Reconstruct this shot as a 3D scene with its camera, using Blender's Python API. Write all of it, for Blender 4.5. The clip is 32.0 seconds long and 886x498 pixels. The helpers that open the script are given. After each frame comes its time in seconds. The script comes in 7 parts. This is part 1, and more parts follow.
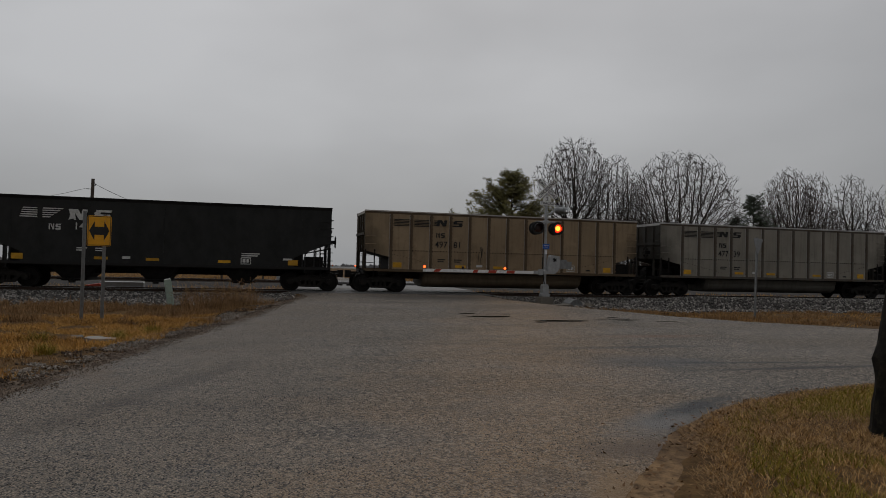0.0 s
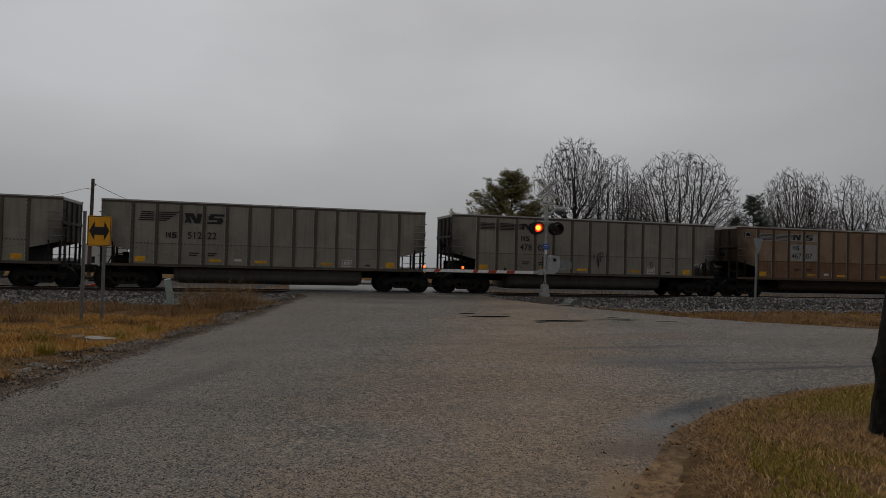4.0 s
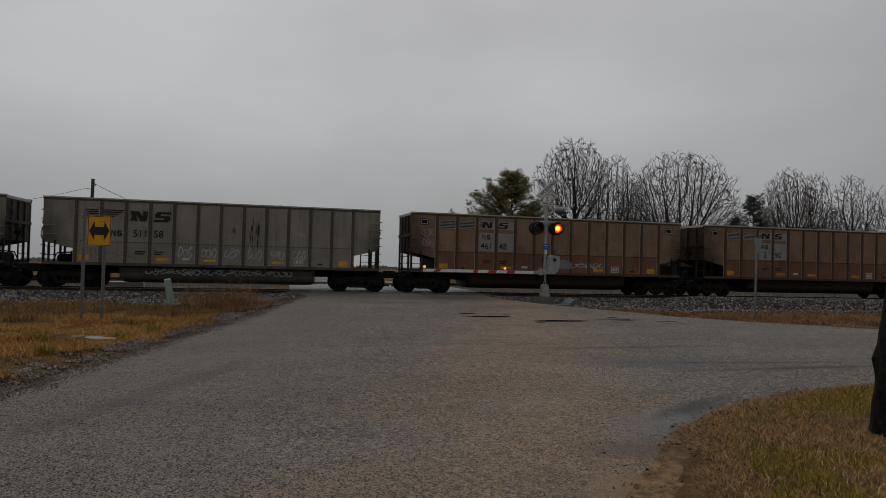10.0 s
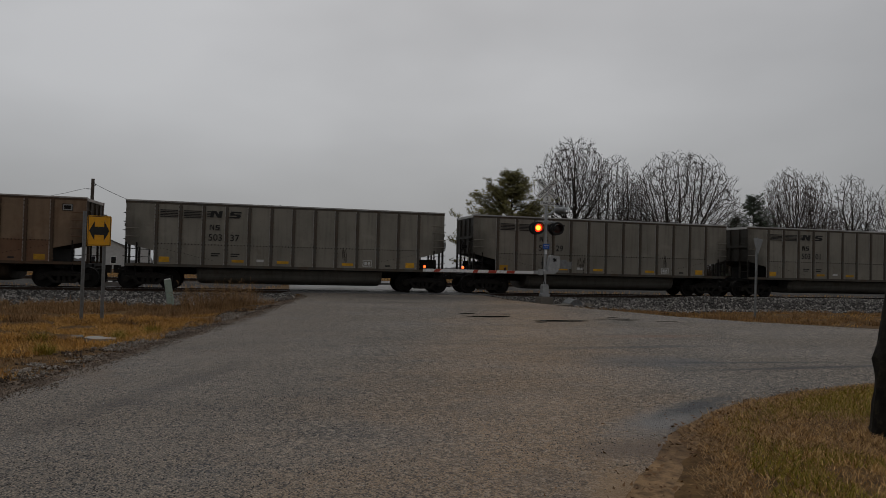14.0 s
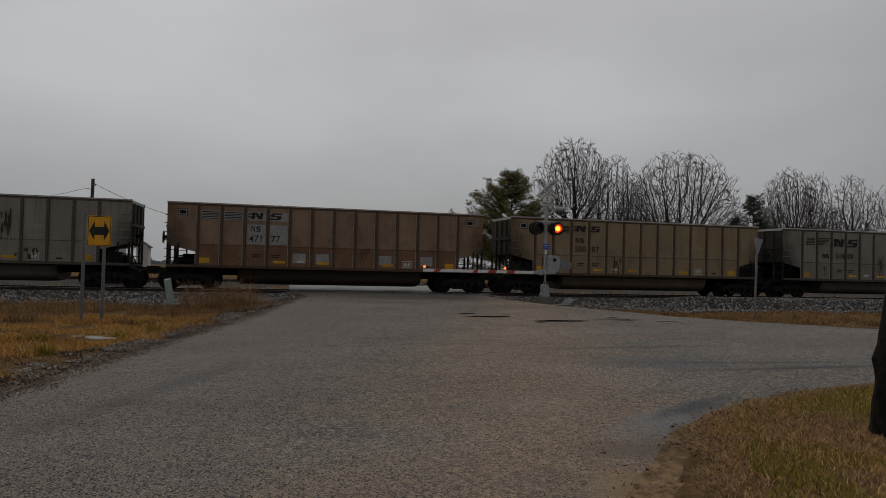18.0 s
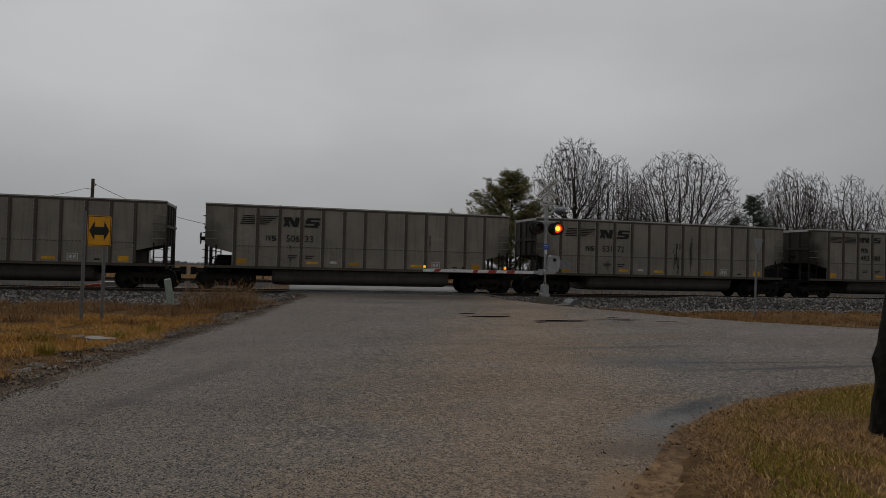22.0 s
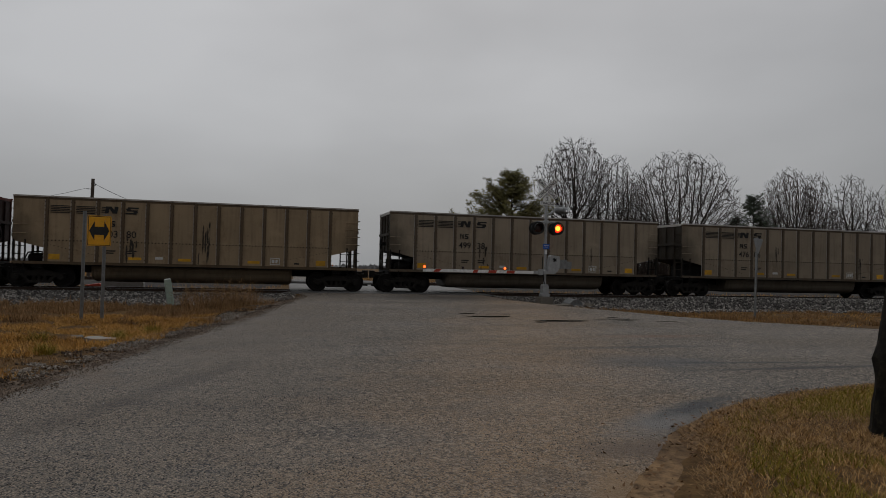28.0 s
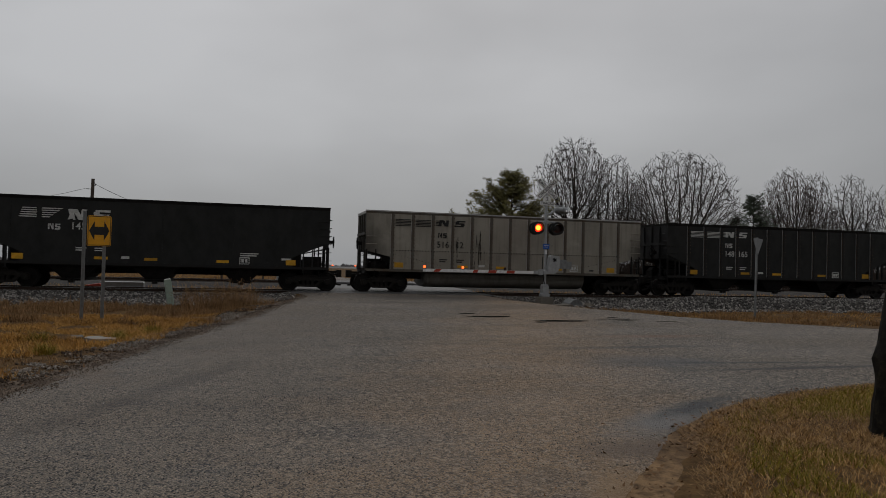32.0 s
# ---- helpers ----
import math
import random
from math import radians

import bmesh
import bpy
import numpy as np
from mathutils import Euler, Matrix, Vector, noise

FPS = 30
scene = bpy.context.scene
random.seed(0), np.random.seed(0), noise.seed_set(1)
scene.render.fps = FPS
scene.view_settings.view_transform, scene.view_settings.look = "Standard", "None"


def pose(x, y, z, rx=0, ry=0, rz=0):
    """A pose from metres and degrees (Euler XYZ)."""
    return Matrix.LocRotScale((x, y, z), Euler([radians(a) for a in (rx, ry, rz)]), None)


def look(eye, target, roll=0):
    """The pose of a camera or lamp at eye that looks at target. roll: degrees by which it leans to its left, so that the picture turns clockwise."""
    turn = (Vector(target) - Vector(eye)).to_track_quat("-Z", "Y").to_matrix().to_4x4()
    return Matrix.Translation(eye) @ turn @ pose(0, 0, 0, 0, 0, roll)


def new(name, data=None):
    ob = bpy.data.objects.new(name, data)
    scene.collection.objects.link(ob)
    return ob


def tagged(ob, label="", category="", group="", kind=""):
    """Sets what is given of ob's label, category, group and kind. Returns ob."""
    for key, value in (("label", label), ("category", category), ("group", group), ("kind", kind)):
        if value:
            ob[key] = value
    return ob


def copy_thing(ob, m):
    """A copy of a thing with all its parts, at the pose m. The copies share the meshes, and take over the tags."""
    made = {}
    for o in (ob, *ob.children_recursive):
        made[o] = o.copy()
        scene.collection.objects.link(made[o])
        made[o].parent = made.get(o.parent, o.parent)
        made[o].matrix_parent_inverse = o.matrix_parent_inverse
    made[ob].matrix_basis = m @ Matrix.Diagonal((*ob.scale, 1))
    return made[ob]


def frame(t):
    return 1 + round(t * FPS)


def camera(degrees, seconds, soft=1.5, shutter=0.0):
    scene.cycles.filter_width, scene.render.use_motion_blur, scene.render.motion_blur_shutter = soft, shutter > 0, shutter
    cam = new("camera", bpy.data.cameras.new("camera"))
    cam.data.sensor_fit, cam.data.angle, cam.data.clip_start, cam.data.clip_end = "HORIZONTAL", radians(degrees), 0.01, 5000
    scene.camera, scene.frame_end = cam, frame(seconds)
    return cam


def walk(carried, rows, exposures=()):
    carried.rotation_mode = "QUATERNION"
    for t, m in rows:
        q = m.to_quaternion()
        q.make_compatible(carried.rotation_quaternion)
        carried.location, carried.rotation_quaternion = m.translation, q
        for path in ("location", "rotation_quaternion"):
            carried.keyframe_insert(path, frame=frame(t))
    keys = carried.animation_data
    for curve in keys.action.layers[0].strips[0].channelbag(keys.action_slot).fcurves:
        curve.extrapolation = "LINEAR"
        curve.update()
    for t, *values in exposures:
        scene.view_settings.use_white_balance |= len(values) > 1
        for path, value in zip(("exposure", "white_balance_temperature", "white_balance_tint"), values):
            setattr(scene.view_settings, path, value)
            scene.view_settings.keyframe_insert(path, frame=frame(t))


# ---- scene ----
cam = camera(66.12, 32.0, soft=0.55, shutter=0.08)
EYE = (0.0, -33.754, 1.53)
walk(cam, [(t, look(EYE, (EYE[0] + 0.243934, EYE[1] + 0.969602, EYE[2] + 0.019257), 1.47)) for t in (0.0, 32.0)],
     exposures=[(0.0, 0.0), (32.0, 0.0)])

# ---- light: a low, even overcast ----
world = bpy.data.worlds.new("overcast_sky")
scene.world = world
world.use_nodes = True
wn, wl = world.node_tree.nodes, world.node_tree.links
wn.clear()
w_out = wn.new("ShaderNodeOutputWorld")
w_sky = wn.new("ShaderNodeTexSky")
w_sky.sky_type, w_sky.sun_disc = "NISHITA", False
w_sky.sun_elevation, w_sky.sun_rotation = radians(49), radians(16)
w_sky.air_density, w_sky.dust_density = 1.0, 4.0
w_b1 = wn.new("ShaderNodeBackground")
w_b1.inputs[1].default_value = 0.05
w_co = wn.new("ShaderNodeTexCoord")
w_sep = wn.new("ShaderNodeSeparateXYZ")
w_map = wn.new("ShaderNodeMapping")
w_map.inputs["Scale"].default_value = (1.6, 1.6, 3.6)
w_no = wn.new("ShaderNodeTexNoise")
w_no.inputs["Scale"].default_value, w_no.inputs["Detail"].default_value = 1.1, 4.0
w_no.inputs["Roughness"].default_value = 0.45
w_gr = wn.new("ShaderNodeValToRGB")
w_gr.color_ramp.elements[0].position, w_gr.color_ramp.elements[0].color = 0.0, (0.301, 0.308, 0.317, 1)
w_gr.color_ramp.elements[1].position, w_gr.color_ramp.elements[1].color = 0.75, (0.493, 0.50, 0.511, 1)
e_mid = w_gr.color_ramp.elements.new(0.22)
e_mid.color = (0.428, 0.433, 0.444, 1)
e_up = w_gr.color_ramp.elements.new(0.42)
e_up.color = (0.457, 0.459, 0.471, 1)
w_cl = wn.new("ShaderNodeMapRange")
w_cl.inputs["From Min"].default_value, w_cl.inputs["From Max"].default_value = 0.3, 0.7
w_cl.inputs["To Min"].default_value, w_cl.inputs["To Max"].default_value = 0.82, 1.18
w_mul = wn.new("ShaderNodeVectorMath")
w_mul.operation = "SCALE"
w_b2 = wn.new("ShaderNodeBackground")
w_b2.inputs[1].default_value = 1.0
w_add = wn.new("ShaderNodeMixShader")
w_add.inputs[0].default_value = 0.93
wl.new(w_sky.outputs[0], w_b1.inputs[0])
wl.new(w_co.outputs["Generated"], w_sep.inputs[0])
wl.new(w_co.outputs["Generated"], w_map.inputs[0])
wl.new(w_map.outputs[0], w_no.inputs["Vector"])
wl.new(w_sep.outputs["Z"], w_gr.inputs[0])
wl.new(w_no.outputs[0], w_cl.inputs["Value"])
wl.new(w_gr.outputs[0], w_mul.inputs[0])
w_back = wn.new("ShaderNodeMapRange")      # the cloud is thicker on the side away from the sun
w_back.inputs["From Min"].default_value, w_back.inputs["From Max"].default_value = -0.7, 0.5
w_back.inputs["To Min"].default_value, w_back.inputs["To Max"].default_value = 0.62, 1.0
w_both = wn.new("ShaderNodeMath")
w_both.operation = "MULTIPLY"
wl.new(w_sep.outputs["Y"], w_back.inputs["Value"])
wl.new(w_cl.outputs[0], w_both.inputs[0])
wl.new(w_back.outputs[0], w_both.inputs[1])
w_east = wn.new("ShaderNodeMapRange")      # and a little thicker eastwards
w_east.inputs["From Min"].default_value, w_east.inputs["From Max"].default_value = 0.05, 0.75
w_east.inputs["To Min"].default_value, w_east.inputs["To Max"].default_value = 1.0, 0.86
w_all = wn.new("ShaderNodeMath")
w_all.operation = "MULTIPLY"
wl.new(w_sep.outputs["X"], w_east.inputs["Value"])
wl.new(w_both.outputs[0], w_all.inputs[0])
wl.new(w_east.outputs[0], w_all.inputs[1])
wl.new(w_all.outputs[0], w_mul.inputs["Scale"])
wl.new(w_mul.outputs[0], w_b2.inputs[0])
wl.new(w_b1.outputs[0], w_add.inputs[1])
wl.new(w_b2.outputs[0], w_add.inputs[2])
wl.new(w_add.outputs[0], w_out.inputs[0])
sun_data = bpy.data.lights.new("veiled_sun", "SUN")
sun_data.energy, sun_data.angle, sun_data.color = 0.35, radians(40), (1.0, 0.97, 0.93)
sun = new("veiled_sun", sun_data)
sun.matrix_world = look((0, 0, 60), (-14, -50, 0))


# ---- materials ----
def nodes_of(name):
    m = bpy.data.materials.new(name)
    m.use_nodes = True
    nt = m.node_tree
    return m, nt, nt.nodes["Principled BSDF"]


def tex(nt, scale, detail=4.0, rough=0.55, stretch=(1, 1, 1), coord="Object"):
    co, mp, no = nt.nodes.new("ShaderNodeTexCoord"), nt.nodes.new("ShaderNodeMapping"), nt.nodes.new("ShaderNodeTexNoise")
    mp.inputs["Scale"].default_value = stretch
    no.inputs["Scale"].default_value, no.inputs["Detail"].default_value, no.inputs["Roughness"].default_value = scale, detail, rough
    nt.links.new(co.outputs[coord], mp.inputs[0])
    nt.links.new(mp.outputs[0], no.inputs["Vector"])
    return no.outputs[0]


def ramp(nt, value, lo, hi, a=0.0, b=1.0):
    r = nt.nodes.new("ShaderNodeMapRange")
    for key, v in (("From Min", lo), ("From Max", hi), ("To Min", a), ("To Max", b)):
        r.inputs[key].default_value = v
    nt.links.new(value, r.inputs["Value"])
    return r.outputs[0]


def mix(nt, fac, a, b):
    x = nt.nodes.new("ShaderNodeMix")
    x.data_type = "RGBA"
    for socket, v in ((x.inputs[0], fac), (x.inputs[6], a), (x.inputs[7], b)):
        if isinstance(v, (tuple, list)):
            socket.default_value = (*v[:3], 1)
        elif isinstance(v, (int, float)):
            socket.default_value = v
        else:
            nt.links.new(v, socket)
    return x.outputs[2]


def bump(nt, bsdf, height, strength, distance):
    b = nt.nodes.new("ShaderNodeBump")
    b.inputs["Strength"].default_value, b.inputs["Distance"].default_value = strength, distance
    nt.links.new(height, b.inputs["Height"])
    nt.links.new(b.outputs[0], bsdf.inputs["Normal"])


def plain(name, colour, rough=0.6, metal=0.0, vary=0.25, scale=3.0, grain=0.0, grain_scale=40.0, rnd=0.0, dirt=None, spec=0.4):
    """A surface of one colour with two scales of wear."""
    m, nt, b = nodes_of(name)
    dark = tuple(c * (1 - vary) for c in colour)
    light = tuple(min(1, c * (1 + vary)) for c in colour)
    col = mix(nt, ramp(nt, tex(nt, scale, 6), 0.3, 0.7), dark, light)
    if dirt:
        col = mix(nt, ramp(nt, tex(nt, scale * 2.3, 8, 0.7), 0.5, 0.72, 0, 0.8), col, dirt)
    if rnd:
        oi, hsv = nt.nodes.new("ShaderNodeObjectInfo"), nt.nodes.new("ShaderNodeHueSaturation")
        nt.links.new(ramp(nt, oi.outputs["Random"], 0, 1, 1 - rnd, 1 + rnd), hsv.inputs["Value"])
        nt.links.new(col, hsv.inputs["Color"])
        col = hsv.outputs[0]
    nt.links.new(col, b.inputs["Base Color"])
    b.inputs["Roughness"].default_value, b.inputs["Metallic"].default_value = rough, metal
    b.inputs["Specular IOR Level"].default_value = spec
    if grain:
        bump(nt, b, tex(nt, grain_scale, 5, 0.65), grain, 0.01)
    return m


def glow(name, core, rim, power, radius):
    """A lit signal lens: brighter in its middle."""
    m, nt, b = nodes_of(name)
    co, ln = nt.nodes.new("ShaderNodeTexCoord"), nt.nodes.new("ShaderNodeVectorMath")
    ln.operation = "LENGTH"
    nt.links.new(co.outputs["Object"], ln.inputs[0])
    f = ramp(nt, ln.outputs["Value"], radius * 0.46, radius * 0.78)
    b.inputs["Base Color"].default_value = (0.2, 0.01, 0.01, 1)
    nt.links.new(mix(nt, f, core, rim), b.inputs["Emission Color"])
    nt.links.new(ramp(nt, f, 0, 1, power, power * 0.7), b.inputs["Emission Strength"])
    return m


def car_paint(name, colour, grime, rust, amount, sheen=0.62, soot=0.0):
    """Weathered freight-car paint: vertical runs, patches of rust, coal dust on top of all."""
    m, nt, b = nodes_of(name)
    base = mix(nt, ramp(nt, tex(nt, 0.55, 5), 0.3, 0.7), tuple(c * 0.80 for c in colour), tuple(c * 1.12 for c in colour))
    runs = tex(nt, 1.0, 6, 0.6, (5.0, 5.0, 0.35))
    col = mix(nt, ramp(nt, runs, 0.50, 0.80, 0, 0.55), base, grime)
    fade = tex(nt, 0.9, 6, 0.6, (1.0, 1.0, 1.6))
    col = mix(nt, ramp(nt, fade, 0.55, 0.72, 0, 0.35), col, tuple(min(1.0, c * 1.5) for c in colour))
    patch = tex(nt, 1.3, 9, 0.72, (1.0, 1.0, 0.6))
    col = mix(nt, ramp(nt, patch, 0.62 - 0.22 * amount, 0.80 - 0.18 * amount, 0, 0.35 + 0.5 * amount), col, rust)
    speck = tex(nt, 9.0, 8, 0.75)
    col = mix(nt, ramp(nt, speck, 0.60, 0.72, 0, 0.6), col, tuple(c * 0.45 for c in grime))
    if soot:
        # smears of coal soot on the end bays, heavier on the leading one
        co, pos = nt.nodes.new("ShaderNodeTexCoord"), nt.nodes.new("ShaderNodeSeparateXYZ")
        nt.links.new(co.outputs["Object"], pos.inputs[0])
        smear = tex(nt, 1.6, 6, 0.65, (1.0, 1.0, 0.7))

        def total(value, factor, plus):
            add = nt.nodes.new("ShaderNodeMath")
            add.operation = "MULTIPLY_ADD"
            nt.links.new(value, add.inputs[0])
            add.inputs[1].default_value = factor
            nt.links.new(plus, add.inputs[2])
            return add.outputs[0]

        lead = total(pos.outputs["Z"], 0.35, total(smear, 1.7, pos.outputs["X"]))
        col = mix(nt, ramp(nt, lead, -6.05 + 0.7 * soot, -4.95 + 0.9 * soot, min(1.0, 0.35 + 0.6 * soot), 0.0), col, (0.011, 0.009, 0.007))
        tail = total(pos.outputs["Z"], -0.5, total(smear, 1.5, pos.outputs["X"]))
        col = mix(nt, ramp(nt, tail, 6.1, 7.1, 0.0, 0.75), col, (0.014, 0.010, 0.008))
    nt.links.new(col, b.inputs["Base Color"])
    nt.links.new(ramp(nt, patch, 0.4, 0.7, sheen, 0.9), b.inputs["Roughness"])
    b.inputs["Specular IOR Level"].default_value = 0.45 if max(colour) < 0.012 else 0.25
    bump(nt, b, tex(nt, 2.2, 5), 0.25, 0.02)
    return m


def ground_mat(name, a, b_, c, scale, fine, bump_s, rough=0.95):
    m, nt, b = nodes_of(name)
    col = mix(nt, ramp(nt, tex(nt, scale, 6), 0.35, 0.65), a, b_)
    col = mix(nt, ramp(nt, tex(nt, fine, 8, 0.7), 0.42, 0.68), col, c)
    nt.links.new(col, b.inputs["Base Color"])
    b.inputs["Roughness"].default_value = rough
    b.inputs["Specular IOR Level"].default_value = 0.08
    bump(nt, b, tex(nt, fine * 2, 6, 0.7), bump_s, 0.03)
    return m


def asphalt_mat():
    """Old chip-sealed asphalt: coarse pale stone in dark binder, a dusty tan middle, damp dark patches."""
    m, nt, b = nodes_of("chip_seal_asphalt")
    co, vo = nt.nodes.new("ShaderNodeTexCoord"), nt.nodes.new("ShaderNodeTexVoronoi")
    vo.inputs["Scale"].default_value, vo.inputs["Randomness"].default_value = 58.0, 1.0
    nt.links.new(co.outputs["Object"], vo.inputs["Vector"])
    sep, pos = nt.nodes.new("ShaderNodeSeparateColor"), nt.nodes.new("ShaderNodeSeparateXYZ")
    nt.links.new(vo.outputs["Color"], sep.inputs[0])
    nt.links.new(co.outputs["Object"], pos.inputs[0])
    # the dusty strip wanders along the road
    lane = nt.nodes.new("ShaderNodeMath")
    lane.operation = "MULTIPLY_ADD"
    nt.links.new(pos.outputs["Y"], lane.inputs[0])
    lane.inputs[1].default_value = -0.37
    nt.links.new(pos.outputs["X"], lane.inputs[2])
    far = nt.nodes.new("ShaderNodeMath")
    far.operation = "ABSOLUTE"
    sub_ = nt.nodes.new("ShaderNodeMath")
    sub_.operation = "SUBTRACT"
    nt.links.new(lane.outputs[0], sub_.inputs[0])
    sub_.inputs[1].default_value = 12.8
    nt.links.new(sub_.outputs[0], far.inputs[0])
    wob = nt.nodes.new("ShaderNodeMath")
    wob.operation = "MULTIPLY_ADD"
    nt.links.new(tex(nt, 0.7, 6, 0.65), wob.inputs[0])
    wob.inputs[1].default_value = 4.2
    nt.links.new(far.outputs[0], wob.inputs[2])
    dusty = ramp(nt, wob.outputs[0], 2.4, 5.2, 0.9, 0.0)
    tint = mix(nt, dusty, (0.218, 0.182, 0.145), (0.43, 0.275, 0.145))
    mid = tex(nt, 1.3, 7, 0.65, (0.5, 1.2, 1.0))
    tint = mix(nt, ramp(nt, mid, 0.50, 0.66, 0, 0.7), tint, (0.085, 0.083, 0.084))

    def stain(under, place, size, turn_, shade_, most):
        """A stain with a ragged edge at one place of the road."""
        mp = nt.nodes.new("ShaderNodeMapping")
        mp.vector_type = "TEXTURE"
        mp.inputs["Location"].default_value, mp.inputs["Scale"].default_value = place, size
        mp.inputs["Rotation"].default_value = (0, 0, radians(turn_))
        flat, ln = nt.nodes.new("ShaderNodeVectorMath"), nt.nodes.new("ShaderNodeVectorMath")
        flat.operation, ln.operation = "MULTIPLY", "LENGTH"
        flat.inputs[1].default_value = (1, 1, 0)
        nt.links.new(co.outputs["Object"], mp.inputs[0])
        nt.links.new(mp.outputs[0], flat.inputs[0])
        nt.links.new(flat.outputs[0], ln.inputs[0])
        edge = nt.nodes.new("ShaderNodeMath")
        edge.operation = "MULTIPLY_ADD"
        nt.links.new(tex(nt, 2.4, 7, 0.7), edge.inputs[0])
        edge.inputs[1].default_value = 1.5
        nt.links.new(ln.outputs["Value"], edge.inputs[2])
        return mix(nt, ramp(nt, edge.outputs[0], 1.15, 1.95, most, 0.0), under, shade_)

    stains = []
    # damp streaks and a rusty patch in the side road's mouth
    for spec in (((6.7, -22.6, 0), (1.6, 0.85, 1), -6, (0.085, 0.088, 0.096), 0.85), ((9.2, -23.6, 0), (3.0, 0.16, 1), 3, (0.045, 0.045, 0.048), 0.9), ((8.6, -22.9, 0), (2.6, 0.12, 1), -4, (0.05, 0.05, 0.053), 0.85),
                 ((9.3, -18.5, 0), (1.7, 0.35, 1), 0, (0.20, 0.115, 0.08), 0.7), ((7.6, -20.6, 0), (2.2, 0.22, 1), 4, (0.06, 0.06, 0.064), 0.8), ((6.8, -5.0, 0), (4.2, 1.3, 1), 0, (0.075, 0.064, 0.056), 0.9), ((9.0, -9.0, 0), (2.8, 1.1, 1), 12, (0.10, 0.085, 0.072), 0.75), ((4.2, -7.6, 0), (2.4, 0.5, 1), 6, (0.085, 0.075, 0.068), 0.7), ((5.2, -10.2, 0), (3.4, 0.4, 1), -3, (0.10, 0.088, 0.078), 0.6), ((-1.2, -24.2, 0), (0.25, 3.2, 1), -22, (0.07, 0.058, 0.05), 0.6)):
        stains.append(spec)
    clod = tex(nt, 6.5, 8, 0.75)
    tint = mix(nt, ramp(nt, clod, 0.48, 0.70, 0, 0.6), tint, (0.060, 0.056, 0.053))
    stone = mix(nt, ramp(nt, sep.outputs[0], 0.45, 1.0), tint, (0.37, 0.29, 0.215))
    pit = ramp(nt, sep.outputs[1], 0.16, 0.20, 1.0, 0.0)
    stone = mix(nt, pit, stone, (0.022, 0.021, 0.021))
    col = mix(nt, ramp(nt, vo.outputs["Distance"], 0.40, 0.70, 0, 0.7), stone, (0.030, 0.029, 0.029))
    worn = nt.nodes.new("ShaderNodeMath")
    worn.operation = "MULTIPLY_ADD"
    nt.links.new(tex(nt, 0.5, 5, 0.6), worn.inputs[0])
    worn.inputs[1].default_value = 5.0
    nt.links.new(pos.outputs["X"], worn.inputs[2])
    coarse = ramp(nt, worn.outputs[0], 1.2, 5.2, 0.15, 1.0)
    pits = nt.nodes.new("ShaderNodeMath")
    pits.operation = "MULTIPLY"
    nt.links.new(ramp(nt, tex(nt, 17.0, 3, 0.6), 0.60, 0.64, 0, 0.92), pits.inputs[0])
    nt.links.new(coarse, pits.inputs[1])
    col = mix(nt, pits.outputs[0], col, (0.016, 0.015, 0.015))
    big, chip = nt.nodes.new("ShaderNodeTexVoronoi"), nt.nodes.new("ShaderNodeSeparateColor")
    big.inputs["Scale"].default_value = 27.0
    nt.links.new(co.outputs["Object"], big.inputs["Vector"])
    nt.links.new(big.outputs["Color"], chip.inputs[0])
    for channel, cut, full, shade_ in ((0, 0.78, 0.82, (0.020, 0.019, 0.019)), (1, 0.86, 0.90, (0.45, 0.37, 0.285))):
        some = nt.nodes.new("ShaderNodeMath")
        some.operation = "MULTIPLY"
        nt.links.new(ramp(nt, chip.outputs[channel], cut, full, 0, 0.52), some.inputs[0])
        nt.links.new(coarse, some.inputs[1])
        col = mix(nt, some.outputs[0], col, shade_)
    for spec in stains:
        col = stain(col, *spec[:4], 0.88 * spec[4])
    col = mix(nt, ramp(nt, wob.outputs[0], 2.2, 5.0, 0.32, 0.0), col, (0.235, 0.155, 0.09))
    # silt washed down at the lawn's corner, its damp core, mud and tan dirt over the stone
    for spec in (((4.55, -26.85, 0), (1.35, 0.42, 1), 35, (0.185, 0.178, 0.172), 0.9), ((5.1, -26.35, 0), (1.05, 0.20, 1), 33, (0.060, 0.062, 0.066), 0.9),
                 ((3.45, -28.0, 0), (0.75, 0.34, 1), 10, (0.135, 0.095, 0.068), 0.85), ((2.75, -29.3, 0), (0.42, 0.95, 1), -12, (0.30, 0.195, 0.105), 0.85), ((-3.1, -21.5, 0), (0.35, 2.6, 1), 24, (0.17, 0.125, 0.088), 0.8)):
        col = stain(col, *spec)
    nt.links.new(col, b.inputs["Base Color"])
    wet = tex(nt, 0.35, 4, 0.5, (0.7, 1.4, 1.0))
    nt.links.new(ramp(nt, wet, 0.42, 0.66, 0.85, 0.68), b.inputs["Roughness"])
    bump(nt, b, vo.outputs["Distance"], 0.8, -0.018)
    return m


M = {}
M["asphalt"] = asphalt_mat()
M["crossing"] = plain("crossing_panel_concrete", (0.125, 0.122, 0.12), 0.7, vary=0.25, scale=1.1, grain=0.4, grain_scale=60, dirt=(0.05, 0.045, 0.04))
M["puddle"] = plain("standing_water", (0.012, 0.012, 0.012), 0.04, vary=0.2)
M["dirt"] = ground_mat("field_soil", (0.115, 0.066, 0.028), (0.165, 0.098, 0.042), (0.050, 0.030, 0.016), 0.25, 5.0, 0.6)
M["mud"] = ground_mat("damp_gravel_mud", (0.125, 0.092, 0.068), (0.245, 0.185, 0.138), (0.045, 0.034, 0.027), 1.4, 6.0, 1.0, 0.8)
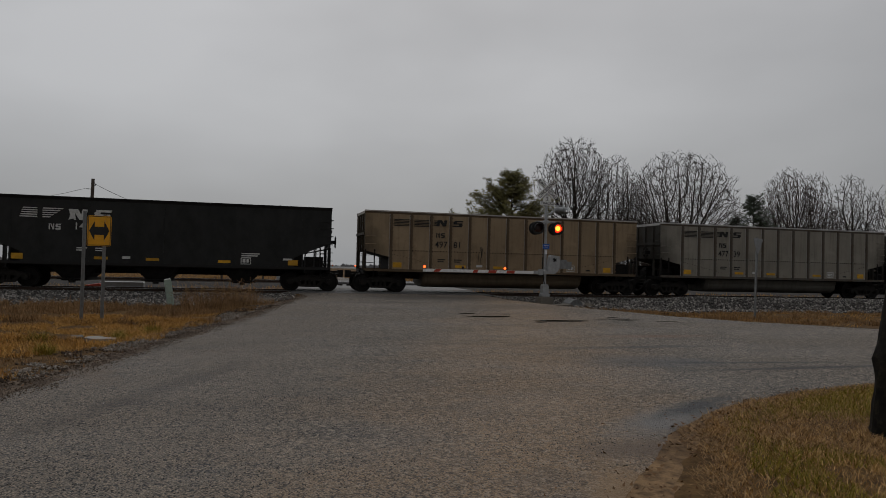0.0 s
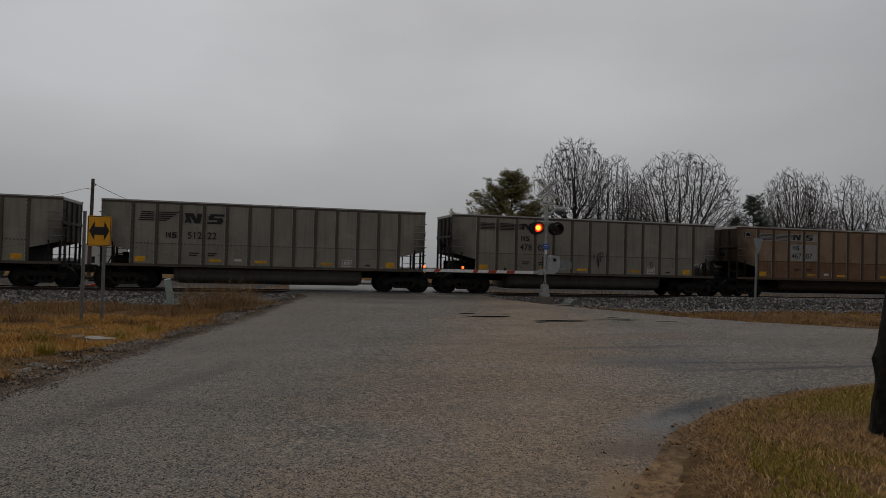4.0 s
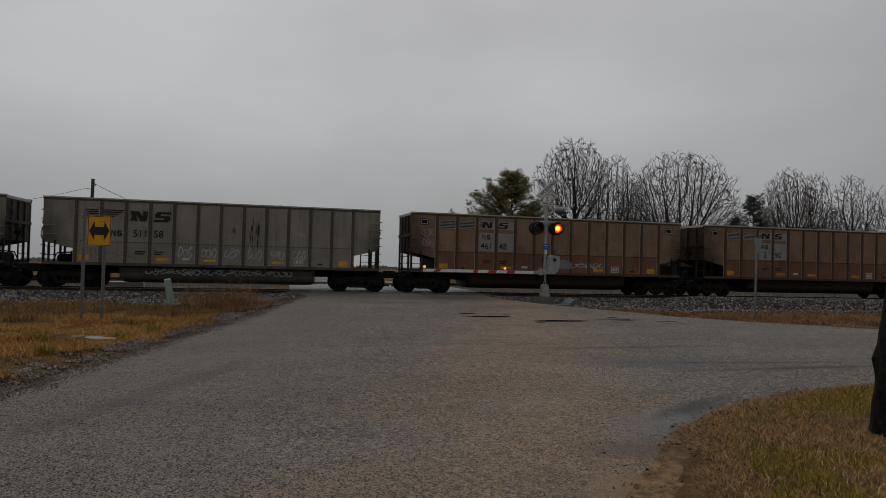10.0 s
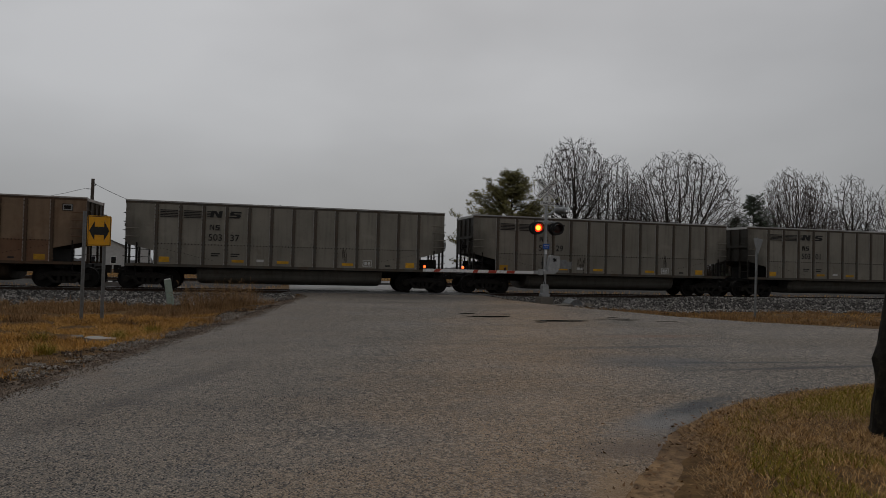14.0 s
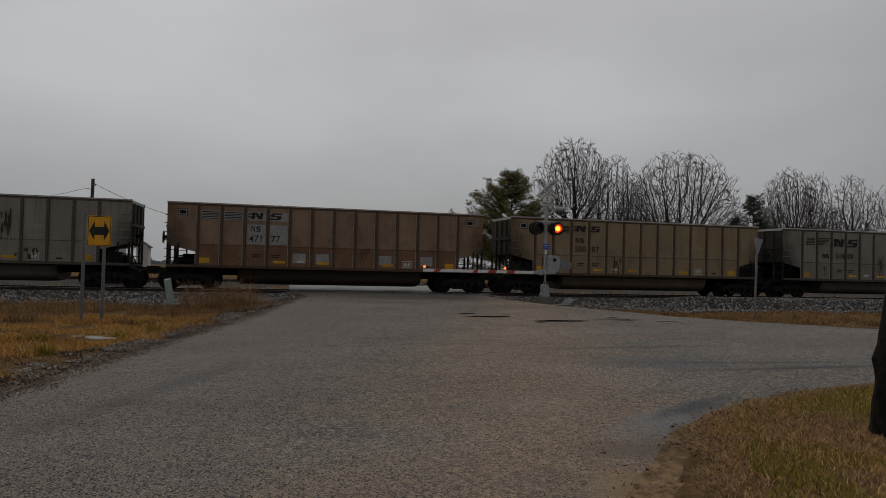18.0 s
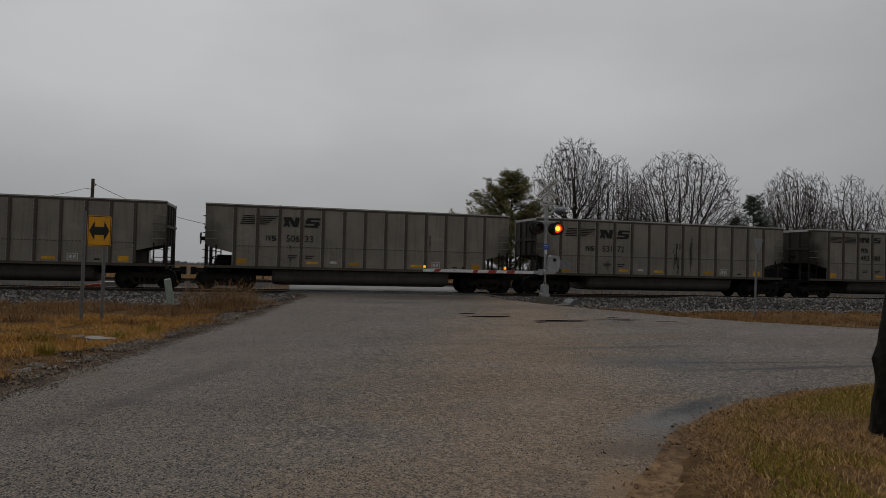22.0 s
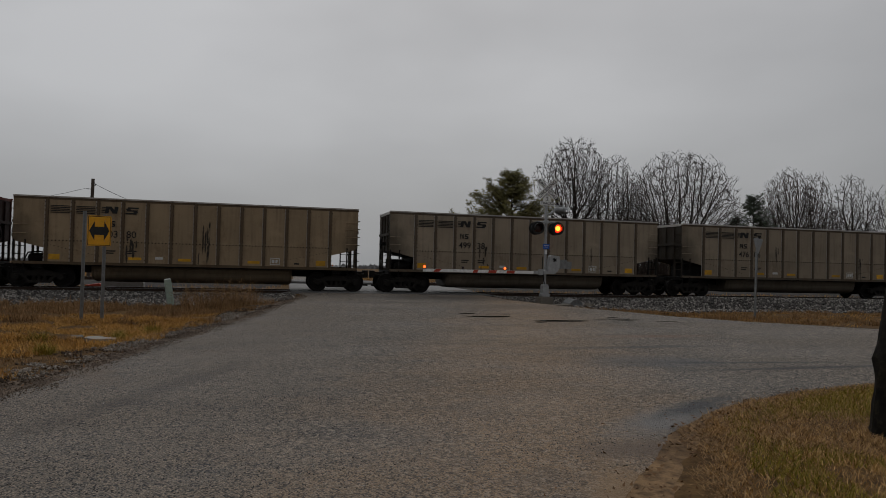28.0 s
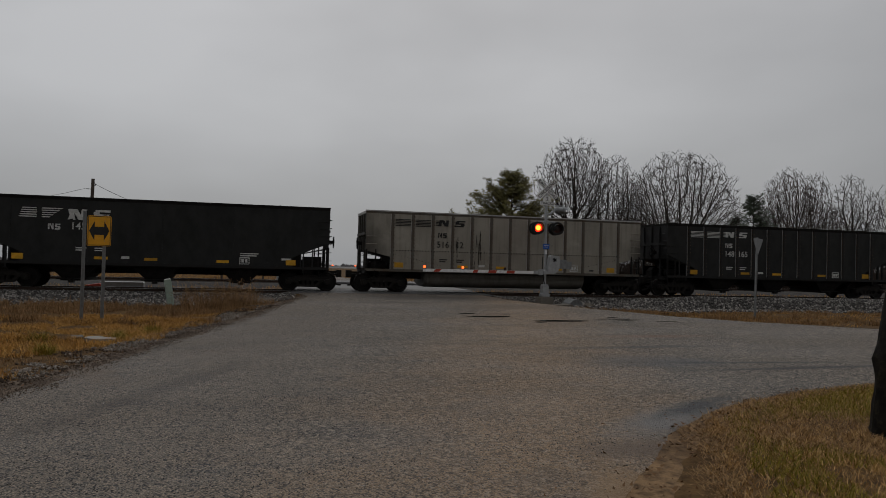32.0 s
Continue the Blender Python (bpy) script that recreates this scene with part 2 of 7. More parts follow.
M["tan_dirt"] = ground_mat("bare_tan_dirt", (0.17, 0.108, 0.062), (0.33, 0.210, 0.112), (0.085, 0.056, 0.036), 1.6, 9.0, 0.8, 0.9)
M["ballast"] = ground_mat("ballast_bed", (0.075, 0.070, 0.066), (0.12, 0.112, 0.105), (0.03, 0.028, 0.026), 1.5, 16.0, 1.0)
M["rail"] = plain("rail_side_rust", (0.060, 0.040, 0.030), 0.75, 0.3, vary=0.3, scale=6)
M["bolt_rust"] = plain("rusty_bolt", (0.13, 0.085, 0.055), 0.85, vary=0.7, scale=3.5)
M["rail_top"] = plain("worn_rail_head", (0.42, 0.41, 0.40), 0.28, 1.0, vary=0.1)
M["tie"] = plain("creosoted_tie", (0.050, 0.038, 0.030), 0.9, vary=0.35, scale=4, grain=0.6)
M["galv"] = plain("galvanised_steel", (0.24, 0.25, 0.255), 0.45, 0.75, vary=0.18, scale=7, rnd=0.05, dirt=(0.16, 0.155, 0.15))
M["alu"] = plain("aluminium_paint", (0.36, 0.37, 0.375), 0.5, 0.25, vary=0.14, scale=5, dirt=(0.22, 0.21, 0.20))
M["white"] = plain("white_sheeting", (0.78, 0.78, 0.77), 0.55, vary=0.1, scale=4, dirt=(0.40, 0.39, 0.37))
M["red"] = plain("red_sheeting", (0.42, 0.055, 0.03), 0.5, vary=0.12, scale=5)
M["black"] = plain("black_paint", (0.012, 0.012, 0.012), 0.55, vary=0.25, scale=5)
M["sign_yellow"] = plain("yellow_sign_sheeting", (0.76, 0.36, 0.01), 0.45, vary=0.06, scale=6, dirt=(0.55, 0.27, 0.02))
M["blue"] = plain("blue_sign_sheeting", (0.02, 0.10, 0.42), 0.5, vary=0.1)
M["lens_dark"] = plain("unlit_red_lens", (0.022, 0.004, 0.004), 0.3, vary=0.2)
M["lens_lit"] = glow("lit_red_lens", (1.0, 0.50, 0.04), (1.0, 0.018, 0.008), 2.6, 0.185)
M["lens_far"] = glow("lit_red_lens_far", (1.0, 0.06, 0.04), (0.9, 0.02, 0.015), 1.1, 0.185)
M["arm_lit"] = glow("lit_gate_lamp", (1.0, 0.45, 0.06), (1.0, 0.07, 0.012), 4.0, 0.075)
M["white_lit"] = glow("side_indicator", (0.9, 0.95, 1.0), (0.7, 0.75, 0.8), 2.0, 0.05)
M["concrete"] = plain("footing_concrete", (0.17, 0.15, 0.125), 0.9, vary=0.2, grain=0.5, dirt=(0.12, 0.10, 0.08))
M["slab"] = plain("pale_broken_concrete", (0.33, 0.31, 0.28), 0.85, vary=0.2, grain=0.5, dirt=(0.16, 0.13, 0.10))
M["bark"] = plain("grey_bark", (0.036, 0.030, 0.025), 0.95, vary=0.35, scale=3, grain=0.8, grain_scale=12)
M["bark_near"] = plain("wet_dark_bark", (0.013, 0.011, 0.009), 0.9, vary=0.6, scale=6, grain=1.0, grain_scale=14, dirt=(0.035, 0.032, 0.018), spec=0.1)
M["twig"] = plain("bare_twig", (0.040, 0.031, 0.026), 0.95, vary=0.25, scale=1)
M["twig_brown"] = plain("brownish_bare_twig", (0.060, 0.044, 0.036), 0.95, vary=0.25, scale=1)
M["needle"] = plain("olive_needles", (0.150, 0.132, 0.045), 0.85, vary=0.55, scale=0.8)
M["needle_blue"] = plain("dark_blue_needles", (0.052, 0.064, 0.042), 0.85, vary=0.4, scale=0.8)
M["steel_black"] = plain("near_black_steel", (0.011, 0.010, 0.0095), 0.75, 0.0, vary=0.45, scale=5, dirt=(0.022, 0.016, 0.012), spec=0.15)
M["truck"] = plain("greasy_cast_steel", (0.014, 0.012, 0.010), 0.7, 0.0, vary=0.4, scale=6, dirt=(0.032, 0.022, 0.016), spec=0.25)
M["wheel"] = plain("worn_wheel_steel", (0.011, 0.009, 0.008), 0.6, 0.0, vary=0.35, scale=8, spec=0.2)
M["mark_white"] = plain("stencil_white", (0.55, 0.55, 0.53), 0.6, vary=0.15, scale=4, dirt=(0.25, 0.24, 0.22))
M["mark_black"] = plain("stencil_black", (0.010, 0.010, 0.010), 0.6, vary=0.2)
M["reflector"] = plain("yellow_reflector", (0.58, 0.30, 0.012), 0.45, vary=0.2, scale=3, dirt=(0.30, 0.17, 0.02), rnd=0.25)
M["patch"] = plain("fresh_grey_patch", (0.30, 0.30, 0.29), 0.6, vary=0.15, scale=3, dirt=(0.16, 0.13, 0.11))
M["cream"] = plain("faded_cream_paint", (0.40, 0.26, 0.16), 0.7, vary=0.2, scale=5, dirt=(0.16, 0.07, 0.045))
M["stain"] = plain("dark_run_stain", (0.034, 0.028, 0.022), 0.8, vary=0.4, scale=4)
M["graffiti"] = plain("faded_spray_paint", (0.42, 0.42, 0.42), 0.7, vary=0.3, scale=4)
M["graffiti_pink"] = plain("faded_pink_spray_paint", (0.34, 0.24, 0.24), 0.7, vary=0.3, scale=4)
M["wood_pole"] = plain("weathered_pole", (0.085, 0.068, 0.055), 0.9, vary=0.3, scale=2, grain=0.6)
M["marker_green"] = plain("pale_green_marker", (0.30, 0.37, 0.31), 0.6, vary=0.12, scale=5, dirt=(0.22, 0.24, 0.2))
M["pale_concrete"] = plain("wet_pale_concrete", (0.13, 0.127, 0.122), 0.62, vary=0.18, scale=0.6, dirt=(0.2, 0.19, 0.17))
M["house_white"] = plain("white_siding", (0.50, 0.50, 0.49), 0.8, vary=0.1)
M["roof"] = plain("grey_shingle", (0.09, 0.085, 0.085), 0.9, vary=0.2)
M["pane"] = plain("dark_glass", (0.02, 0.022, 0.025), 0.08)
# far woods: the pale grey paints in the haze before them
M["far_wood"] = plain("haze_toned_far_trees", (0.24, 0.24, 0.245), 1.0, vary=0.15, scale=0.05)


def stone_mat():
    m, nt, b = nodes_of("crushed_stone")
    g = nt.nodes.new("ShaderNodeNewGeometry")
    r = nt.nodes.new("ShaderNodeValToRGB")
    r.color_ramp.elements[0].color, r.color_ramp.elements[1].color = (0.022, 0.020, 0.019, 1), (0.44, 0.41, 0.37, 1)
    mid_e = r.color_ramp.elements.new(0.6)
    mid_e.color = (0.118, 0.107, 0.097, 1)
    nt.links.new(g.outputs["Random Per Island"], r.inputs[0])
    nt.links.new(r.outputs[0], b.inputs["Base Color"])
    b.inputs["Roughness"].default_value = 0.85
    return m


def blade_mat(name, stops):
    """Grass whose blades differ one from another, in drifts."""
    m, nt, b = nodes_of(name)
    g, r = nt.nodes.new("ShaderNodeNewGeometry"), nt.nodes.new("ShaderNodeValToRGB")
    r.color_ramp.elements[0].color, r.color_ramp.elements[1].color = (*stops[0], 1), (*stops[-1], 1)
    for i, s in enumerate(stops[1:-1]):
        e = r.color_ramp.elements.new((i + 1) / (len(stops) - 1))
        e.color = (*s, 1)
    add = nt.nodes.new("ShaderNodeMath")
    add.operation = "MULTIPLY_ADD"
    nt.links.new(g.outputs["Random Per Island"], add.inputs[0])
    add.inputs[1].default_value = 0.62
    nt.links.new(ramp(nt, tex(nt, 0.8, 6, 0.65), 0.36, 0.64, 0.0, 0.40), add.inputs[2])
    nt.links.new(add.outputs[0], r.inputs[0])
    nt.links.new(r.outputs[0], b.inputs["Base Color"])
    b.inputs["Roughness"].default_value = 0.8
    b.inputs["Specular IOR Level"].default_value = 0.15
    return m


M["stone"] = stone_mat()
M["stone_pale"] = blade_mat("pale_dusty_gravel", [(0.07, 0.060, 0.050), (0.22, 0.19, 0.16), (0.36, 0.32, 0.28)])
M["stone_brown"] = blade_mat("brown_clods_and_gravel", [(0.030, 0.022, 0.016), (0.10, 0.074, 0.053), (0.17, 0.13, 0.10), (0.30, 0.25, 0.21)])
M["straw"] = blade_mat("dry_grass_blades", [(0.035, 0.020, 0.010), (0.20, 0.105, 0.032), (0.55, 0.29, 0.072), (0.68, 0.40, 0.12), (0.24, 0.13, 0.042)])
M["lawn"] = blade_mat("winter_lawn_blades", [(0.05, 0.028, 0.013), (0.60, 0.36, 0.14), (0.22, 0.125, 0.05), (0.80, 0.53, 0.24), (0.34, 0.19, 0.07), (0.035, 0.021, 0.011)])
M["straw_dull"] = blade_mat("dull_brown_grass", [(0.03, 0.018, 0.010), (0.14, 0.080, 0.038), (0.30, 0.175, 0.078), (0.40, 0.25, 0.12), (0.12, 0.070, 0.036)])
M["lawn_green"] = blade_mat("winter_green_blades", [(0.022, 0.022, 0.004), (0.24, 0.195, 0.024), (0.42, 0.30, 0.070), (0.13, 0.13, 0.014), (0.54, 0.41, 0.13)])
M["straw_flat"] = blade_mat("flattened_straw", [(0.04, 0.022, 0.011), (0.22, 0.125, 0.058), (0.42, 0.26, 0.12), (0.16, 0.09, 0.042)])
M["clod"] = blade_mat("dark_wet_clods", [(0.022, 0.016, 0.012), (0.06, 0.042, 0.03), (0.13, 0.092, 0.066)])
M["leaf"] = blade_mat("dead_leaf", [(0.05, 0.028, 0.015), (0.16, 0.085, 0.04), (0.24, 0.14, 0.07)])


# ---- mesh helpers ----
class Shape:
    """Collects vertices and faces of one mesh."""

    def __init__(self):
        self.v, self.f, self.m = [], [], []

    def add(self, verts, faces, mi=0):
        n = len(self.v)
        self.v += [tuple(p) for p in verts]
        self.f += [tuple(n + i for i in q) for q in faces]
        self.m += [mi] * len(faces)
        return self

    def box(self, x0, x1, y0, y1, z0, z1, mi=0, c=0.0):
        """A box; with c its edges along the longest sides are chamfered."""
        if c:
            return self.prism([(x0 + c, z0), (x1 - c, z0), (x1, z0 + c), (x1, z1 - c), (x1 - c, z1), (x0 + c, z1), (x0, z1 - c), (x0, z0 + c)], "y", y0, y1, mi)
        v = [(x, y, z) for x in (x0, x1) for y in (y0, y1) for z in (z0, z1)]
        return self.add(v, [(0, 1, 3, 2), (4, 6, 7, 5), (0, 4, 5, 1), (2, 3, 7, 6), (0, 2, 6, 4), (1, 5, 7, 3)], mi)

    def prism(self, poly, axis, a, b, mi=0):
        """A flat outline drawn out along an axis; the outline is in the two other axes, in order."""
        n = len(poly)
        put = {"x": lambda p, q: (q, p[0], p[1]), "y": lambda p, q: (p[0], q, p[1]), "z": lambda p, q: (p[0], p[1], q)}[axis]
        v = [put(p, a) for p in poly] + [put(p, b) for p in poly]
        f = [tuple(range(n)), tuple(range(2 * n - 1, n - 1, -1))] + [(i, n + i, n + (i + 1) % n, (i + 1) % n) for i in range(n)]
        return self.add(v, f, mi)

    def tube(self, p0, p1, r0, r1=None, n=8, mi=0, caps=True):
        p0, p1 = Vector(p0), Vector(p1)
        r1 = r0 if r1 is None else r1
        d = (p1 - p0).normalized()
        a = d.orthogonal().normalized()
        b = d.cross(a)
        v = []
        for p, r in ((p0, r0), (p1, r1)):
            v += [p + r * (math.cos(2 * math.pi * i / n) * a + math.sin(2 * math.pi * i / n) * b) for i in range(n)]
        f = [(i, (i + 1) % n, n + (i + 1) % n, n + i) for i in range(n)]
        if caps:
            f += [tuple(range(n - 1, -1, -1)), tuple(range(n, 2 * n))]
        return self.add(v, f, mi)

    def path(self, pts, r, n=6, mi=0):
        for a, b in zip(pts, pts[1:]):
            self.tube(a, b, r, r, n, mi)
        return self

    def lathe(self, prof, origin=(0, 0, 0), axis="y", n=20, mi=0):
        """A profile of (radius, along) turned round an axis."""
        v, o = [], Vector(origin)
        for r, h in prof:
            for i in range(n):
                c, s = r * math.cos(2 * math.pi * i / n), r * math.sin(2 * math.pi * i / n)
                v.append(o + Vector({"y": (c, h, s), "z": (c, s, h), "x": (h, c, s)}[axis]))
        f = []
        for k in range(len(prof) - 1):
            f += [(k * n + i, k * n + (i + 1) % n, (k + 1) * n + (i + 1) % n, (k + 1) * n + i) for i in range(n)]
        return self.add(v, f, mi)

    def mesh(self, name, *mats, smooth=False):
        me = bpy.data.meshes.new(name)
        me.from_pydata(self.v, [], self.f)
        for m in mats:
            me.materials.append(m)
        if len(mats) > 1:
            me.polygons.foreach_set("material_index", self.m)
        if smooth:
            me.shade_smooth()
        me.update()
        bm = bmesh.new()
        bm.from_mesh(me)
        bmesh.ops.recalc_face_normals(bm, faces=bm.faces)
        bm.to_mesh(me)
        bm.free()
        return me


def part(name, shape, mats, parent, label="", at=None, smooth=False):
    """Links a shape, or a mesh made before, as one mesh object under a thing or part."""
    mats = mats if isinstance(mats, tuple) else (mats,)
    me = shape if isinstance(shape, bpy.types.Mesh) else shape.mesh(name, *mats, smooth=smooth)
    ob = new(name, me)
    ob.parent = parent
    if at is not None:
        ob.matrix_basis = at
    if label:
        tagged(ob, label)
    return ob


def thing(name, label, category, m=None, group="", kind=""):
    ob = new(name)
    ob.empty_display_size = 0.2
    if m is not None:
        ob.matrix_basis = m
    return tagged(ob, label, category, group, kind)


def solid(name, shape, mats, label, category="", kind="", group="", m=None, smooth=False):
    mats = mats if isinstance(mats, tuple) else (mats,)
    ob = new(name, shape if isinstance(shape, bpy.types.Mesh) else shape.mesh(name, *mats, smooth=smooth))
    if m is not None:
        ob.matrix_basis = m
    return tagged(ob, label, category, group, kind)


def raw_mesh(name, verts, faces, mat, smooth=False):
    """A mesh from arrays, for large numbers of pieces."""
    me = bpy.data.meshes.new(name)
    me.vertices.add(len(verts))
    me.vertices.foreach_set("co", np.asarray(verts, dtype=np.float32).ravel())
    faces = np.asarray(faces, dtype=np.int32)
    k = faces.shape[1]
    me.loops.add(faces.size)
    me.loops.foreach_set("vertex_index", faces.ravel())
    me.polygons.add(len(faces))
    me.polygons.foreach_set("loop_start", np.arange(0, faces.size, k, dtype=np.int32))
    me.update(calc_edges=True)
    me.validate()
    me.materials.append(mat)
    if smooth:
        me.shade_smooth()
    return me


def lettering(strings, size, bold=0.0):
    """Flat meshes of short texts in the built-in font, with a little thickness."""
    made, obs = {}, []
    for s in strings:
        cu = bpy.data.curves.new("lettering", "FONT")
        cu.body, cu.size, cu.extrude, cu.resolution_u, cu.offset = s, size, 0.002, 3, size * bold
        cu.align_x, cu.align_y = "CENTER", "CENTER"
        obs.append((s, new("lettering", cu)))
    dg = bpy.context.evaluated_depsgraph_get()
    for s, ob in obs:
        made[s] = bpy.data.meshes.new_from_object(ob.evaluated_get(dg))
    for s, ob in obs:
        cu = ob.data
        bpy.data.objects.remove(ob)
        bpy.data.curves.remove(cu)
    return made


UP = pose(0, 0, 0, 90, 0, 0)    # stands lettering upright, facing -y

# ---- ground and roads ----
ROAD_L = ((-60, -9.5), (-40, -5.6), (-30, -3.9), (-24.7, -3.05), (-21.5, -2.5), (-15.3, -1.1), (-10, 0.15), (-5, 1.2), (0, 1.5), (20, 1.9), (70, 3.0), (300, 8))
ROAD_R = ((-60, -3.0), (-40, 0.6), (-33, 1.6), (-29.3, 2.5), (-27.3, 4.2), (-26.3, 5.6), (-25.6, 7.2), (-25.1, 9.3), (-24.6, 18), (-24.1, 80), (-20.2, 80), (-19.6, 34),
          (-18.2, 23), (-16.6, 18.5), (-12.5, 14.0), (-8.2, 11.5), (-5.6, 10.3), (0, 9.9), (20, 9.6), (70, 9.0), (300, 14))


def road_span(y):
    return (float(np.interp(y, *zip(*ROAD_L))), float(np.interp(y, *zip(*ROAD_R))))


def road_z(y):
    """The road rises a little to the tracks."""
    return float(np.interp(y, (-60, -30, -14, -4, -2.4, 6.8, 9, 18, 60, 300), (-0.2, -0.16, -0.2, -0.03, -0.012, -0.012, -0.03, -0.35, -0.85, -3.5)))


def field_z(x, y):
    base = float(np.interp(y, (-60, -30, -17, -7, -4.6, -2.5, 6.9, 9.2, 14, 24, 2600), (-0.2, -0.14, -0.26, -0.42, -0.40, -0.30, -0.30, -0.42, -0.5, -0.55, -27.5)))
    return base + 0.05 * noise.noise(Vector((x * 0.35, y * 0.35, 0))) + 0.02 * noise.noise(Vector((x * 1.7, y * 1.7, 3)))


def ground_z(x, y):
    lo, hi = road_span(y)
    d = max(lo - x, x - hi)
    if y < -19.0 and x > hi:
        d = min(d, abs(-24.3 - y) * 1.0 if y < -24.3 else 0.0) if x > 9 else d
    k = min(1.0, max(0.0, d / 2.2))
    k = k * k * (3 - 2 * k)
    return (road_z(y) - 0.05) * (1 - k) + field_z(x, y) * k


def spaced(stops):
    """Stations with steps that grow: ((from, to, step), ...)."""
    out = []
    for a, b, s in stops:
        n = max(1, round((b - a) / s))
        out += [a + (b - a) * i / n for i in range(n)]
    return out + [stops[-1][1]]


GX = spaced(((-2500, -400, 300), (-400, -80, 40), (-80, -22, 4), (-22, 34, 0.4), (34, 90, 3), (90, 400, 40), (400, 2500, 300)))
GY = spaced(((-400, -60, 40), (-60, -36, 2), (-36, 12, 0.4), (12, 60, 3), (60, 400, 30), (400, 2600, 300)))
HEIGHTS = np.array([[ground_z(x, y) for x in GX] for y in GY])


def heights(x, y):
    """The ground's height at many places at once."""
    gx, gy = np.array(GX), np.array(GY)
    i = np.clip(np.searchsorted(gx, x) - 1, 0, len(GX) - 2)
    j = np.clip(np.searchsorted(gy, y) - 1, 0, len(GY) - 2)
    u, v = (x - gx[i]) / (gx[i + 1] - gx[i]), (y - gy[j]) / (gy[j + 1] - gy[j])
    h = HEIGHTS
    return (h[j, i] * (1 - u) + h[j, i + 1] * u) * (1 - v) + (h[j + 1, i] * (1 - u) + h[j + 1, i + 1] * u) * v


def spans(y):
    """The road's two edges at many stations at once."""
    return np.interp(y, *zip(*ROAD_L)), np.interp(y, *zip(*ROAD_R))


def road_heights(y):
    return np.array([road_z(v) for v in np.linspace(-60, 20, 801)])[np.clip(np.round((y + 60) * 10).astype(int), 0, 800)]


def drifts(x, y, s, k):
    """Smooth value noise, about -0.5 to 0.5, at many places at once."""
    x, y = np.asarray(x) * s + 37.1 * k, np.asarray(y) * s - 11.7 * k
    i, j = np.floor(x), np.floor(y)
    u, v = x - i, y - j
    u, v = u * u * (3 - 2 * u), v * v * (3 - 2 * v)

    def lattice(a, b):
        q = np.sin(a * 127.1 + b * 311.7) * 43758.5453
        return q - np.floor(q) - 0.5

    return (lattice(i, j) * (1 - u) + lattice(i + 1, j) * u) * (1 - v) + (lattice(i, j + 1) * (1 - u) + lattice(i + 1, j + 1) * u) * v


def ground():
    xs, ys = GX, GY
    v = [(x, y, HEIGHTS[j, i]) for j, y in enumerate(ys) for i, x in enumerate(xs)]
    w = len(xs)
    f = [(j * w + i, j * w + i + 1, (j + 1) * w + i + 1, (j + 1) * w + i) for j in range(len(ys) - 1) for i in range(w - 1)]
    ob = new("ground", raw_mesh("ground", v, f, M["dirt"], True))
    return tagged(ob, "flat winter field of brown soil and dead grass", "ground", kind="structure")


def road():
    ys = spaced(((-60, -30, 0.5), (-30, -3.0, 0.12), (-3.0, 7.4, 0.3), (7.4, 20, 0.6), (20, 300, 8)))
    cols = 60
    v, f = [], []
    for y in ys:
        lo, hi = road_span(y)
        lo += 0.22 * noise.noise(Vector((y * 0.6, 0, 5))) + 0.12 * noise.noise(Vector((y * 2.2, 0, 5))) + 0.06 * noise.noise(Vector((y * 7, 0, 6)))
        hi += 0.10 * noise.noise(Vector((y * 1.3, 9, 5))) + 0.05 * noise.noise(Vector((y * 5, 9, 6)))
        for i in range(cols + 1):
            x = lo + (hi - lo) * i / cols
            edge = 0.03 if i in (0, cols) else 0.0
            v.append((x, y, road_z(y) - edge + 0.012 * noise.noise(Vector((x * 0.5, y * 0.5, 8)))))
    w = cols + 1
    for j in range(len(ys) - 1):
        f += [(j * w + i, j * w + i + 1, (j + 1) * w + i + 1, (j + 1) * w + i) for i in range(cols)]
    ob = new("road", raw_mesh("road", v, f, M["asphalt"], True))
    return tagged(ob, "worn chip-sealed asphalt road, damp, with brown gravel dust", "road", kind="structure")


ground()
road()


def puddle(x, y, rx, ry, seed):
    s, n = Shape(), 28
    rim = []
    for i in range(n):
        a = 2 * math.pi * i / n
        k = 1 + 0.35 * noise.noise(Vector((math.cos(a) * 1.4, math.sin(a) * 1.4, seed)))
        rim.append((x + rx * k * math.cos(a), y + ry * k * math.sin(a)))
    z = road_z(y) + 0.014
    s.add([(px, py, z) for px, py in rim], [tuple(range(n))])
    return solid("puddle", s, M["puddle"], "shallow dark puddle on the asphalt road", "puddle", "structure")


for spec in ((6.85, -12.95, 0.75, 0.16, 1), (8.72, -14.25, 0.85, 0.20, 2), (6.35, -12.0, 0.3, 0.10, 3), (10.9, -13.6, 0.8, 0.08, 4), (7.87, -14.68, 0.20, 0.08, 5), (11.12, -13.07, 0.25, 0.07, 6), (11.08, -14.15, 0.35, 0.07, 7), (12.36, -14.29, 0.45, 0.06, 8), (7.55, -12.18, 0.25, 0.05, 9)):
    puddle(*spec)


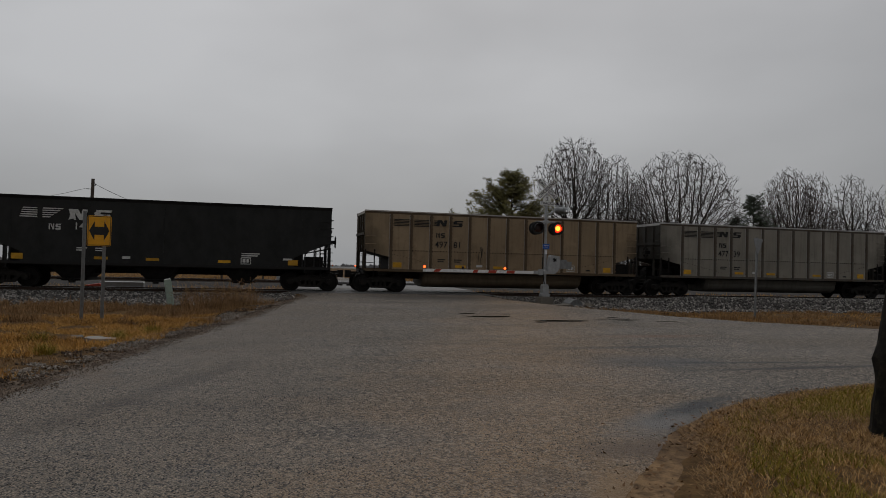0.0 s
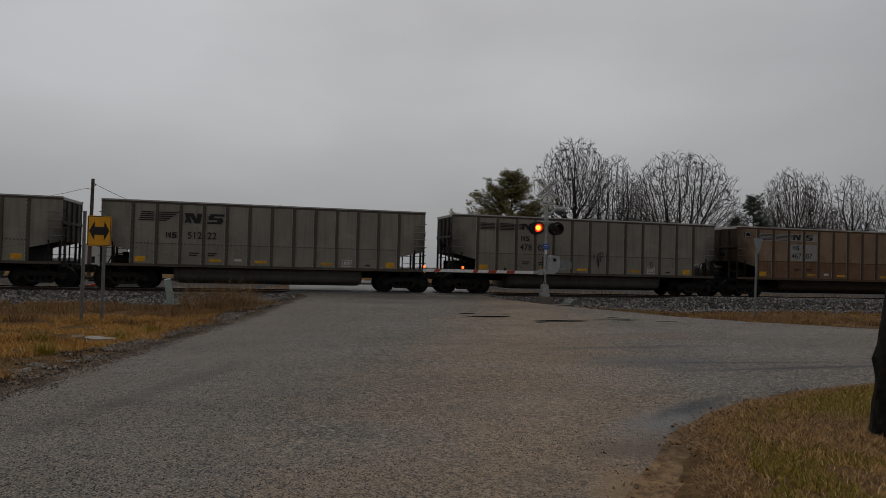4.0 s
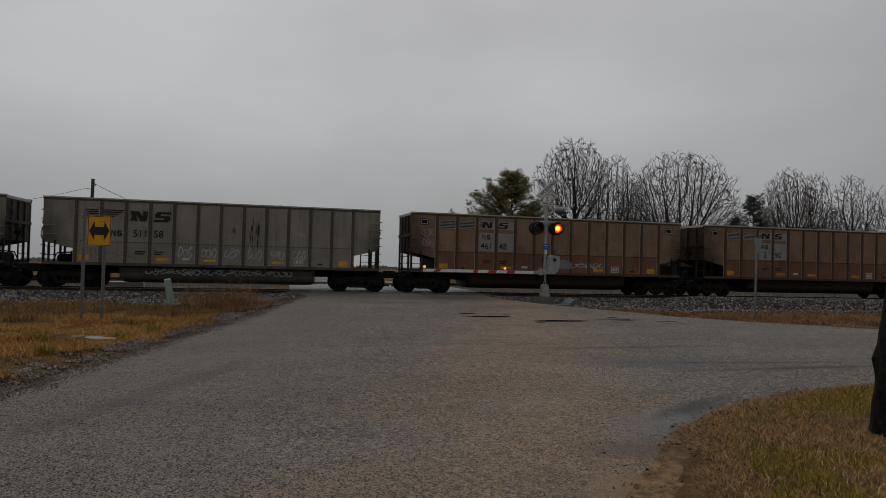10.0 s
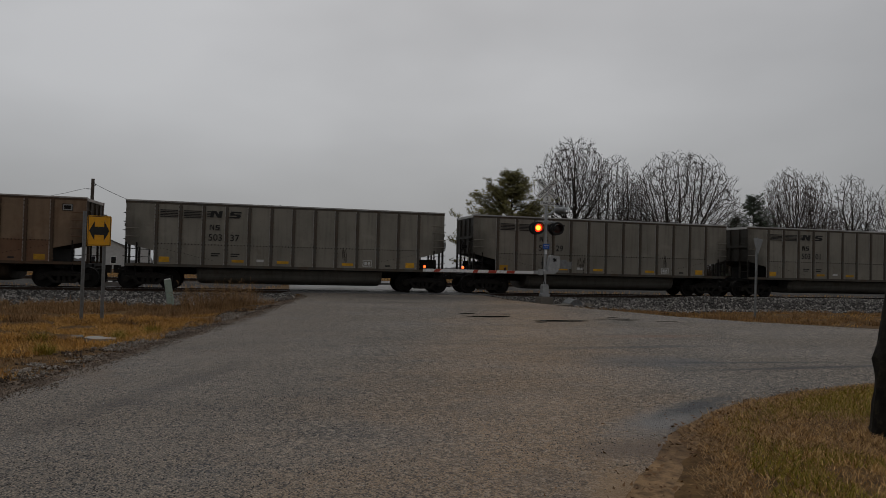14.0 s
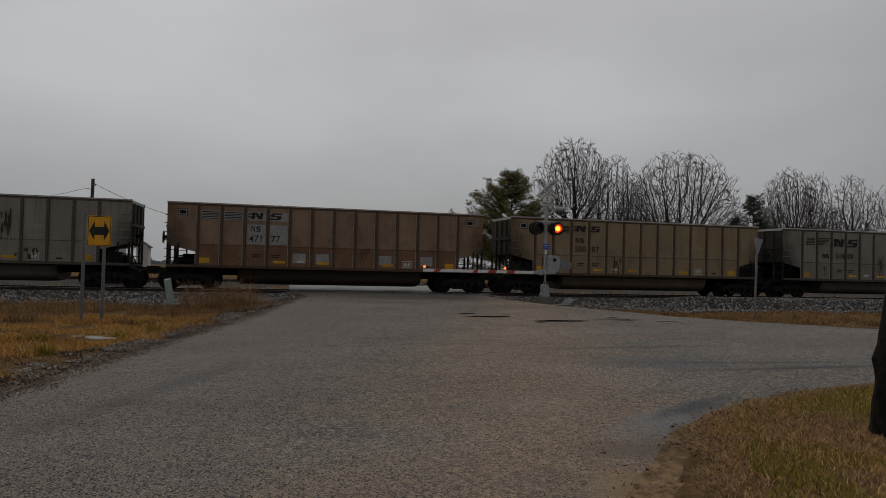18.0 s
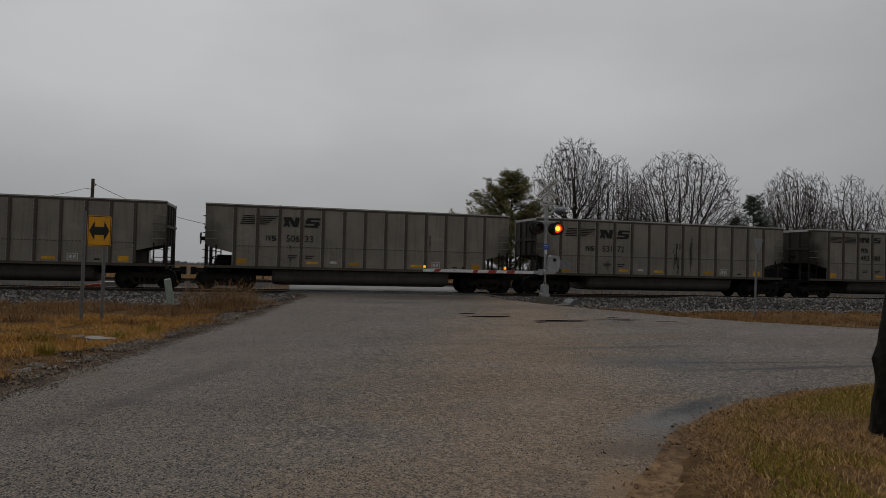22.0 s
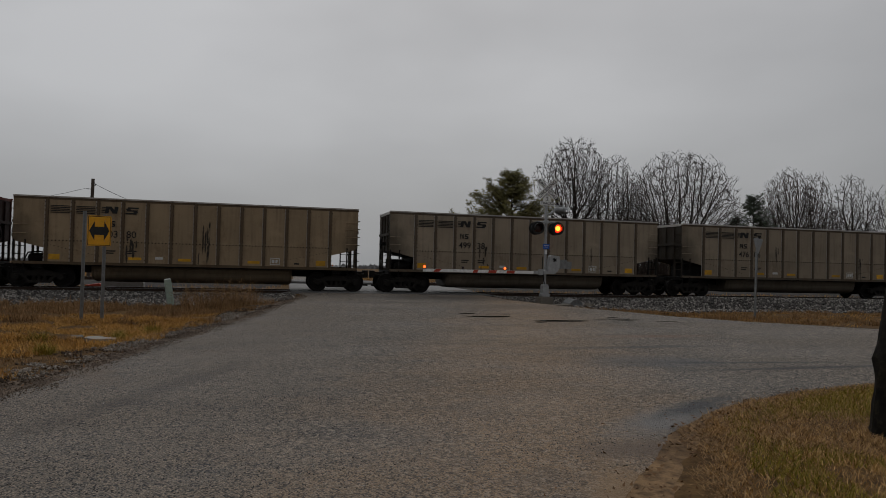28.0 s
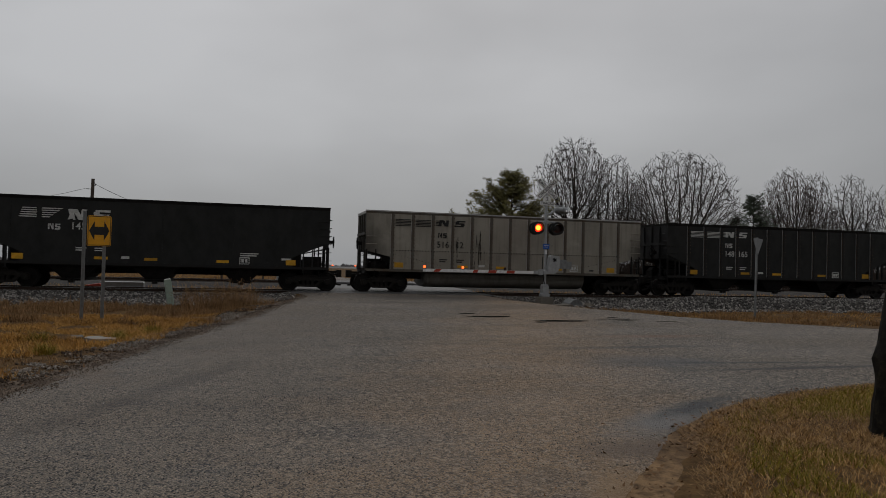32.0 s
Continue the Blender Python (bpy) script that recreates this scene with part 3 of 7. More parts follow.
# ---- scattered stuff: stones and grass ----
def stones(name, label, pts, size, seed, mat=None):
    rng = np.random.default_rng(seed)
    n = len(pts)
    octa = np.array([(1, 0, 0), (-1, 0, 0), (0, 1, 0), (0, -1, 0), (0, 0, 1), (0, 0, -1)], float)
    tri = np.array([(0, 2, 4), (2, 1, 4), (1, 3, 4), (3, 0, 4), (2, 0, 5), (1, 2, 5), (3, 1, 5), (0, 3, 5)])
    v = octa[None] * rng.uniform(0.55, 1.1, (n, 6, 1)) * size * rng.uniform(0.55, 1.25, (n, 1, 1))
    a = rng.uniform(0, 2 * np.pi, n)
    tilt = rng.uniform(-0.8, 0.8, n)
    ca, sa, ct, st = np.cos(a), np.sin(a), np.cos(tilt), np.sin(tilt)
    x, y, z = v[..., 0], v[..., 1], v[..., 2] * 0.75
    y, z = y * ct[:, None] - z * st[:, None], y * st[:, None] + z * ct[:, None]
    x, y = x * ca[:, None] - y * sa[:, None], x * sa[:, None] + y * ca[:, None]
    v = np.stack((x, y, z), -1) + np.asarray(pts)[:, None]
    f = (tri[None] + 6 * np.arange(n)[:, None, None]).reshape(-1, 3)
    ob = new(name, raw_mesh(name, v.reshape(-1, 3), f, mat or M["stone"]))
    return tagged(ob, label, "stones", kind="stuff")


def blades(name, label, pts, height, width, seed, mat, lean=0.5, category="grass", least=0.1):
    """Bent blades of two joints, each an island of its own."""
    rng = np.random.default_rng(seed)
    n = len(pts)
    p = np.asarray(pts, float)
    h = height * rng.uniform(0.45, 1.3, n)
    a, d = rng.uniform(0, 2 * np.pi, n), rng.uniform(0, 2 * np.pi, n)
    l = lean * rng.uniform(least, 1.0, n)
    w = width * rng.uniform(0.6, 1.3, n)
    side = np.stack((np.cos(a), np.sin(a), 0 * a), -1) * w[:, None]
    tip = np.stack((np.cos(d) * l, np.sin(d) * l, np.sqrt(np.maximum(0.05, 1 - l * l))), -1) * h[:, None]
    mid = tip * 0.5 + np.stack((0 * h, 0 * h, 0.14 * h), -1)
    v = np.stack((p - side, p + side, p + mid + side * 0.7, p + mid - side * 0.7, p + tip), 1)
    f = np.array([(0, 1, 2), (0, 2, 3), (3, 2, 4)])
    f = (f[None] + 5 * np.arange(n)[:, None, None]).reshape(-1, 3)
    ob = new(name, raw_mesh(name, v.reshape(-1, 3), f, mat))
    return tagged(ob, label, category, kind="stuff")


def scatter(n, x0, x1, y0, y1, seed, keep=None, lift=0.0):
    """n places on the ground inside a rectangle where keep(x, y) holds."""
    rng, got, total = np.random.default_rng(seed), [], 0
    while total < n:
        p = rng.uniform((x0, y0), (x1, y1), (2 * n, 2))
        if keep is not None:
            p = p[keep(p[:, 0], p[:, 1])]
        got.append(p)
        total += len(p)
    p = np.concatenate(got)[:n]
    return np.column_stack((p, heights(p[:, 0], p[:, 1]) + lift))


def tufts(n, each, spread, *area, seed=0, keep=None):
    """Places for blades gathered in clumps."""
    c = scatter(n, *area, seed, keep)
    rng = np.random.default_rng(seed + 1)
    p = np.repeat(c, each, 0)
    p[:, :2] += rng.normal(0, spread, (len(p), 2)) * np.repeat(rng.uniform(0.5, 1.6, n), each)[:, None]
    return p


def drift(x, y, s, k):
    return noise.noise(Vector((x * s, y * s, k)))


# ---- tracks ----
TRACKS = (0.0, 14.8)
CROSS = (0.9, 10.4)     # the crossing's stretch along the track


def railway():
    for ty in TRACKS:
        track = thing("railway_track", "steel rails on dark wooden ties in stone ballast", "railway track", kind="structure")
        for side in (-0.7525, 0.7525):
            prof = [(-0.075, -0.165), (0.075, -0.165), (0.075, -0.15), (0.012, -0.125), (0.012, -0.045), (0.036, -0.035), (0.036, -0.004),
                    (-0.036, -0.004), (-0.036, -0.035), (-0.012, -0.045), (-0.012, -0.125), (-0.075, -0.15)]
            part("rail", Shape().prism([(ty + side + a, b) for a, b in prof], "x", -220, 320), M["rail"], track)
            part("rail_head", Shape().box(-220, 320, ty + side - 0.030, ty + side + 0.030, -0.006, 0.0), M["rail_top"], track, "bright worn running surface")
        tie = Shape().box(-0.115, 0.115, -1.3, 1.3, -0.19, -0.01, c=0.01).mesh("tie", M["tie"])
        near, far = [], Shape()
        for i in range(-120, 220):
            x = i * 0.5
            if CROSS[0] - 0.3 < x < CROSS[1] + 0.3:
                continue
            if -22 < x < 36:
                ob = new("tie", tie)
                ob.parent = track
                ob.matrix_basis = pose(x, ty + 0.03 * drift(x, 0, 3.1, 2), -0.158, 0, 0, 1.2 * drift(x, 0, 2.3, 7))
            else:
                far.box(x - 0.115, x + 0.115, ty - 1.3, ty + 1.3, -0.348, -0.168)
        tagged(part("far_ties", far, M["tie"], track), kind="stuff")
    bed = Shape()
    prof = [(-6.3, -0.50), (-5.0, -0.37), (-3.1, -0.28), (-2.2, -0.2), (-1.6, -0.175), (1.6, -0.175), (2.2, -0.2), (4.4, -0.55), (4.4, -0.9), (-6.3, -0.9)]
    back = [(10.6, -0.55), (12.6, -0.2), (13.2, -0.175), (16.4, -0.175), (17.0, -0.2), (19.0, -0.55), (19.0, -0.9), (10.6, -0.9)]
    for a, b in ((-220, CROSS[0] - 0.2), (CROSS[1] + 0.2, 320)):
        bed.prism(prof, "x", a, b)
        bed.prism(back, "x", a, b)
    bed.prism([(-5.3, -0.40), (-4.4, -0.14), (-3.4, -0.04), (-2.2, -0.05), (-1.9, -0.18), (-1.9, -0.5), (-5.3, -0.5)], "x", 21.5, 90)
    solid("ballast_bed", bed, M["ballast"], "raised bed of grey crushed stone under the tracks", "ballast", "structure")


def crossing_surface():
    ob = thing("crossing_surface", "worn grey crossing panels between and beside the rails", "crossing", kind="structure")
    for ty in TRACKS:
        for y0, y1 in ((-2.35, -0.86), (-0.64, 0.64), (0.86, 2.2 - 0.004)):
            for i in range(4):
                x0 = CROSS[0] + i * (CROSS[1] - CROSS[0]) / 4
                x1 = CROSS[0] + (i + 1) * (CROSS[1] - CROSS[0]) / 4
                part("panel", Shape().box(x0 + 0.012, x1 - 0.012, ty + y0, ty + y1, -0.25, 0.004 - 0.003 * (i % 2)), M["crossing"], ob)


railway()
crossing_surface()

# ---- the coal train ----
# the train's way along the track at t seconds; it gathers speed slowly
def run(t):
    u = t / 10
    return 107.336628 * u + 2.58581794 * u ** 2 - 0.301184968 * u ** 3 + 0.0839417403 * u ** 4


HALF = 7.39      # half a car's body
W = 1.6          # half its width
# where each car's rear end stands at the start, and its length over the ends
ENDS = (2.69, 18.55, 34.61, 50.51, 66.58, 82.68, 98.82, 114.68, 130.86, 147.04, 162.97, 178.82, 194.71, 210.84, 226.71, 242.66, 258.68, 274.86, 291.33, 307.67, 323.29, 339.14, 355.35, 371.5, 387.66, 403.85)
LENGTHS = (14.68, 14.29, 14.62, 14.38, 14.7, 14.65, 14.65, 14.43, 14.67, 14.71, 14.35, 14.36, 14.49, 14.65, 14.4, 14.31, 14.38, 14.68, 14.73, 15.0, 14.52, 14.32, 14.72, 14.61, 14.46, 14.58)
BRAKE_REAR = (0, 1, 6, 8, 10, 12, 14, 17, 19, 22, 23)      # cars whose brake end is the rear one
GREY, TAN, RUST, BLACK, RED, DUST = range(6)
# kind of body, paint, shade of the paint, number on the two panels
CARS = (
    ("hopper", BLACK, 1.0, ("14", "5")), ("gondola", TAN, 1.0, ("497", "81")), ("gondola", GREY, 1.0, ("477", "39")),
    ("banner", GREY, 0.95, ("512", "22")), ("gondola", GREY, 0.9, ("478", "02")), ("patched", RUST, 0.95, ("467", "07")),
    ("banner", GREY, 1.0, ("535", "29")), ("banner", GREY, 1.05, ("511", "58")), ("patched", RUST, 1.0, ("461", "48")),
    ("patched", RUST, 0.9, ("2", "90")), ("gondola", GREY, 0.92, ("503", "37")), ("gondola", GREY, 0.88, ("501", "29")),
    ("gondola", GREY, 0.95, ("503", "01")), ("patched", RUST, 1.0, ("471", "77")), ("gondola", TAN, 1.0, ("500", "87")),
    ("banner", GREY, 0.92, ("518", "08")), ("banner", GREY, 0.98, ("506", "33")), ("banner", GREY, 0.98, ("531", "72")),
    ("gondola", GREY, 0.95, ("483", "88")), ("red", RED, 1.0, ("50", "78", "23")), ("gondola", TAN, 1.05, ("503", "80")),
    ("gondola", DUST, 1.0, ("499", "38")), ("gondola", DUST, 0.92, ("476", "86")), ("hopper", BLACK, 1.0, ("145", "130")),
    ("gondola", GREY, 1.15, ("516", "12")), ("hopper_ribbed", BLACK, 1.15, ("148", "165")))

PAINT = {GREY: ((0.272, 0.252, 0.212), (0.082, 0.070, 0.054), (0.110, 0.066, 0.040), 0.15),
         TAN: ((0.305, 0.226, 0.140), (0.100, 0.071, 0.048), (0.105, 0.058, 0.033), 0.35),
         RUST: ((0.272, 0.186, 0.120), (0.118, 0.072, 0.046), (0.130, 0.066, 0.040), 0.55),
         BLACK: ((0.0085, 0.009, 0.0080), (0.007, 0.007, 0.0065), (0.02, 0.014, 0.011), 0.1),
         DUST: ((0.300, 0.247, 0.182), (0.100, 0.076, 0.055), (0.110, 0.066, 0.040), 0.25),
         RED: ((0.118, 0.026, 0.014), (0.070, 0.026, 0.018), (0.055, 0.028, 0.018), 0.4)}
WORDS = lettering(sorted({w for c in CARS for w in c[3] if w}), 0.43, 0.006)
KEEP = {}


def kept(key, build, *mats):
    """One mesh for all parts that look alike."""
    k = (key, *[m.name for m in mats])
    if k not in KEEP:
        KEEP[k] = build().mesh(key, *mats)
    return KEEP[k]


def side_sheet_shape(hopper=False):
    """One side sheet; its lower edge rises at both ends."""
    out = [(-HALF, 3.82), (-HALF, 2.0), (-6.1, 1.70), (-6.1, 1.12), (6.1, 1.12), (6.1, 1.70), (HALF, 2.0), (HALF, 3.82)]
    if hopper:
        out = [(-HALF, 3.82), (-HALF, 2.25), (-6.6, 1.95), (-5.7, 1.55), (-5.7, 1.05), (5.7, 1.05), (5.7, 1.55), (6.6, 1.95), (HALF, 2.25), (HALF, 3.82)]
    return Shape().prism(out, "y", -W + 0.02, -W + 0.07)


def end_sheet_shape():
    return Shape().box(HALF - 0.08, HALF - 0.04, -W + 0.07, W - 0.07, 2.0, 3.82)


def slope_sheet_shape(hopper=False):
    """The sloped plate under the overhang."""
    inner = 4.5 if hopper else 4.9
    return Shape().prism([(HALF - 0.06, 2.04), (HALF - 1.4, 1.74), (inner, 1.02), (inner, 0.97), (HALF - 1.42, 1.69), (HALF - 0.06, 1.98)], "y", -W + 0.07, W - 0.07)


def chord_shape():
    s = Shape()
    for y in (-W, W - 0.14):
        # pale strip carries the painted top light, the strip below it the shade
        s.box(-HALF - 0.02, HALF + 0.02, y - 0.01, y + 0.15, 3.872, 3.93)
        s.box(-HALF - 0.01, HALF + 0.01, y + 0.012, y + 0.128, 3.78, 3.868, 1)
    for e in (-1, 1):
        x = e * HALF
        s.box(min(x, x - e * 0.14), max(x, x - e * 0.14), -W + 0.14, W - 0.14, 3.79, 3.91)
    return s


def sill_shape():
    return Shape().prism([(-W - 0.01, 1.02), (-W + 0.16, 1.02), (-W + 0.16, 1.05), (-W + 0.02, 1.05), (-W + 0.02, 1.14), (-W - 0.01, 1.14)], "x", -HALF + 0.02, HALF - 0.02)


def stake_shape(top=3.78, z0=1.14):
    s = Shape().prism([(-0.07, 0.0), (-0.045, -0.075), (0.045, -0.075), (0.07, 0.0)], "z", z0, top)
    # pale strip down one side: a painted highlight on the stake's edge
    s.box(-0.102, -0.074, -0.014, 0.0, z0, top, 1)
    for i in range(14):
        for x in (-0.062, 0.062):
            z = z0 + 0.1 + i * 0.185
            s.box(x - 0.02, x + 0.02, -0.05, -0.012, z, z + 0.055, 2)
    return s


def seam_shape():
    """The lap seam along the side with its row of bolts."""
    return Shape().box(-6.05, 6.05, -W + 0.008, -W + 0.02, 1.14, 2.06)


def bolts_shape():
    """The seam's row of bolts and the slanting rows at both ends."""
    s = Shape()
    for i in range(84):
        x = -6.0 + i * 12.0 / 83
        s.box(x - 0.022, x + 0.022, -W - 0.012, -W + 0.008, 2.015, 2.06)
    for e in (-1, 1):
        for i in range(16):
            x, z = e * (5.9 - i * 0.15), 1.82 - i * 0.033
            s.box(x - 0.014, x + 0.014, -W - 0.008, -W + 0.008, z, z + 0.028)
    return s


def tub_shape():
    """The long rounded trough that hangs between the trucks."""
    half, n = [], 9
    for i in range(n + 1):
        a = math.pi / 2 * i / n
        half.append((1.28 * math.cos(a) ** 0.55 if i < n else 0.0, 0.72 - 0.46 * math.sin(a) ** 0.75))
    prof = [(1.36, 1.02), (1.33, 0.85)] + half
    prof = prof + [(-a, b) for a, b in reversed(prof[:-1])]
    s, stations, k = Shape(), ((-4.35, 0.90), (-4.22, 0.985), (-4.0, 1.0), (4.0, 1.0), (4.22, 0.985), (4.35, 0.90)), len(prof)
    for x, g in stations:
        s.v += [(x, a * g, 1.02 - (1.02 - b) * g) for a, b in prof]
    for j in range(len(stations) - 1):
        s.f += [(j * k + i, j * k + i + 1, (j + 1) * k + i + 1, (j + 1) * k + i) for i in range(k - 1)]
    s.f += [tuple(range(k)), tuple(range(len(s.v) - 1, len(s.v) - k - 1, -1))]
    s.m = [0] * len(s.f)
    return s


def chute_shape():
    """A hopper's discharge chute with its gate frame."""
    s = Shape()
    a, b = [(-1.05, -1.35), (1.05, -1.35), (1.05, 1.35), (-1.05, 1.35)], [(-0.42, -1.15), (0.42, -1.15), (0.42, 1.15), (-0.42, 1.15)]
    s.add([(x, y, 1.06) for x, y in a] + [(x, y, 0.42) for x, y in b], [(0, 1, 5, 4), (1, 2, 6, 5), (2, 3, 7, 6), (3, 0, 4, 7), (4, 5, 6, 7)])
    s.box(-0.46, 0.46, -1.25, 1.25, 0.32, 0.43)
    s.tube((-0.6, -1.32, 0.40), (0.6, -1.32, 0.40), 0.03)
    s.box(-0.12, 0.12, -1.4, -1.2, 0.24, 0.36)
    return s


def centre_sill_shape():
    s = Shape().box(-HALF - 0.1, HALF + 0.1, -0.33, 0.33, 0.66, 1.03)
    for e in (-1, 1):
        s.box(e * 6.45 - 0.22, e * 6.45 + 0.22, -1.45, 1.45, 0.86, 1.03)
        s.box(min(e * 7.25, e * 7.4), max(e * 7.25, e * 7.4), -1.5, 1.5, 0.9, 1.06)
        s.box(min(e * 5.6, e * 7.3), max(e * 5.6, e * 7.3), -1.0, 1.0, 1.0, 1.05)
    for e in (-1, 1):
        # the web plate behind the open end platform
        s.box(min(e * 5.62, e * 6.1), max(e * 5.62, e * 6.1), -1.42, 1.42, 1.03, 1.70)
    return s


BRAKE_GEAR = {      # what stands on the platform of the brake end
    "air_reservoir": lambda: Shape().lathe([(0.002, -0.40), (0.15, -0.38), (0.22, -0.30), (0.22, 0.30), (0.15, 0.38), (0.002, 0.40)], (-6.6, -0.75, 1.27), "x", 14),
    "brake_cylinder": lambda: Shape().lathe([(0.002, -0.40), (0.17, -0.40), (0.17, 0.25), (0.10, 0.30), (0.04, 0.32), (0.04, 0.62), (0.002, 0.62)], (-6.7, 0.45, 1.24), "x", 12),
    "control_valve": lambda: Shape().prism([(-6.58, 1.04), (-6.28, 1.04), (-6.28, 1.42), (-6.36, 1.52), (-6.5, 1.52), (-6.58, 1.42)], "y", -0.5, -0.15),
    "gear_guard": lambda: Shape().prism([(-5.75, 1.05), (-6.95, 1.05), (-6.95, 1.32), (-6.7, 1.55), (-5.75, 1.42)], "y", 0.75, 1.25),
    "platform_plate": lambda: Shape().box(-7.05, -6.15, 1.36, 1.42, 1.04, 1.62),
    "brake_pipe": lambda: Shape().path([(-7.3, -0.5, 1.06), (-7.1, -0.5, 1.5), (-6.6, -0.5, 1.55), (-6.4, -0.4, 1.45)], 0.03, 6)}


def ladder_shape(e, rungs):
    """The ladder under the overhang at end e, with its stirrup."""
    s = Shape()
    for x in (e * (HALF - 0.05), e * (HALF - 0.5)):
        s.box(x - 0.03, x + 0.03, -W + 0.0, -W + 0.05, 1.06, 2.06)
    for z in (1.42, 1.78):
        s.tube((e * (HALF - 0.05), -W + 0.02, z), (e * (HALF - 0.5), -W + 0.02, z), 0.014, n=6)
    s.box(min(e * (HALF - 0.5), e * HALF), max(e * (HALF - 0.5), e * HALF), -W - 0.04, -W + 0.06, 0.62, 0.66)
    for x in (e * (HALF - 0.04), e * (HALF - 0.46)):
        s.box(x - 0.02, x + 0.02, -W - 0.02, -W + 0.01, 0.62, 1.06)
    return s


def side_iron_shape():
    """A grab iron on the end bay of the side."""
    return Shape().path([(-0.26, 0.02, 0), (-0.26, -0.07, 0), (0.26, -0.07, 0), (0.26, 0.02, 0)], 0.015, 6)


def end_iron_shape():
    """A grab iron on the car's end face, seen edge on beyond its corner."""
    return Shape().path([(-0.02, -0.21, 0), (0.10, -0.21, 0), (0.10, 0.21, 0), (-0.02, 0.21, 0)], 0.016, 6)


def end_post_shape():
    return Shape().box(-0.1, 0.0, -0.03, 0.03, 1.05, 2.06)


def coupler_shape(e):
    s = Shape()
    x = e * HALF
    s.box(min(x, x + e * 0.62), max(x, x + e * 0.62), -0.10, 0.10, 0.74, 0.96)
    s.prism([(x + e * 0.48, -0.20), (x + e * 0.74, -0.16), (x + e * 0.76, 0.05), (x + e * 0.70, 0.17), (x + e * 0.48, 0.20)], "z", 0.66, 1.02)
    s.path([(x + e * 0.1, -0.33, 0.82), (x + e * 0.28, -0.40, 0.52), (x + e * 0.48, -0.42, 0.32), (x + e * 0.70, -0.38, 0.30)], 0.045, 7)
    s.path([(x - e * 0.05, -0.9, 0.78), (x + e * 0.30, -0.9, 0.84), (x + e * 0.5, -0.3, 0.86)], 0.022, 6)
    return s


def brake_wheel_shape():
    s, n = Shape(), 18
    for i in range(n):
        a, b = 2 * math.pi * i / n, 2 * math.pi * (i + 1) / n
        s.tube((0, 0.27 * math.cos(a), 0.27 * math.sin(a)), (0, 0.27 * math.cos(b), 0.27 * math.sin(b)), 0.02, n=5)
    for i in range(3):
        a = math.pi * i / 3
        s.tube((0, 0.27 * math.cos(a), 0.27 * math.sin(a)), (0, -0.27 * math.cos(a), -0.27 * math.sin(a)), 0.016, n=5)
    return s.box(-0.02, 0.25, -0.06, 0.06, -0.08, 0.08)


def side_frame_shape(y):
    """A cast side frame with its two journal boxes and open middle."""
    s = Shape()
    a, b = y - 0.09, y + 0.09
    s.prism([(-1.06, 0.36), (-1.06, 0.60), (-0.62, 0.66), (-0.42, 0.74), (0.42, 0.74), (0.62, 0.66), (1.06, 0.60), (1.06, 0.36), (0.74, 0.36), (0.66, 0.50),
             (-0.66, 0.50), (-0.74, 0.36)], "y", a, b)
    s.prism([(-0.70, 0.50), (-0.46, 0.20), (0.46, 0.20), (0.70, 0.50), (0.52, 0.50), (0.36, 0.30), (-0.36, 0.30), (-0.52, 0.50)], "y", a, b)
    for x in (-0.89, 0.89):
        s.tube((x, y - 0.17, 0.457), (x, y + 0.05, 0.457), 0.13, 0.15, n=10)
        s.tube((x, y - 0.19, 0.457), (x, y - 0.17, 0.457), 0.06, n=8)
    for x in (-0.22, 0.0, 0.22):
        s.tube((x, y, 0.30), (x, y, 0.52), 0.085, n=8)
    return s


def wheelset_shape():
    """Two flanged wheels on an axle, about its own middle, turning round y."""
    s = Shape()
    for e in (-1, 1):
        prof = [(0.10, 0.82), (0.13, 0.82), (0.16, 0.775), (0.36, 0.76), (0.40, 0.80), (0.448, 0.80), (0.457, 0.70), (0.483, 0.685), (0.483, 0.665), (0.40, 0.665), (0.36, 0.71), (0.12, 0.70)]
        s.lathe([(r, e * h) for r, h in prof], n=24)
        for k in range(3):
            a = 2 * math.pi * k / 3
            s.tube((0.26 * math.cos(a), e * 0.755, 0.26 * math.sin(a)), (0.26 * math.cos(a), e * 0.778, 0.26 * math.sin(a)), 0.035, n=6)
    s.tube((0, -0.98, 0), (0, 0.98, 0), 0.075, n=10)
    return s


WHEELSETS = []


def truck(car, x, centre):
    """A three-piece freight truck: two side frames, a bolster and two wheelsets."""
    t = part("truck", kept("bolster", lambda: Shape().box(-0.2, 0.2, -1.0, 1.0, 0.5, 0.84).box(-0.1, 0.1, -0.7, 0.7, 0.3, 0.5).box(-0.7, 0.7, -0.62, -0.5, 0.36, 0.44).box(-0.7, 0.7, 0.5, 0.62, 0.36, 0.44), M["truck"]),
             (), car, "black cast-steel freight truck", at=pose(x, 0, 0))
    for y in (-1.0, 1.0):
        part("side_frame", kept("side_frame_" + ("near" if y < 0 else "far"), lambda: side_frame_shape(y), M["truck"]), (), t)
    for wx in (-0.89, 0.89):
        w = part("wheelset", kept("wheelset", wheelset_shape, M["wheel"]), (), t, at=pose(wx, 0, 0.457))
        WHEELSETS.append((w, wx, centre))
    return t


def banner_bars(s, x0, z0, w, h, n, cut=0.0, lean=0.0):
    """Speed stripes: n thin bars, the lower ones cut back and leaning."""
    for i in range(n):
        z = z0 + (h / n) * (i + 0.26)
        top = z + (h / n) * 0.48
        k0, k1 = (z - z0) / h, (top - z0) / h
        s.prism([(x0 + lean * k0, z), (x0 + w - cut * (1 - k0), z), (x0 + w - cut * (1 - k1), top), (x0 + lean * k1, top)], "y", -W - 0.004, -W + 0.02)


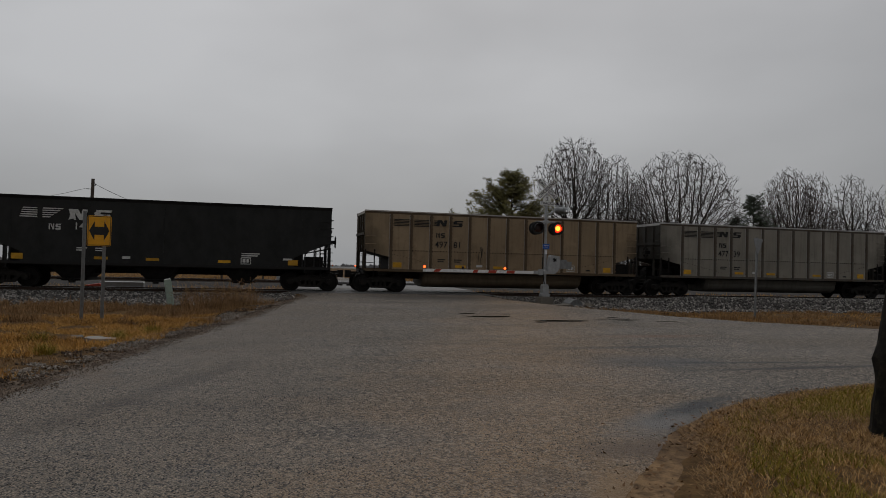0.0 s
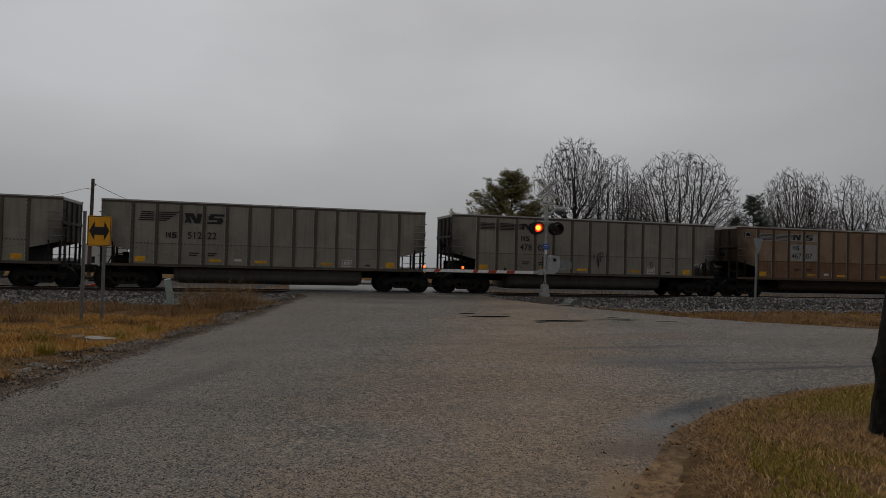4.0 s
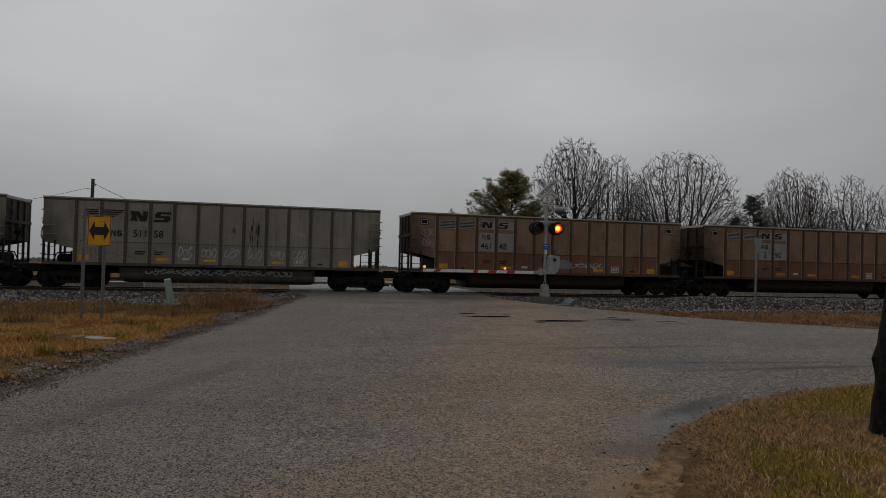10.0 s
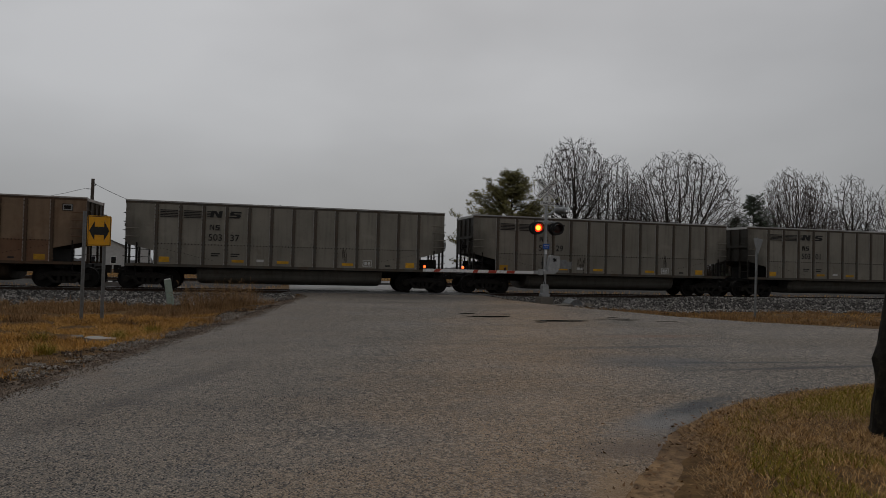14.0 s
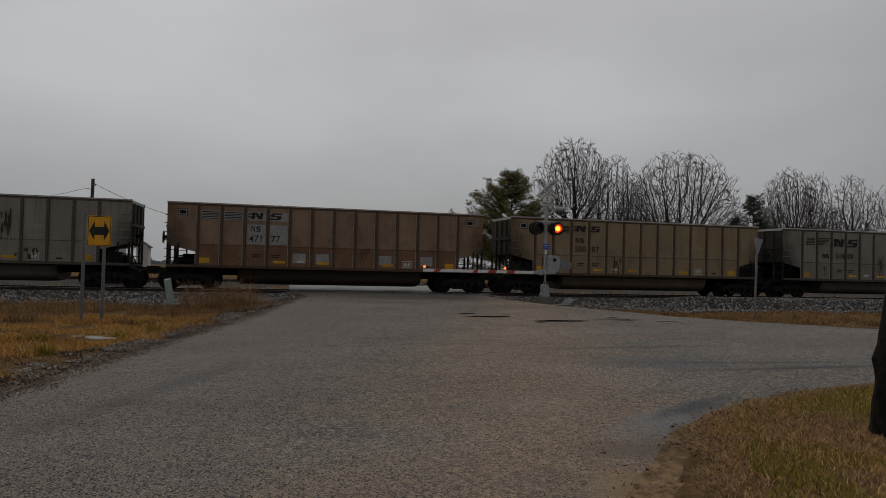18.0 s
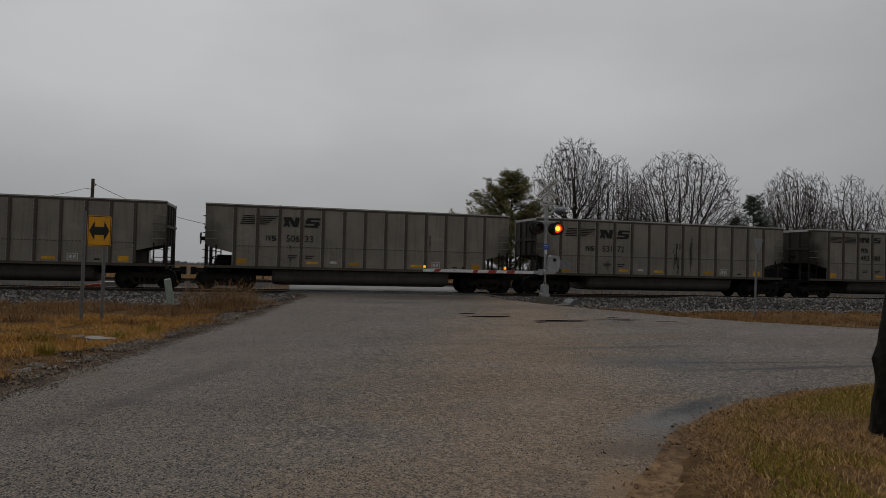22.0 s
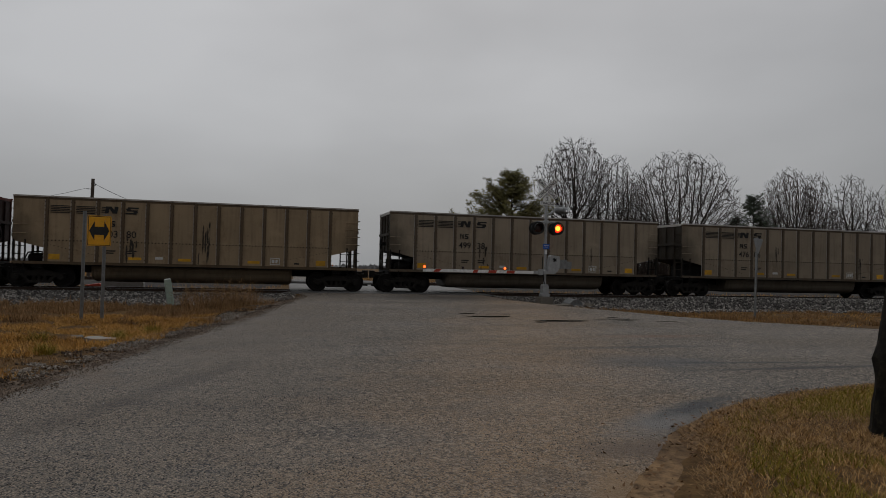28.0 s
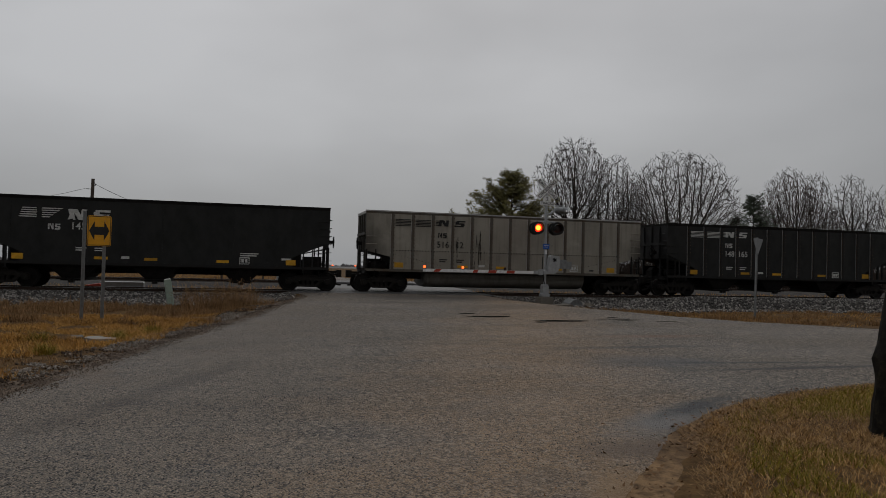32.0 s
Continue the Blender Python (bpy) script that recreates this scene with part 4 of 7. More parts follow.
def block_pair(s, other, x0, z0, w, h, gap, horse):
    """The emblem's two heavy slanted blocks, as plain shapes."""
    y0, y1 = -W - 0.004, -W + 0.02
    t = w * (0.30 if h > 0.26 else 0.20)
    k = 0.18 * h if h > 0.26 else 0.0
    if horse:
        s.prism([(x0, z0), (x0 + t * 0.9, z0 + 0.12 * h), (x0 + t * 1.1, z0), (x0 + t * 1.5, z0), (x0 + t * 1.25, z0 + 0.5 * h), (x0 + 0.36 * w, z0 + h), (x0, z0 + h), (x0 + 0.1 * w, z0 + 0.45 * h)], "y", y0, y1)
    else:
        s.prism([(x0, z0), (x0 + t, z0), (x0 + t + k, z0 + h), (x0 + k, z0 + h)], "y", y0, y1)
    s.prism([(x0 + 0.25 * w, z0 + h), (x0 + 0.25 * w + t, z0 + h), (x0 + w - 0.05 * w, z0), (x0 + w - t - 0.05 * w, z0)], "y", y0 - 0.002, y1)
    s.prism([(x0 + w - t, z0), (x0 + w, z0), (x0 + w + k, z0 + h), (x0 + w - t + k, z0 + h)], "y", y0, y1)
    x1 = x0 + w + gap
    s = other
    q = h / 5
    for a, b, l, r in ((0, 1, 0, 0.92), (1, 2, 0.62, 1.0), (2, 3, 0.04, 0.96), (3, 4, 0.0, 0.36), (4, 5, 0.08, 1.0)):
        d = k / h * a * q
        s.prism([(x1 + l * w + d, z0 + a * q - 0.004), (x1 + r * w + d, z0 + a * q - 0.004), (x1 + r * w + d + k / h * q, z0 + b * q), (x1 + l * w + d + k / h * q, z0 + b * q)], "y", y0, y1)


def fine_print(s, x, z, rows, w, h=0.05):
    for i, frac in enumerate(rows):
        s.box(x, x + w * frac, -W - 0.003, -W + 0.02, z - i * h * 1.9, z - i * h * 1.9 + h)


def stripes(car, mark, *a, **k):
    s = Shape()
    banner_bars(s, *a, **k)
    part("emblem_stripes", s, mark, car, "painted speed stripes")


def blocks(car, mark, *a):
    s, other = Shape(), Shape()
    block_pair(s, other, *a)
    part("emblem_block", s, mark, car, "heavy painted emblem block")
    part("emblem_block", other, mark, car, "heavy painted emblem block")


def small_print(car, mark, *a):
    s = Shape()
    fine_print(s, *a)
    part("small_print", s, mark, car)


def scrawl(x0, x1, z0, z1, seed, loops):
    """Loops of a sprayed line: an unreadable tag."""
    s, rng, last = Shape(), random.Random(seed), None
    for i in range(loops):
        cx, cz = x0 + (x1 - x0) * (i + 0.5) / loops, (z0 + z1) / 2
        rx, rz = (x1 - x0) / loops * rng.uniform(0.36, 0.52), (z1 - z0) * rng.uniform(0.28, 0.5)
        a0, turn = rng.uniform(0, 6.28), rng.uniform(3.4, 6.6)
        w = rng.uniform(0.032, 0.055)
        for k in range(15):
            a = a0 + turn * k / 14
            f = 1 - 0.35 * k / 14
            p = (cx + rx * f * math.cos(a) * (1 + 0.3 * math.sin(2 * a)), cz + rz * f * math.sin(a))
            if last:
                dx, dz = p[0] - last[0], p[1] - last[1]
                l = math.hypot(dx, dz) or 1
                nx, nz = -dz / l * w / 2, dx / l * w / 2
                s.add([(last[0] + nx, 0, last[1] + nz), (p[0] + nx, 0, p[1] + nz), (p[0] - nx, 0, p[1] - nz), (last[0] - nx, 0, last[1] - nz),
                       (last[0] + nx, 0.004, last[1] + nz), (p[0] + nx, 0.004, p[1] + nz), (p[0] - nx, 0.004, p[1] - nz), (last[0] - nx, 0.004, last[1] - nz)],
                      [(0, 1, 2, 3), (0, 4, 5, 1), (2, 6, 7, 3), (1, 5, 6, 2), (3, 7, 4, 0)])
            last = p
    return s


def streak_shape(w, h, seed):
    """A ragged dark run where paint has worn off."""
    s, rng = Shape(), random.Random(seed)
    for q in range(9):
        x, zt = rng.gauss(0, w * 0.75), -h * abs(rng.gauss(0, 0.35))
        zb = zt - h * rng.uniform(0.12, 0.65)
        n, left, right = 8, [], []
        for i in range(n):
            z = zt + (zb - zt) * i / (n - 1)
            t = w * rng.uniform(0.06, 0.20) * (0.2 if i in (0, n - 1) else 1)
            x += rng.gauss(0, w * 0.03)
            left.append((x - t, z))
            right.append((x + t, z))
        for i in range(n - 1):
            s.add([(left[i][0], -q * 0.0008, left[i][1]), (right[i][0], -q * 0.0008, right[i][1]), (right[i + 1][0], -q * 0.0008, right[i + 1][1]), (left[i + 1][0], -q * 0.0008, left[i + 1][1])], [(0, 1, 2, 3)])
    return s


STREAKS = {1: ((4.55, 2.35, 0.10, 0.9),), 4: ((6.5, 2.4, 0.16, 1.2), (9.5, 1.9, 0.1, 0.6)), 5: ((9.4, 3.2, 0.12, 0.6),), 7: ((7.5, 3.5, 0.14, 2.2), (6.6, 2.9, 0.06, 0.5)), 10: ((8.4, 2.1, 0.12, 0.8),),
           11: ((4.6, 2.0, 0.15, 0.8), (9.5, 2.2, 0.1, 0.9)), 12: ((9.3, 1.75, 0.30, 0.5), (8.4, 3.5, 0.2, 1.6)), 13: ((7.4, 2.2, 0.12, 0.8),), 14: ((4.5, 2.1, 0.2, 0.9),), 15: ((5.5, 2.6, 0.12, 1.4), (1.5, 1.9, 0.1, 0.6)),
           16: ((9.2, 2.9, 0.05, 0.8), (2.5, 2.2, 0.06, 0.9)), 17: ((6.6, 2.9, 0.16, 1.7), (7.5, 3.5, 0.10, 2.2), (2.6, 2.0, 0.05, 0.8)), 18: ((5.5, 3.1, 0.08, 1.6),), 20: ((6.5, 3.1, 0.18, 1.8), (3.2, 2.3, 0.22, 1.2)),
           21: ((3.5, 2.4, 0.2, 1.3), (9.4, 2.6, 0.05, 1.2)), 22: ((4.6, 2.9, 0.07, 1.2), (10.2, 2.4, 0.1, 1.2)), 24: ((4.4, 3.2, 0.16, 2.0), (3.2, 2.8, 0.06, 1.0))}
SOOT = {18: 1.0, 12: 0.7, 2: 0.5}
STAKES = [-6.08 + 12.16 * i / 12 for i in range(13)]
LABELS = {GREY: "weathered grey coal gondola with dark ribs and black stencils", TAN: "dusty tan coal gondola with black stencils and rust runs",
          RUST: "rust-brown coal gondola with pale stencil patches", BLACK: "matte black three-bay coal hopper with white stencils",
          DUST: "pale dusty beige coal gondola with black stencils and rust runs",
          RED: "faded oxide-red coal gondola with white stencils"}


def coal_car(k, kind, colour, shade, number):
    base, grime, rust, amount = PAINT[colour]
    j = 1 + 0.05 * drift(k * 3.7, 0, 1.0, 4)
    paint = car_paint("car_paint_%d" % k, tuple(c * shade * j for c in base), grime, rust, min(1.0, max(0.0, amount + 0.12 * drift(k * 1.9, 4, 1.0, 9))), soot=0.0 if colour == BLACK else SOOT.get(k, 0.45 + 0.6 * abs(drift(k * 2.3, 1, 1.0, 5))))
    black = kind.startswith("hopper")
    mark = M["mark_white"] if (black or kind == "red") else M["mark_black"]
    car = thing("coal_hopper" if black else "coal_gondola", LABELS[colour], "freight car", group="cars of the coal train")
    car.scale = (LENGTHS[k] / (2 * HALF), 1, 1)
    # stakes, sill and chord underside: body paint darkened, their shadow put into the colour
    trim_shade_paint = car_paint("stake_paint_%d" % k, tuple(c * shade * (0.7 if kind == "red" else 0.34) for c in base), tuple(c * 0.45 for c in grime), tuple(c * 0.9 for c in rust), 0.8)
    # trough: body paint and grime scaled down, underfloor shade mixed into the colour
    trough_shade_paint = car_paint("trough_paint_%d" % k, tuple(c * shade * (0.34 if colour != RUST else 0.12) for c in base), tuple(c * 0.4 for c in grime), tuple(c * 0.5 for c in rust), 0.4)
    # end faces: body paint cut to 17 percent, the gap's shade put in
    end_shade_paint = car_paint("end_paint_%d" % k, tuple(c * shade * 0.17 for c in base), tuple(c * 0.2 for c in grime), tuple(c * 0.5 for c in rust), 0.6)
    low_paint = car_paint("low_paint_%d" % k, tuple(c * shade * g for c, g in zip(base, (0.74, 0.60, 0.54) if colour == RUST else (0.93, 0.92, 0.91))), grime, rust, amount + 0.1)
    # pale chord tone, with the light caught on chord and stake edges painted in
    trim_highlight_paint = car_paint("chord_paint_%d" % k, tuple(0.8 * c if kind == "red" else 0.30 + 0.45 * c for c in base), grime, rust, 0.15)
    bolt_paint = trim_shade_paint if kind == "red" else M["bolt_rust"]
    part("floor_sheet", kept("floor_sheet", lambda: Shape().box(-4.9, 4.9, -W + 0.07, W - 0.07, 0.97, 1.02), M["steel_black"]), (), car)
    for side in (0, 180):
        part("side_sheet", kept("hopper_side" if black else "gondola_side", lambda: side_sheet_shape(black), paint), (), car, at=pose(0, 0, 0, 0, 0, side))
        part("end_sheet", kept("end_sheet", end_sheet_shape, end_shade_paint), (), car, at=pose(0, 0, 0, 0, 0, side))
        part("slope_sheet", kept("slope_sheet", lambda: slope_sheet_shape(black), M["steel_black"]), (), car, "near-black sloped end plate", at=pose(0, 0, 0, 0, 0, side))
        part("end_rib", kept("end_rib_long", lambda: Shape().box(HALF - 0.04, HALF + 0.04, -W + 0.05, W - 0.05, 2.75, 2.88), end_shade_paint), (), car, at=pose(0, 0, 0, 0, 0, side))
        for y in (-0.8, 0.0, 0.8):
            part("end_rib", kept("end_rib", lambda: Shape().box(HALF - 0.04, HALF + 0.03, -0.06, 0.06, 2.0, 3.75), end_shade_paint), (), car, at=pose(0, 0, 0, 0, 0, side) @ pose(0, y, 0))
    part("top_chord", kept("top_chord", chord_shape, *((trim_highlight_paint, trim_shade_paint) if not black else (M["steel_black"], M["steel_black"]))), (), car)
    for side in (0, 180):
        part("side_sill", kept("side_sill", sill_shape, trim_shade_paint), (), car, at=pose(0, 0, 0, 0, 0, side))
        if not black:
            part("lower_side_sheet", kept("lower_side_sheet", seam_shape, low_paint), (), car, at=pose(0, 0, 0, 0, 0, side))
            tagged(part("bolt_seam", kept("bolt_seam", bolts_shape, M["steel_black"]), (), car, "dark bolted lap seam", at=pose(0, 0, 0, 0, 0, side)), kind="stuff")
    if kind == "hopper":
        for x in STAKES[::3]:
            part("side_seam", kept("side_seam", lambda: Shape().box(-0.03, 0.03, -0.012, 0.01, 1.06, 3.76), paint), (), car, at=pose(x, -W + 0.02, 0))
    else:
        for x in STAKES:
            part("stake", kept("stake", stake_shape, trim_shade_paint, trim_highlight_paint, bolt_paint), (), car, at=pose(x, -W + 0.02, 0))
            part("stake", kept("stake", stake_shape, trim_shade_paint, trim_highlight_paint, bolt_paint), (), car, at=pose(x, W - 0.02, 0, 0, 0, 180))
    for e in (-1, 1):
        near = (2.32, 2.68) if e < 0 else (2.24, 2.58, 2.92, 3.26)
        turn = 0 if e > 0 else 180
        part("ladder", kept("ladder_%d" % e, lambda: ladder_shape(e, near), M["steel_black"]), (), car)
        part("ladder", kept("ladder_%d" % -e, lambda: ladder_shape(-e, near), M["steel_black"]), (), car, at=pose(0, 0, 0, 0, 0, 180))
        for z in near:
            part("grab_iron", kept("side_iron", side_iron_shape, low_paint), (), car, at=pose(e * (HALF - 0.29), -W + 0.02, z))
            part("grab_iron", kept("side_iron", side_iron_shape, low_paint), (), car, at=pose(-e * (HALF - 0.29), W - 0.02, z, 0, 0, 180))
        for i in range(6):
            part("grab_iron", kept("end_iron", end_iron_shape, end_shade_paint), (), car, at=pose(e * HALF, -e * 0 - W + 0.33, 1.45 + 0.38 * i, 0, 0, turn))
        for y in (-W + 0.06, W - 0.06, -0.85, 0.85):
            part("end_post", kept("end_post_steel", end_post_shape, end_shade_paint), (), car, at=pose(e * HALF, y, 0, 0, 0, turn))
        part("coupler", kept("coupler_%d" % e, lambda: coupler_shape(e), M["truck"]), (), car, "rusty knuckle coupler with air hose")
        truck(car, e * 6.47, ENDS[k] - LENGTHS[k] / 2)
    part("underframe", kept("underframe", centre_sill_shape, M["steel_black"]), (), car)
    b_end = 1 if k in BRAKE_REAR else -1
    for gear, build in BRAKE_GEAR.items():
        part(gear, kept(gear, build, M["steel_black"]), (), car, at=pose(0, 0, 0, 0, 0, 0 if b_end < 0 else 180))
    part("brake_wheel", kept("brake_wheel", brake_wheel_shape, M["steel_black"]), (), car, at=pose(b_end * (HALF + 0.28), -0.55, 2.35, 0, 0, 180 if b_end > 0 else 0))
    if black:
        for x in (-3.7, -0.3, 3.4):
            part("discharge_chute", kept("discharge_chute", chute_shape, M["steel_black"]), (), car, at=pose(x, 0, 0))
        for e in (-1, 1):
            part("end_post", kept("end_post", lambda: Shape().box(-0.03, 0.03, -W + 0.02, -W + 0.09, 1.05, 2.0), paint), (), car, at=pose(e * 6.62, 0, 0))
            part("end_post", kept("end_post", lambda: Shape().box(-0.03, 0.03, -W + 0.02, -W + 0.09, 1.05, 2.0), paint), (), car, at=pose(e * 6.2, 0, -0.2))
    else:
        part("trough", kept("trough", tub_shape, trough_shade_paint), (), car, "grimy rounded trough, the shade under the floor in its colour")
    # stencils and plates
    st = Shape()
    y0, y1 = -W - 0.003, -W + 0.02
    if kind in ("gondola", "patched", "hopper_ribbed"):
        for i in (0, 1):
            stripes(car, mark, STAKES[i] + 0.13, 3.20, 0.76, 0.36, 5)
        stripes(car, mark, STAKES[2] + 0.13, 3.28, 0.2, 0.28, 4)
        blocks(car, mark, STAKES[2] + 0.26, 3.27, 0.50, 0.30, 0.34, False)
        nx, nz = (STAKES[2] + 0.52, STAKES[3] + 0.36), 2.36
        blocks(car, mark, STAKES[2] + 0.26, 2.70, 0.19, 0.24, 0.06, False)
        small_print(car, mark, STAKES[2] + 0.35, 1.62, (1, 0.8), 0.4)
        small_print(car, mark, STAKES[3] + 0.2, 1.62, (1, 0.8), 0.4)
    elif kind == "banner":
        stripes(car, mark, STAKES[0] + 0.22, 3.02, 0.66, 0.44, 5, lean=0.16)
        stripes(car, mark, STAKES[1] + 0.10, 3.02, 0.88, 0.44, 5, cut=0.62)
        blocks(car, mark, STAKES[2] + 0.16, 2.98, 0.68, 0.44, 0.30, True)
        nx, nz = (STAKES[2] + 0.62, STAKES[3] + 0.36), 2.42
        blocks(car, mark, STAKES[1] + 0.40, 2.31, 0.20, 0.24, 0.06, False)
        small_print(car, mark, STAKES[2] + 0.4, 1.62, (1, 0.8), 0.45)
        small_print(car, mark, STAKES[3] + 0.2, 1.62, (1, 0.8), 0.4)
    elif black:
        stripes(car, mark, -5.75, 2.98, 0.68, 0.46, 5, lean=0.14)
        stripes(car, mark, -4.86, 2.98, 0.84, 0.46, 5, cut=0.6)
        blocks(car, mark, -3.85, 2.94, 0.66, 0.46, 0.30, True)
        nx, nz = (-3.42, -2.52), 2.66
        blocks(car, mark, -4.60, 2.50, 0.20, 0.25, 0.06, False)
        small_print(car, mark, -3.5, 1.72, (1, 0.8), 0.42)
        small_print(car, mark, -2.75, 1.72, (1, 0.8), 0.42)
        small_print(car, mark, 3.35, 1.66, (1, 0.9, 0.5), 0.8)
        small_print(car, mark, 5.2, 1.42, (1,), 0.42, 0.09)
    else:
        nx, nz = (-5.45, -4.5, -3.55), 2.36
        st.box(-4.72, -4.52, y0, y1, 2.74, 2.98)
        st.box(-4.44, -4.24, y0, y1, 2.74, 2.98)
        part("cream_plate", Shape().box(1.0, 1.75, y0, y1, 3.12, 3.62), M["cream"], car, "faded cream plate on the red side")
        st.box(-6.95, -6.1, y0, y1, 3.55, 3.66)
        for r in (0.18, 0.32):
            for i in range(12):
                a, b = -0.9 + 3.6 * i / 12, -0.9 + 3.6 * (i + 1) / 12
                c, w = (-6.42, 3.14), 0.09
                st.prism([(c[0] + r * math.cos(a), c[1] + r * math.sin(a)), (c[0] + (r + w) * math.cos(a), c[1] + (r + w) * math.sin(a)),
                          (c[0] + (r + w) * math.cos(b), c[1] + (r + w) * math.sin(b)), (c[0] + r * math.cos(b), c[1] + r * math.sin(b))], "y", y0 + 0.0, y1)
        for z in (2.86, 2.98):
            st.box(-6.95, -6.35, y0, y1, z, z + 0.07)
        small_print(car, mark, -4.8, 1.62, (1, 0.8), 0.45)
        small_print(car, mark, -3.8, 1.62, (1, 0.8), 0.45)
    if kind == "patched":
        for i in (2, 3):
            part("stencil_patch", Shape().box(STAKES[i] + 0.1, STAKES[i] + 0.91, -W + 0.001, -W + 0.02, 3.20, 3.60), M["patch"], car, "pale repainted stencil panel")
            part("stencil_patch", Shape().box(STAKES[i] + 0.1, STAKES[i] + 0.91, -W + 0.001, -W + 0.02, 2.12, 3.02), M["patch"], car, "pale repainted stencil panel")
        for i in (0, 1):
            part("stencil_patch", Shape().box(STAKES[i] + 0.1, STAKES[i] + 0.91, -W + 0.001, -W + 0.02, 3.18, 3.58), M["patch"], car, "pale repainted stencil panel")
    if kind == "patched" or k == 14:
        for x in ((-6.95, 6.45) if kind == "patched" else (-6.95,)):
            st.box(x, x + 0.42, y0 + 0.001, y1, 3.32, 3.62)
            part("routing_plate", Shape().box(x + 0.03, x + 0.39, y0 - 0.004, y1, 3.35, 3.59), M["patch"], car)
            part("routing_board", Shape().box(x + 0.07, x + 0.35, y0 - 0.008, y1, 3.39, 3.55), M["steel_black"], car)
    if st.v:
        part("stencils", st, mark, car, "painted frames and bars")
    for text, x in zip(number, nx):
        if text:
            part("car_number", WORDS[text], (), car, at=pose(x, -W - 0.004, nz, 90, 0, 0))
            WORDS[text].materials.clear()
            WORDS[text].materials.append(mark)
    ref = kept("reflector", lambda: Shape().box(-0.27, 0.27, -W - 0.006, -W + 0.02, 0, 0.12), M["reflector"])
    big = kept("yellow_plate", lambda: Shape().box(-0.22, 0.22, -W - 0.006, -W + 0.02, 0, 0.24), M["reflector"])
    for x, me, z in ((-5.75, big, 1.22), (5.65, big, 1.2), (-2.5, ref, 1.27), (-0.45, ref, 1.26), (2.6, ref, 1.24)):
        part("reflector", me, (), car, "yellow reflective plate", at=pose(x + 0.06 * drift(k, x, 1.3, 2), 0, z))
    white = kept("data_plate", lambda: Shape().box(-0.16, 0.16, -W - 0.006, -W + 0.02, 0, 0.11), M["mark_white"])
    part("data_plate", white, (), car, at=pose(-1.5, 0, 1.32))
    frame_s = Shape()
    for a, b, c, d in ((-0.22, 0.22, 0, 0.03), (-0.22, 0.22, 0.29, 0.32), (-0.22, -0.19, 0.03, 0.29), (0.19, 0.22, 0.03, 0.29), (-0.14, -0.02, 0.08, 0.24), (0.03, 0.13, 0.08, 0.24)):
        frame_s.box(a, b, -W - 0.006, -W + 0.02, c, d)
    part("inspection_stencil", kept("inspection_stencil", lambda: frame_s, M["mark_white"]), (), car, "white-framed inspection panel", at=pose(3.55, 0, 1.2))
    part("small_plate", kept("small_plate", lambda: Shape().box(-0.12, 0.12, -W - 0.004, -W + 0.02, 0, 0.07), M["mark_black"]), (), car, at=pose(4.55, 0, 1.24))
    if k == 7:
        for i, x in enumerate(STAKES[4:10]):
            part("graffiti_tag", scrawl(x + 0.18, x + 0.85, 1.35, 1.95, 40 + i, 3), M["graffiti"], car, "faint sprayed tag", at=pose(0, -W - 0.014, 0))
        part("graffiti_tag", scrawl(-3.2, 3.3, 0.62, 0.95, 70, 22), M["graffiti"], car, "faint sprayed scrawl on the trough", at=pose(0, -1.352, 0))
    if k == 8:
        part("graffiti_tag", scrawl(-6.9, -6.2, 2.7, 3.2, 88, 3), M["graffiti_pink"], car, "faint pink sprayed tag", at=pose(0, -W - 0.004, 0))
        part("graffiti_tag", scrawl(-6.85, -6.2, 2.15, 2.75, 89, 3), M["graffiti_pink"], car, at=pose(0, -W - 0.004, 0))
        part("graffiti_tag", scrawl(-0.6, 3.0, 1.35, 1.7, 90, 9), M["graffiti"], car, "faint sprayed scrawl", at=pose(0, -W - 0.014, 0))
    if k == 6:
        part("repair_band", Shape().box(STAKES[2] + 0.15, STAKES[2] + 0.62, -W - 0.008, -W + 0.02, 1.14, 3.75), M["steel_black"], car, "tall black repainted band")
    for n, (bay, z, w, h) in enumerate(STREAKS.get(k, ())):
        i = int(bay)
        x = STAKES[i] + (bay - i) * 1.0133
        part("worn_streak", streak_shape(w, h, 200 + 10 * k + n), M["stain"] if k not in (12, 16) else M["rail"], car, "dark run of worn-off paint", at=pose(x, -W - 0.006, z))
    if k == 13:
        for x in (STAKES[4] + 0.3, STAKES[5] + 0.35, STAKES[8] + 0.3, STAKES[10] + 0.3):
            part("repair_patch", Shape().box(x - 0.15, x + 0.45, -W + 0.001, -W + 0.02, 1.3, 1.75), M["patch"], car, "pale grey repair patch")
    return car


TRAIN = []
for k, spec in enumerate(CARS):
    TRAIN.append((coal_car(k, *spec), ENDS[k] - LENGTHS[k] / 2))

# ---- ballast, gravel and grass ----
def off(x, y, gap=0.0):
    lo, hi = spans(y)
    return (x < lo - gap) | (x > hi + gap)


def bed_z(x, y):
    return float(np.interp(y, (-6.4, -5.0, -3.1, -2.2, -1.6, 6.0), (-0.44, -0.36, -0.27, -0.19, -0.17, -0.17)))


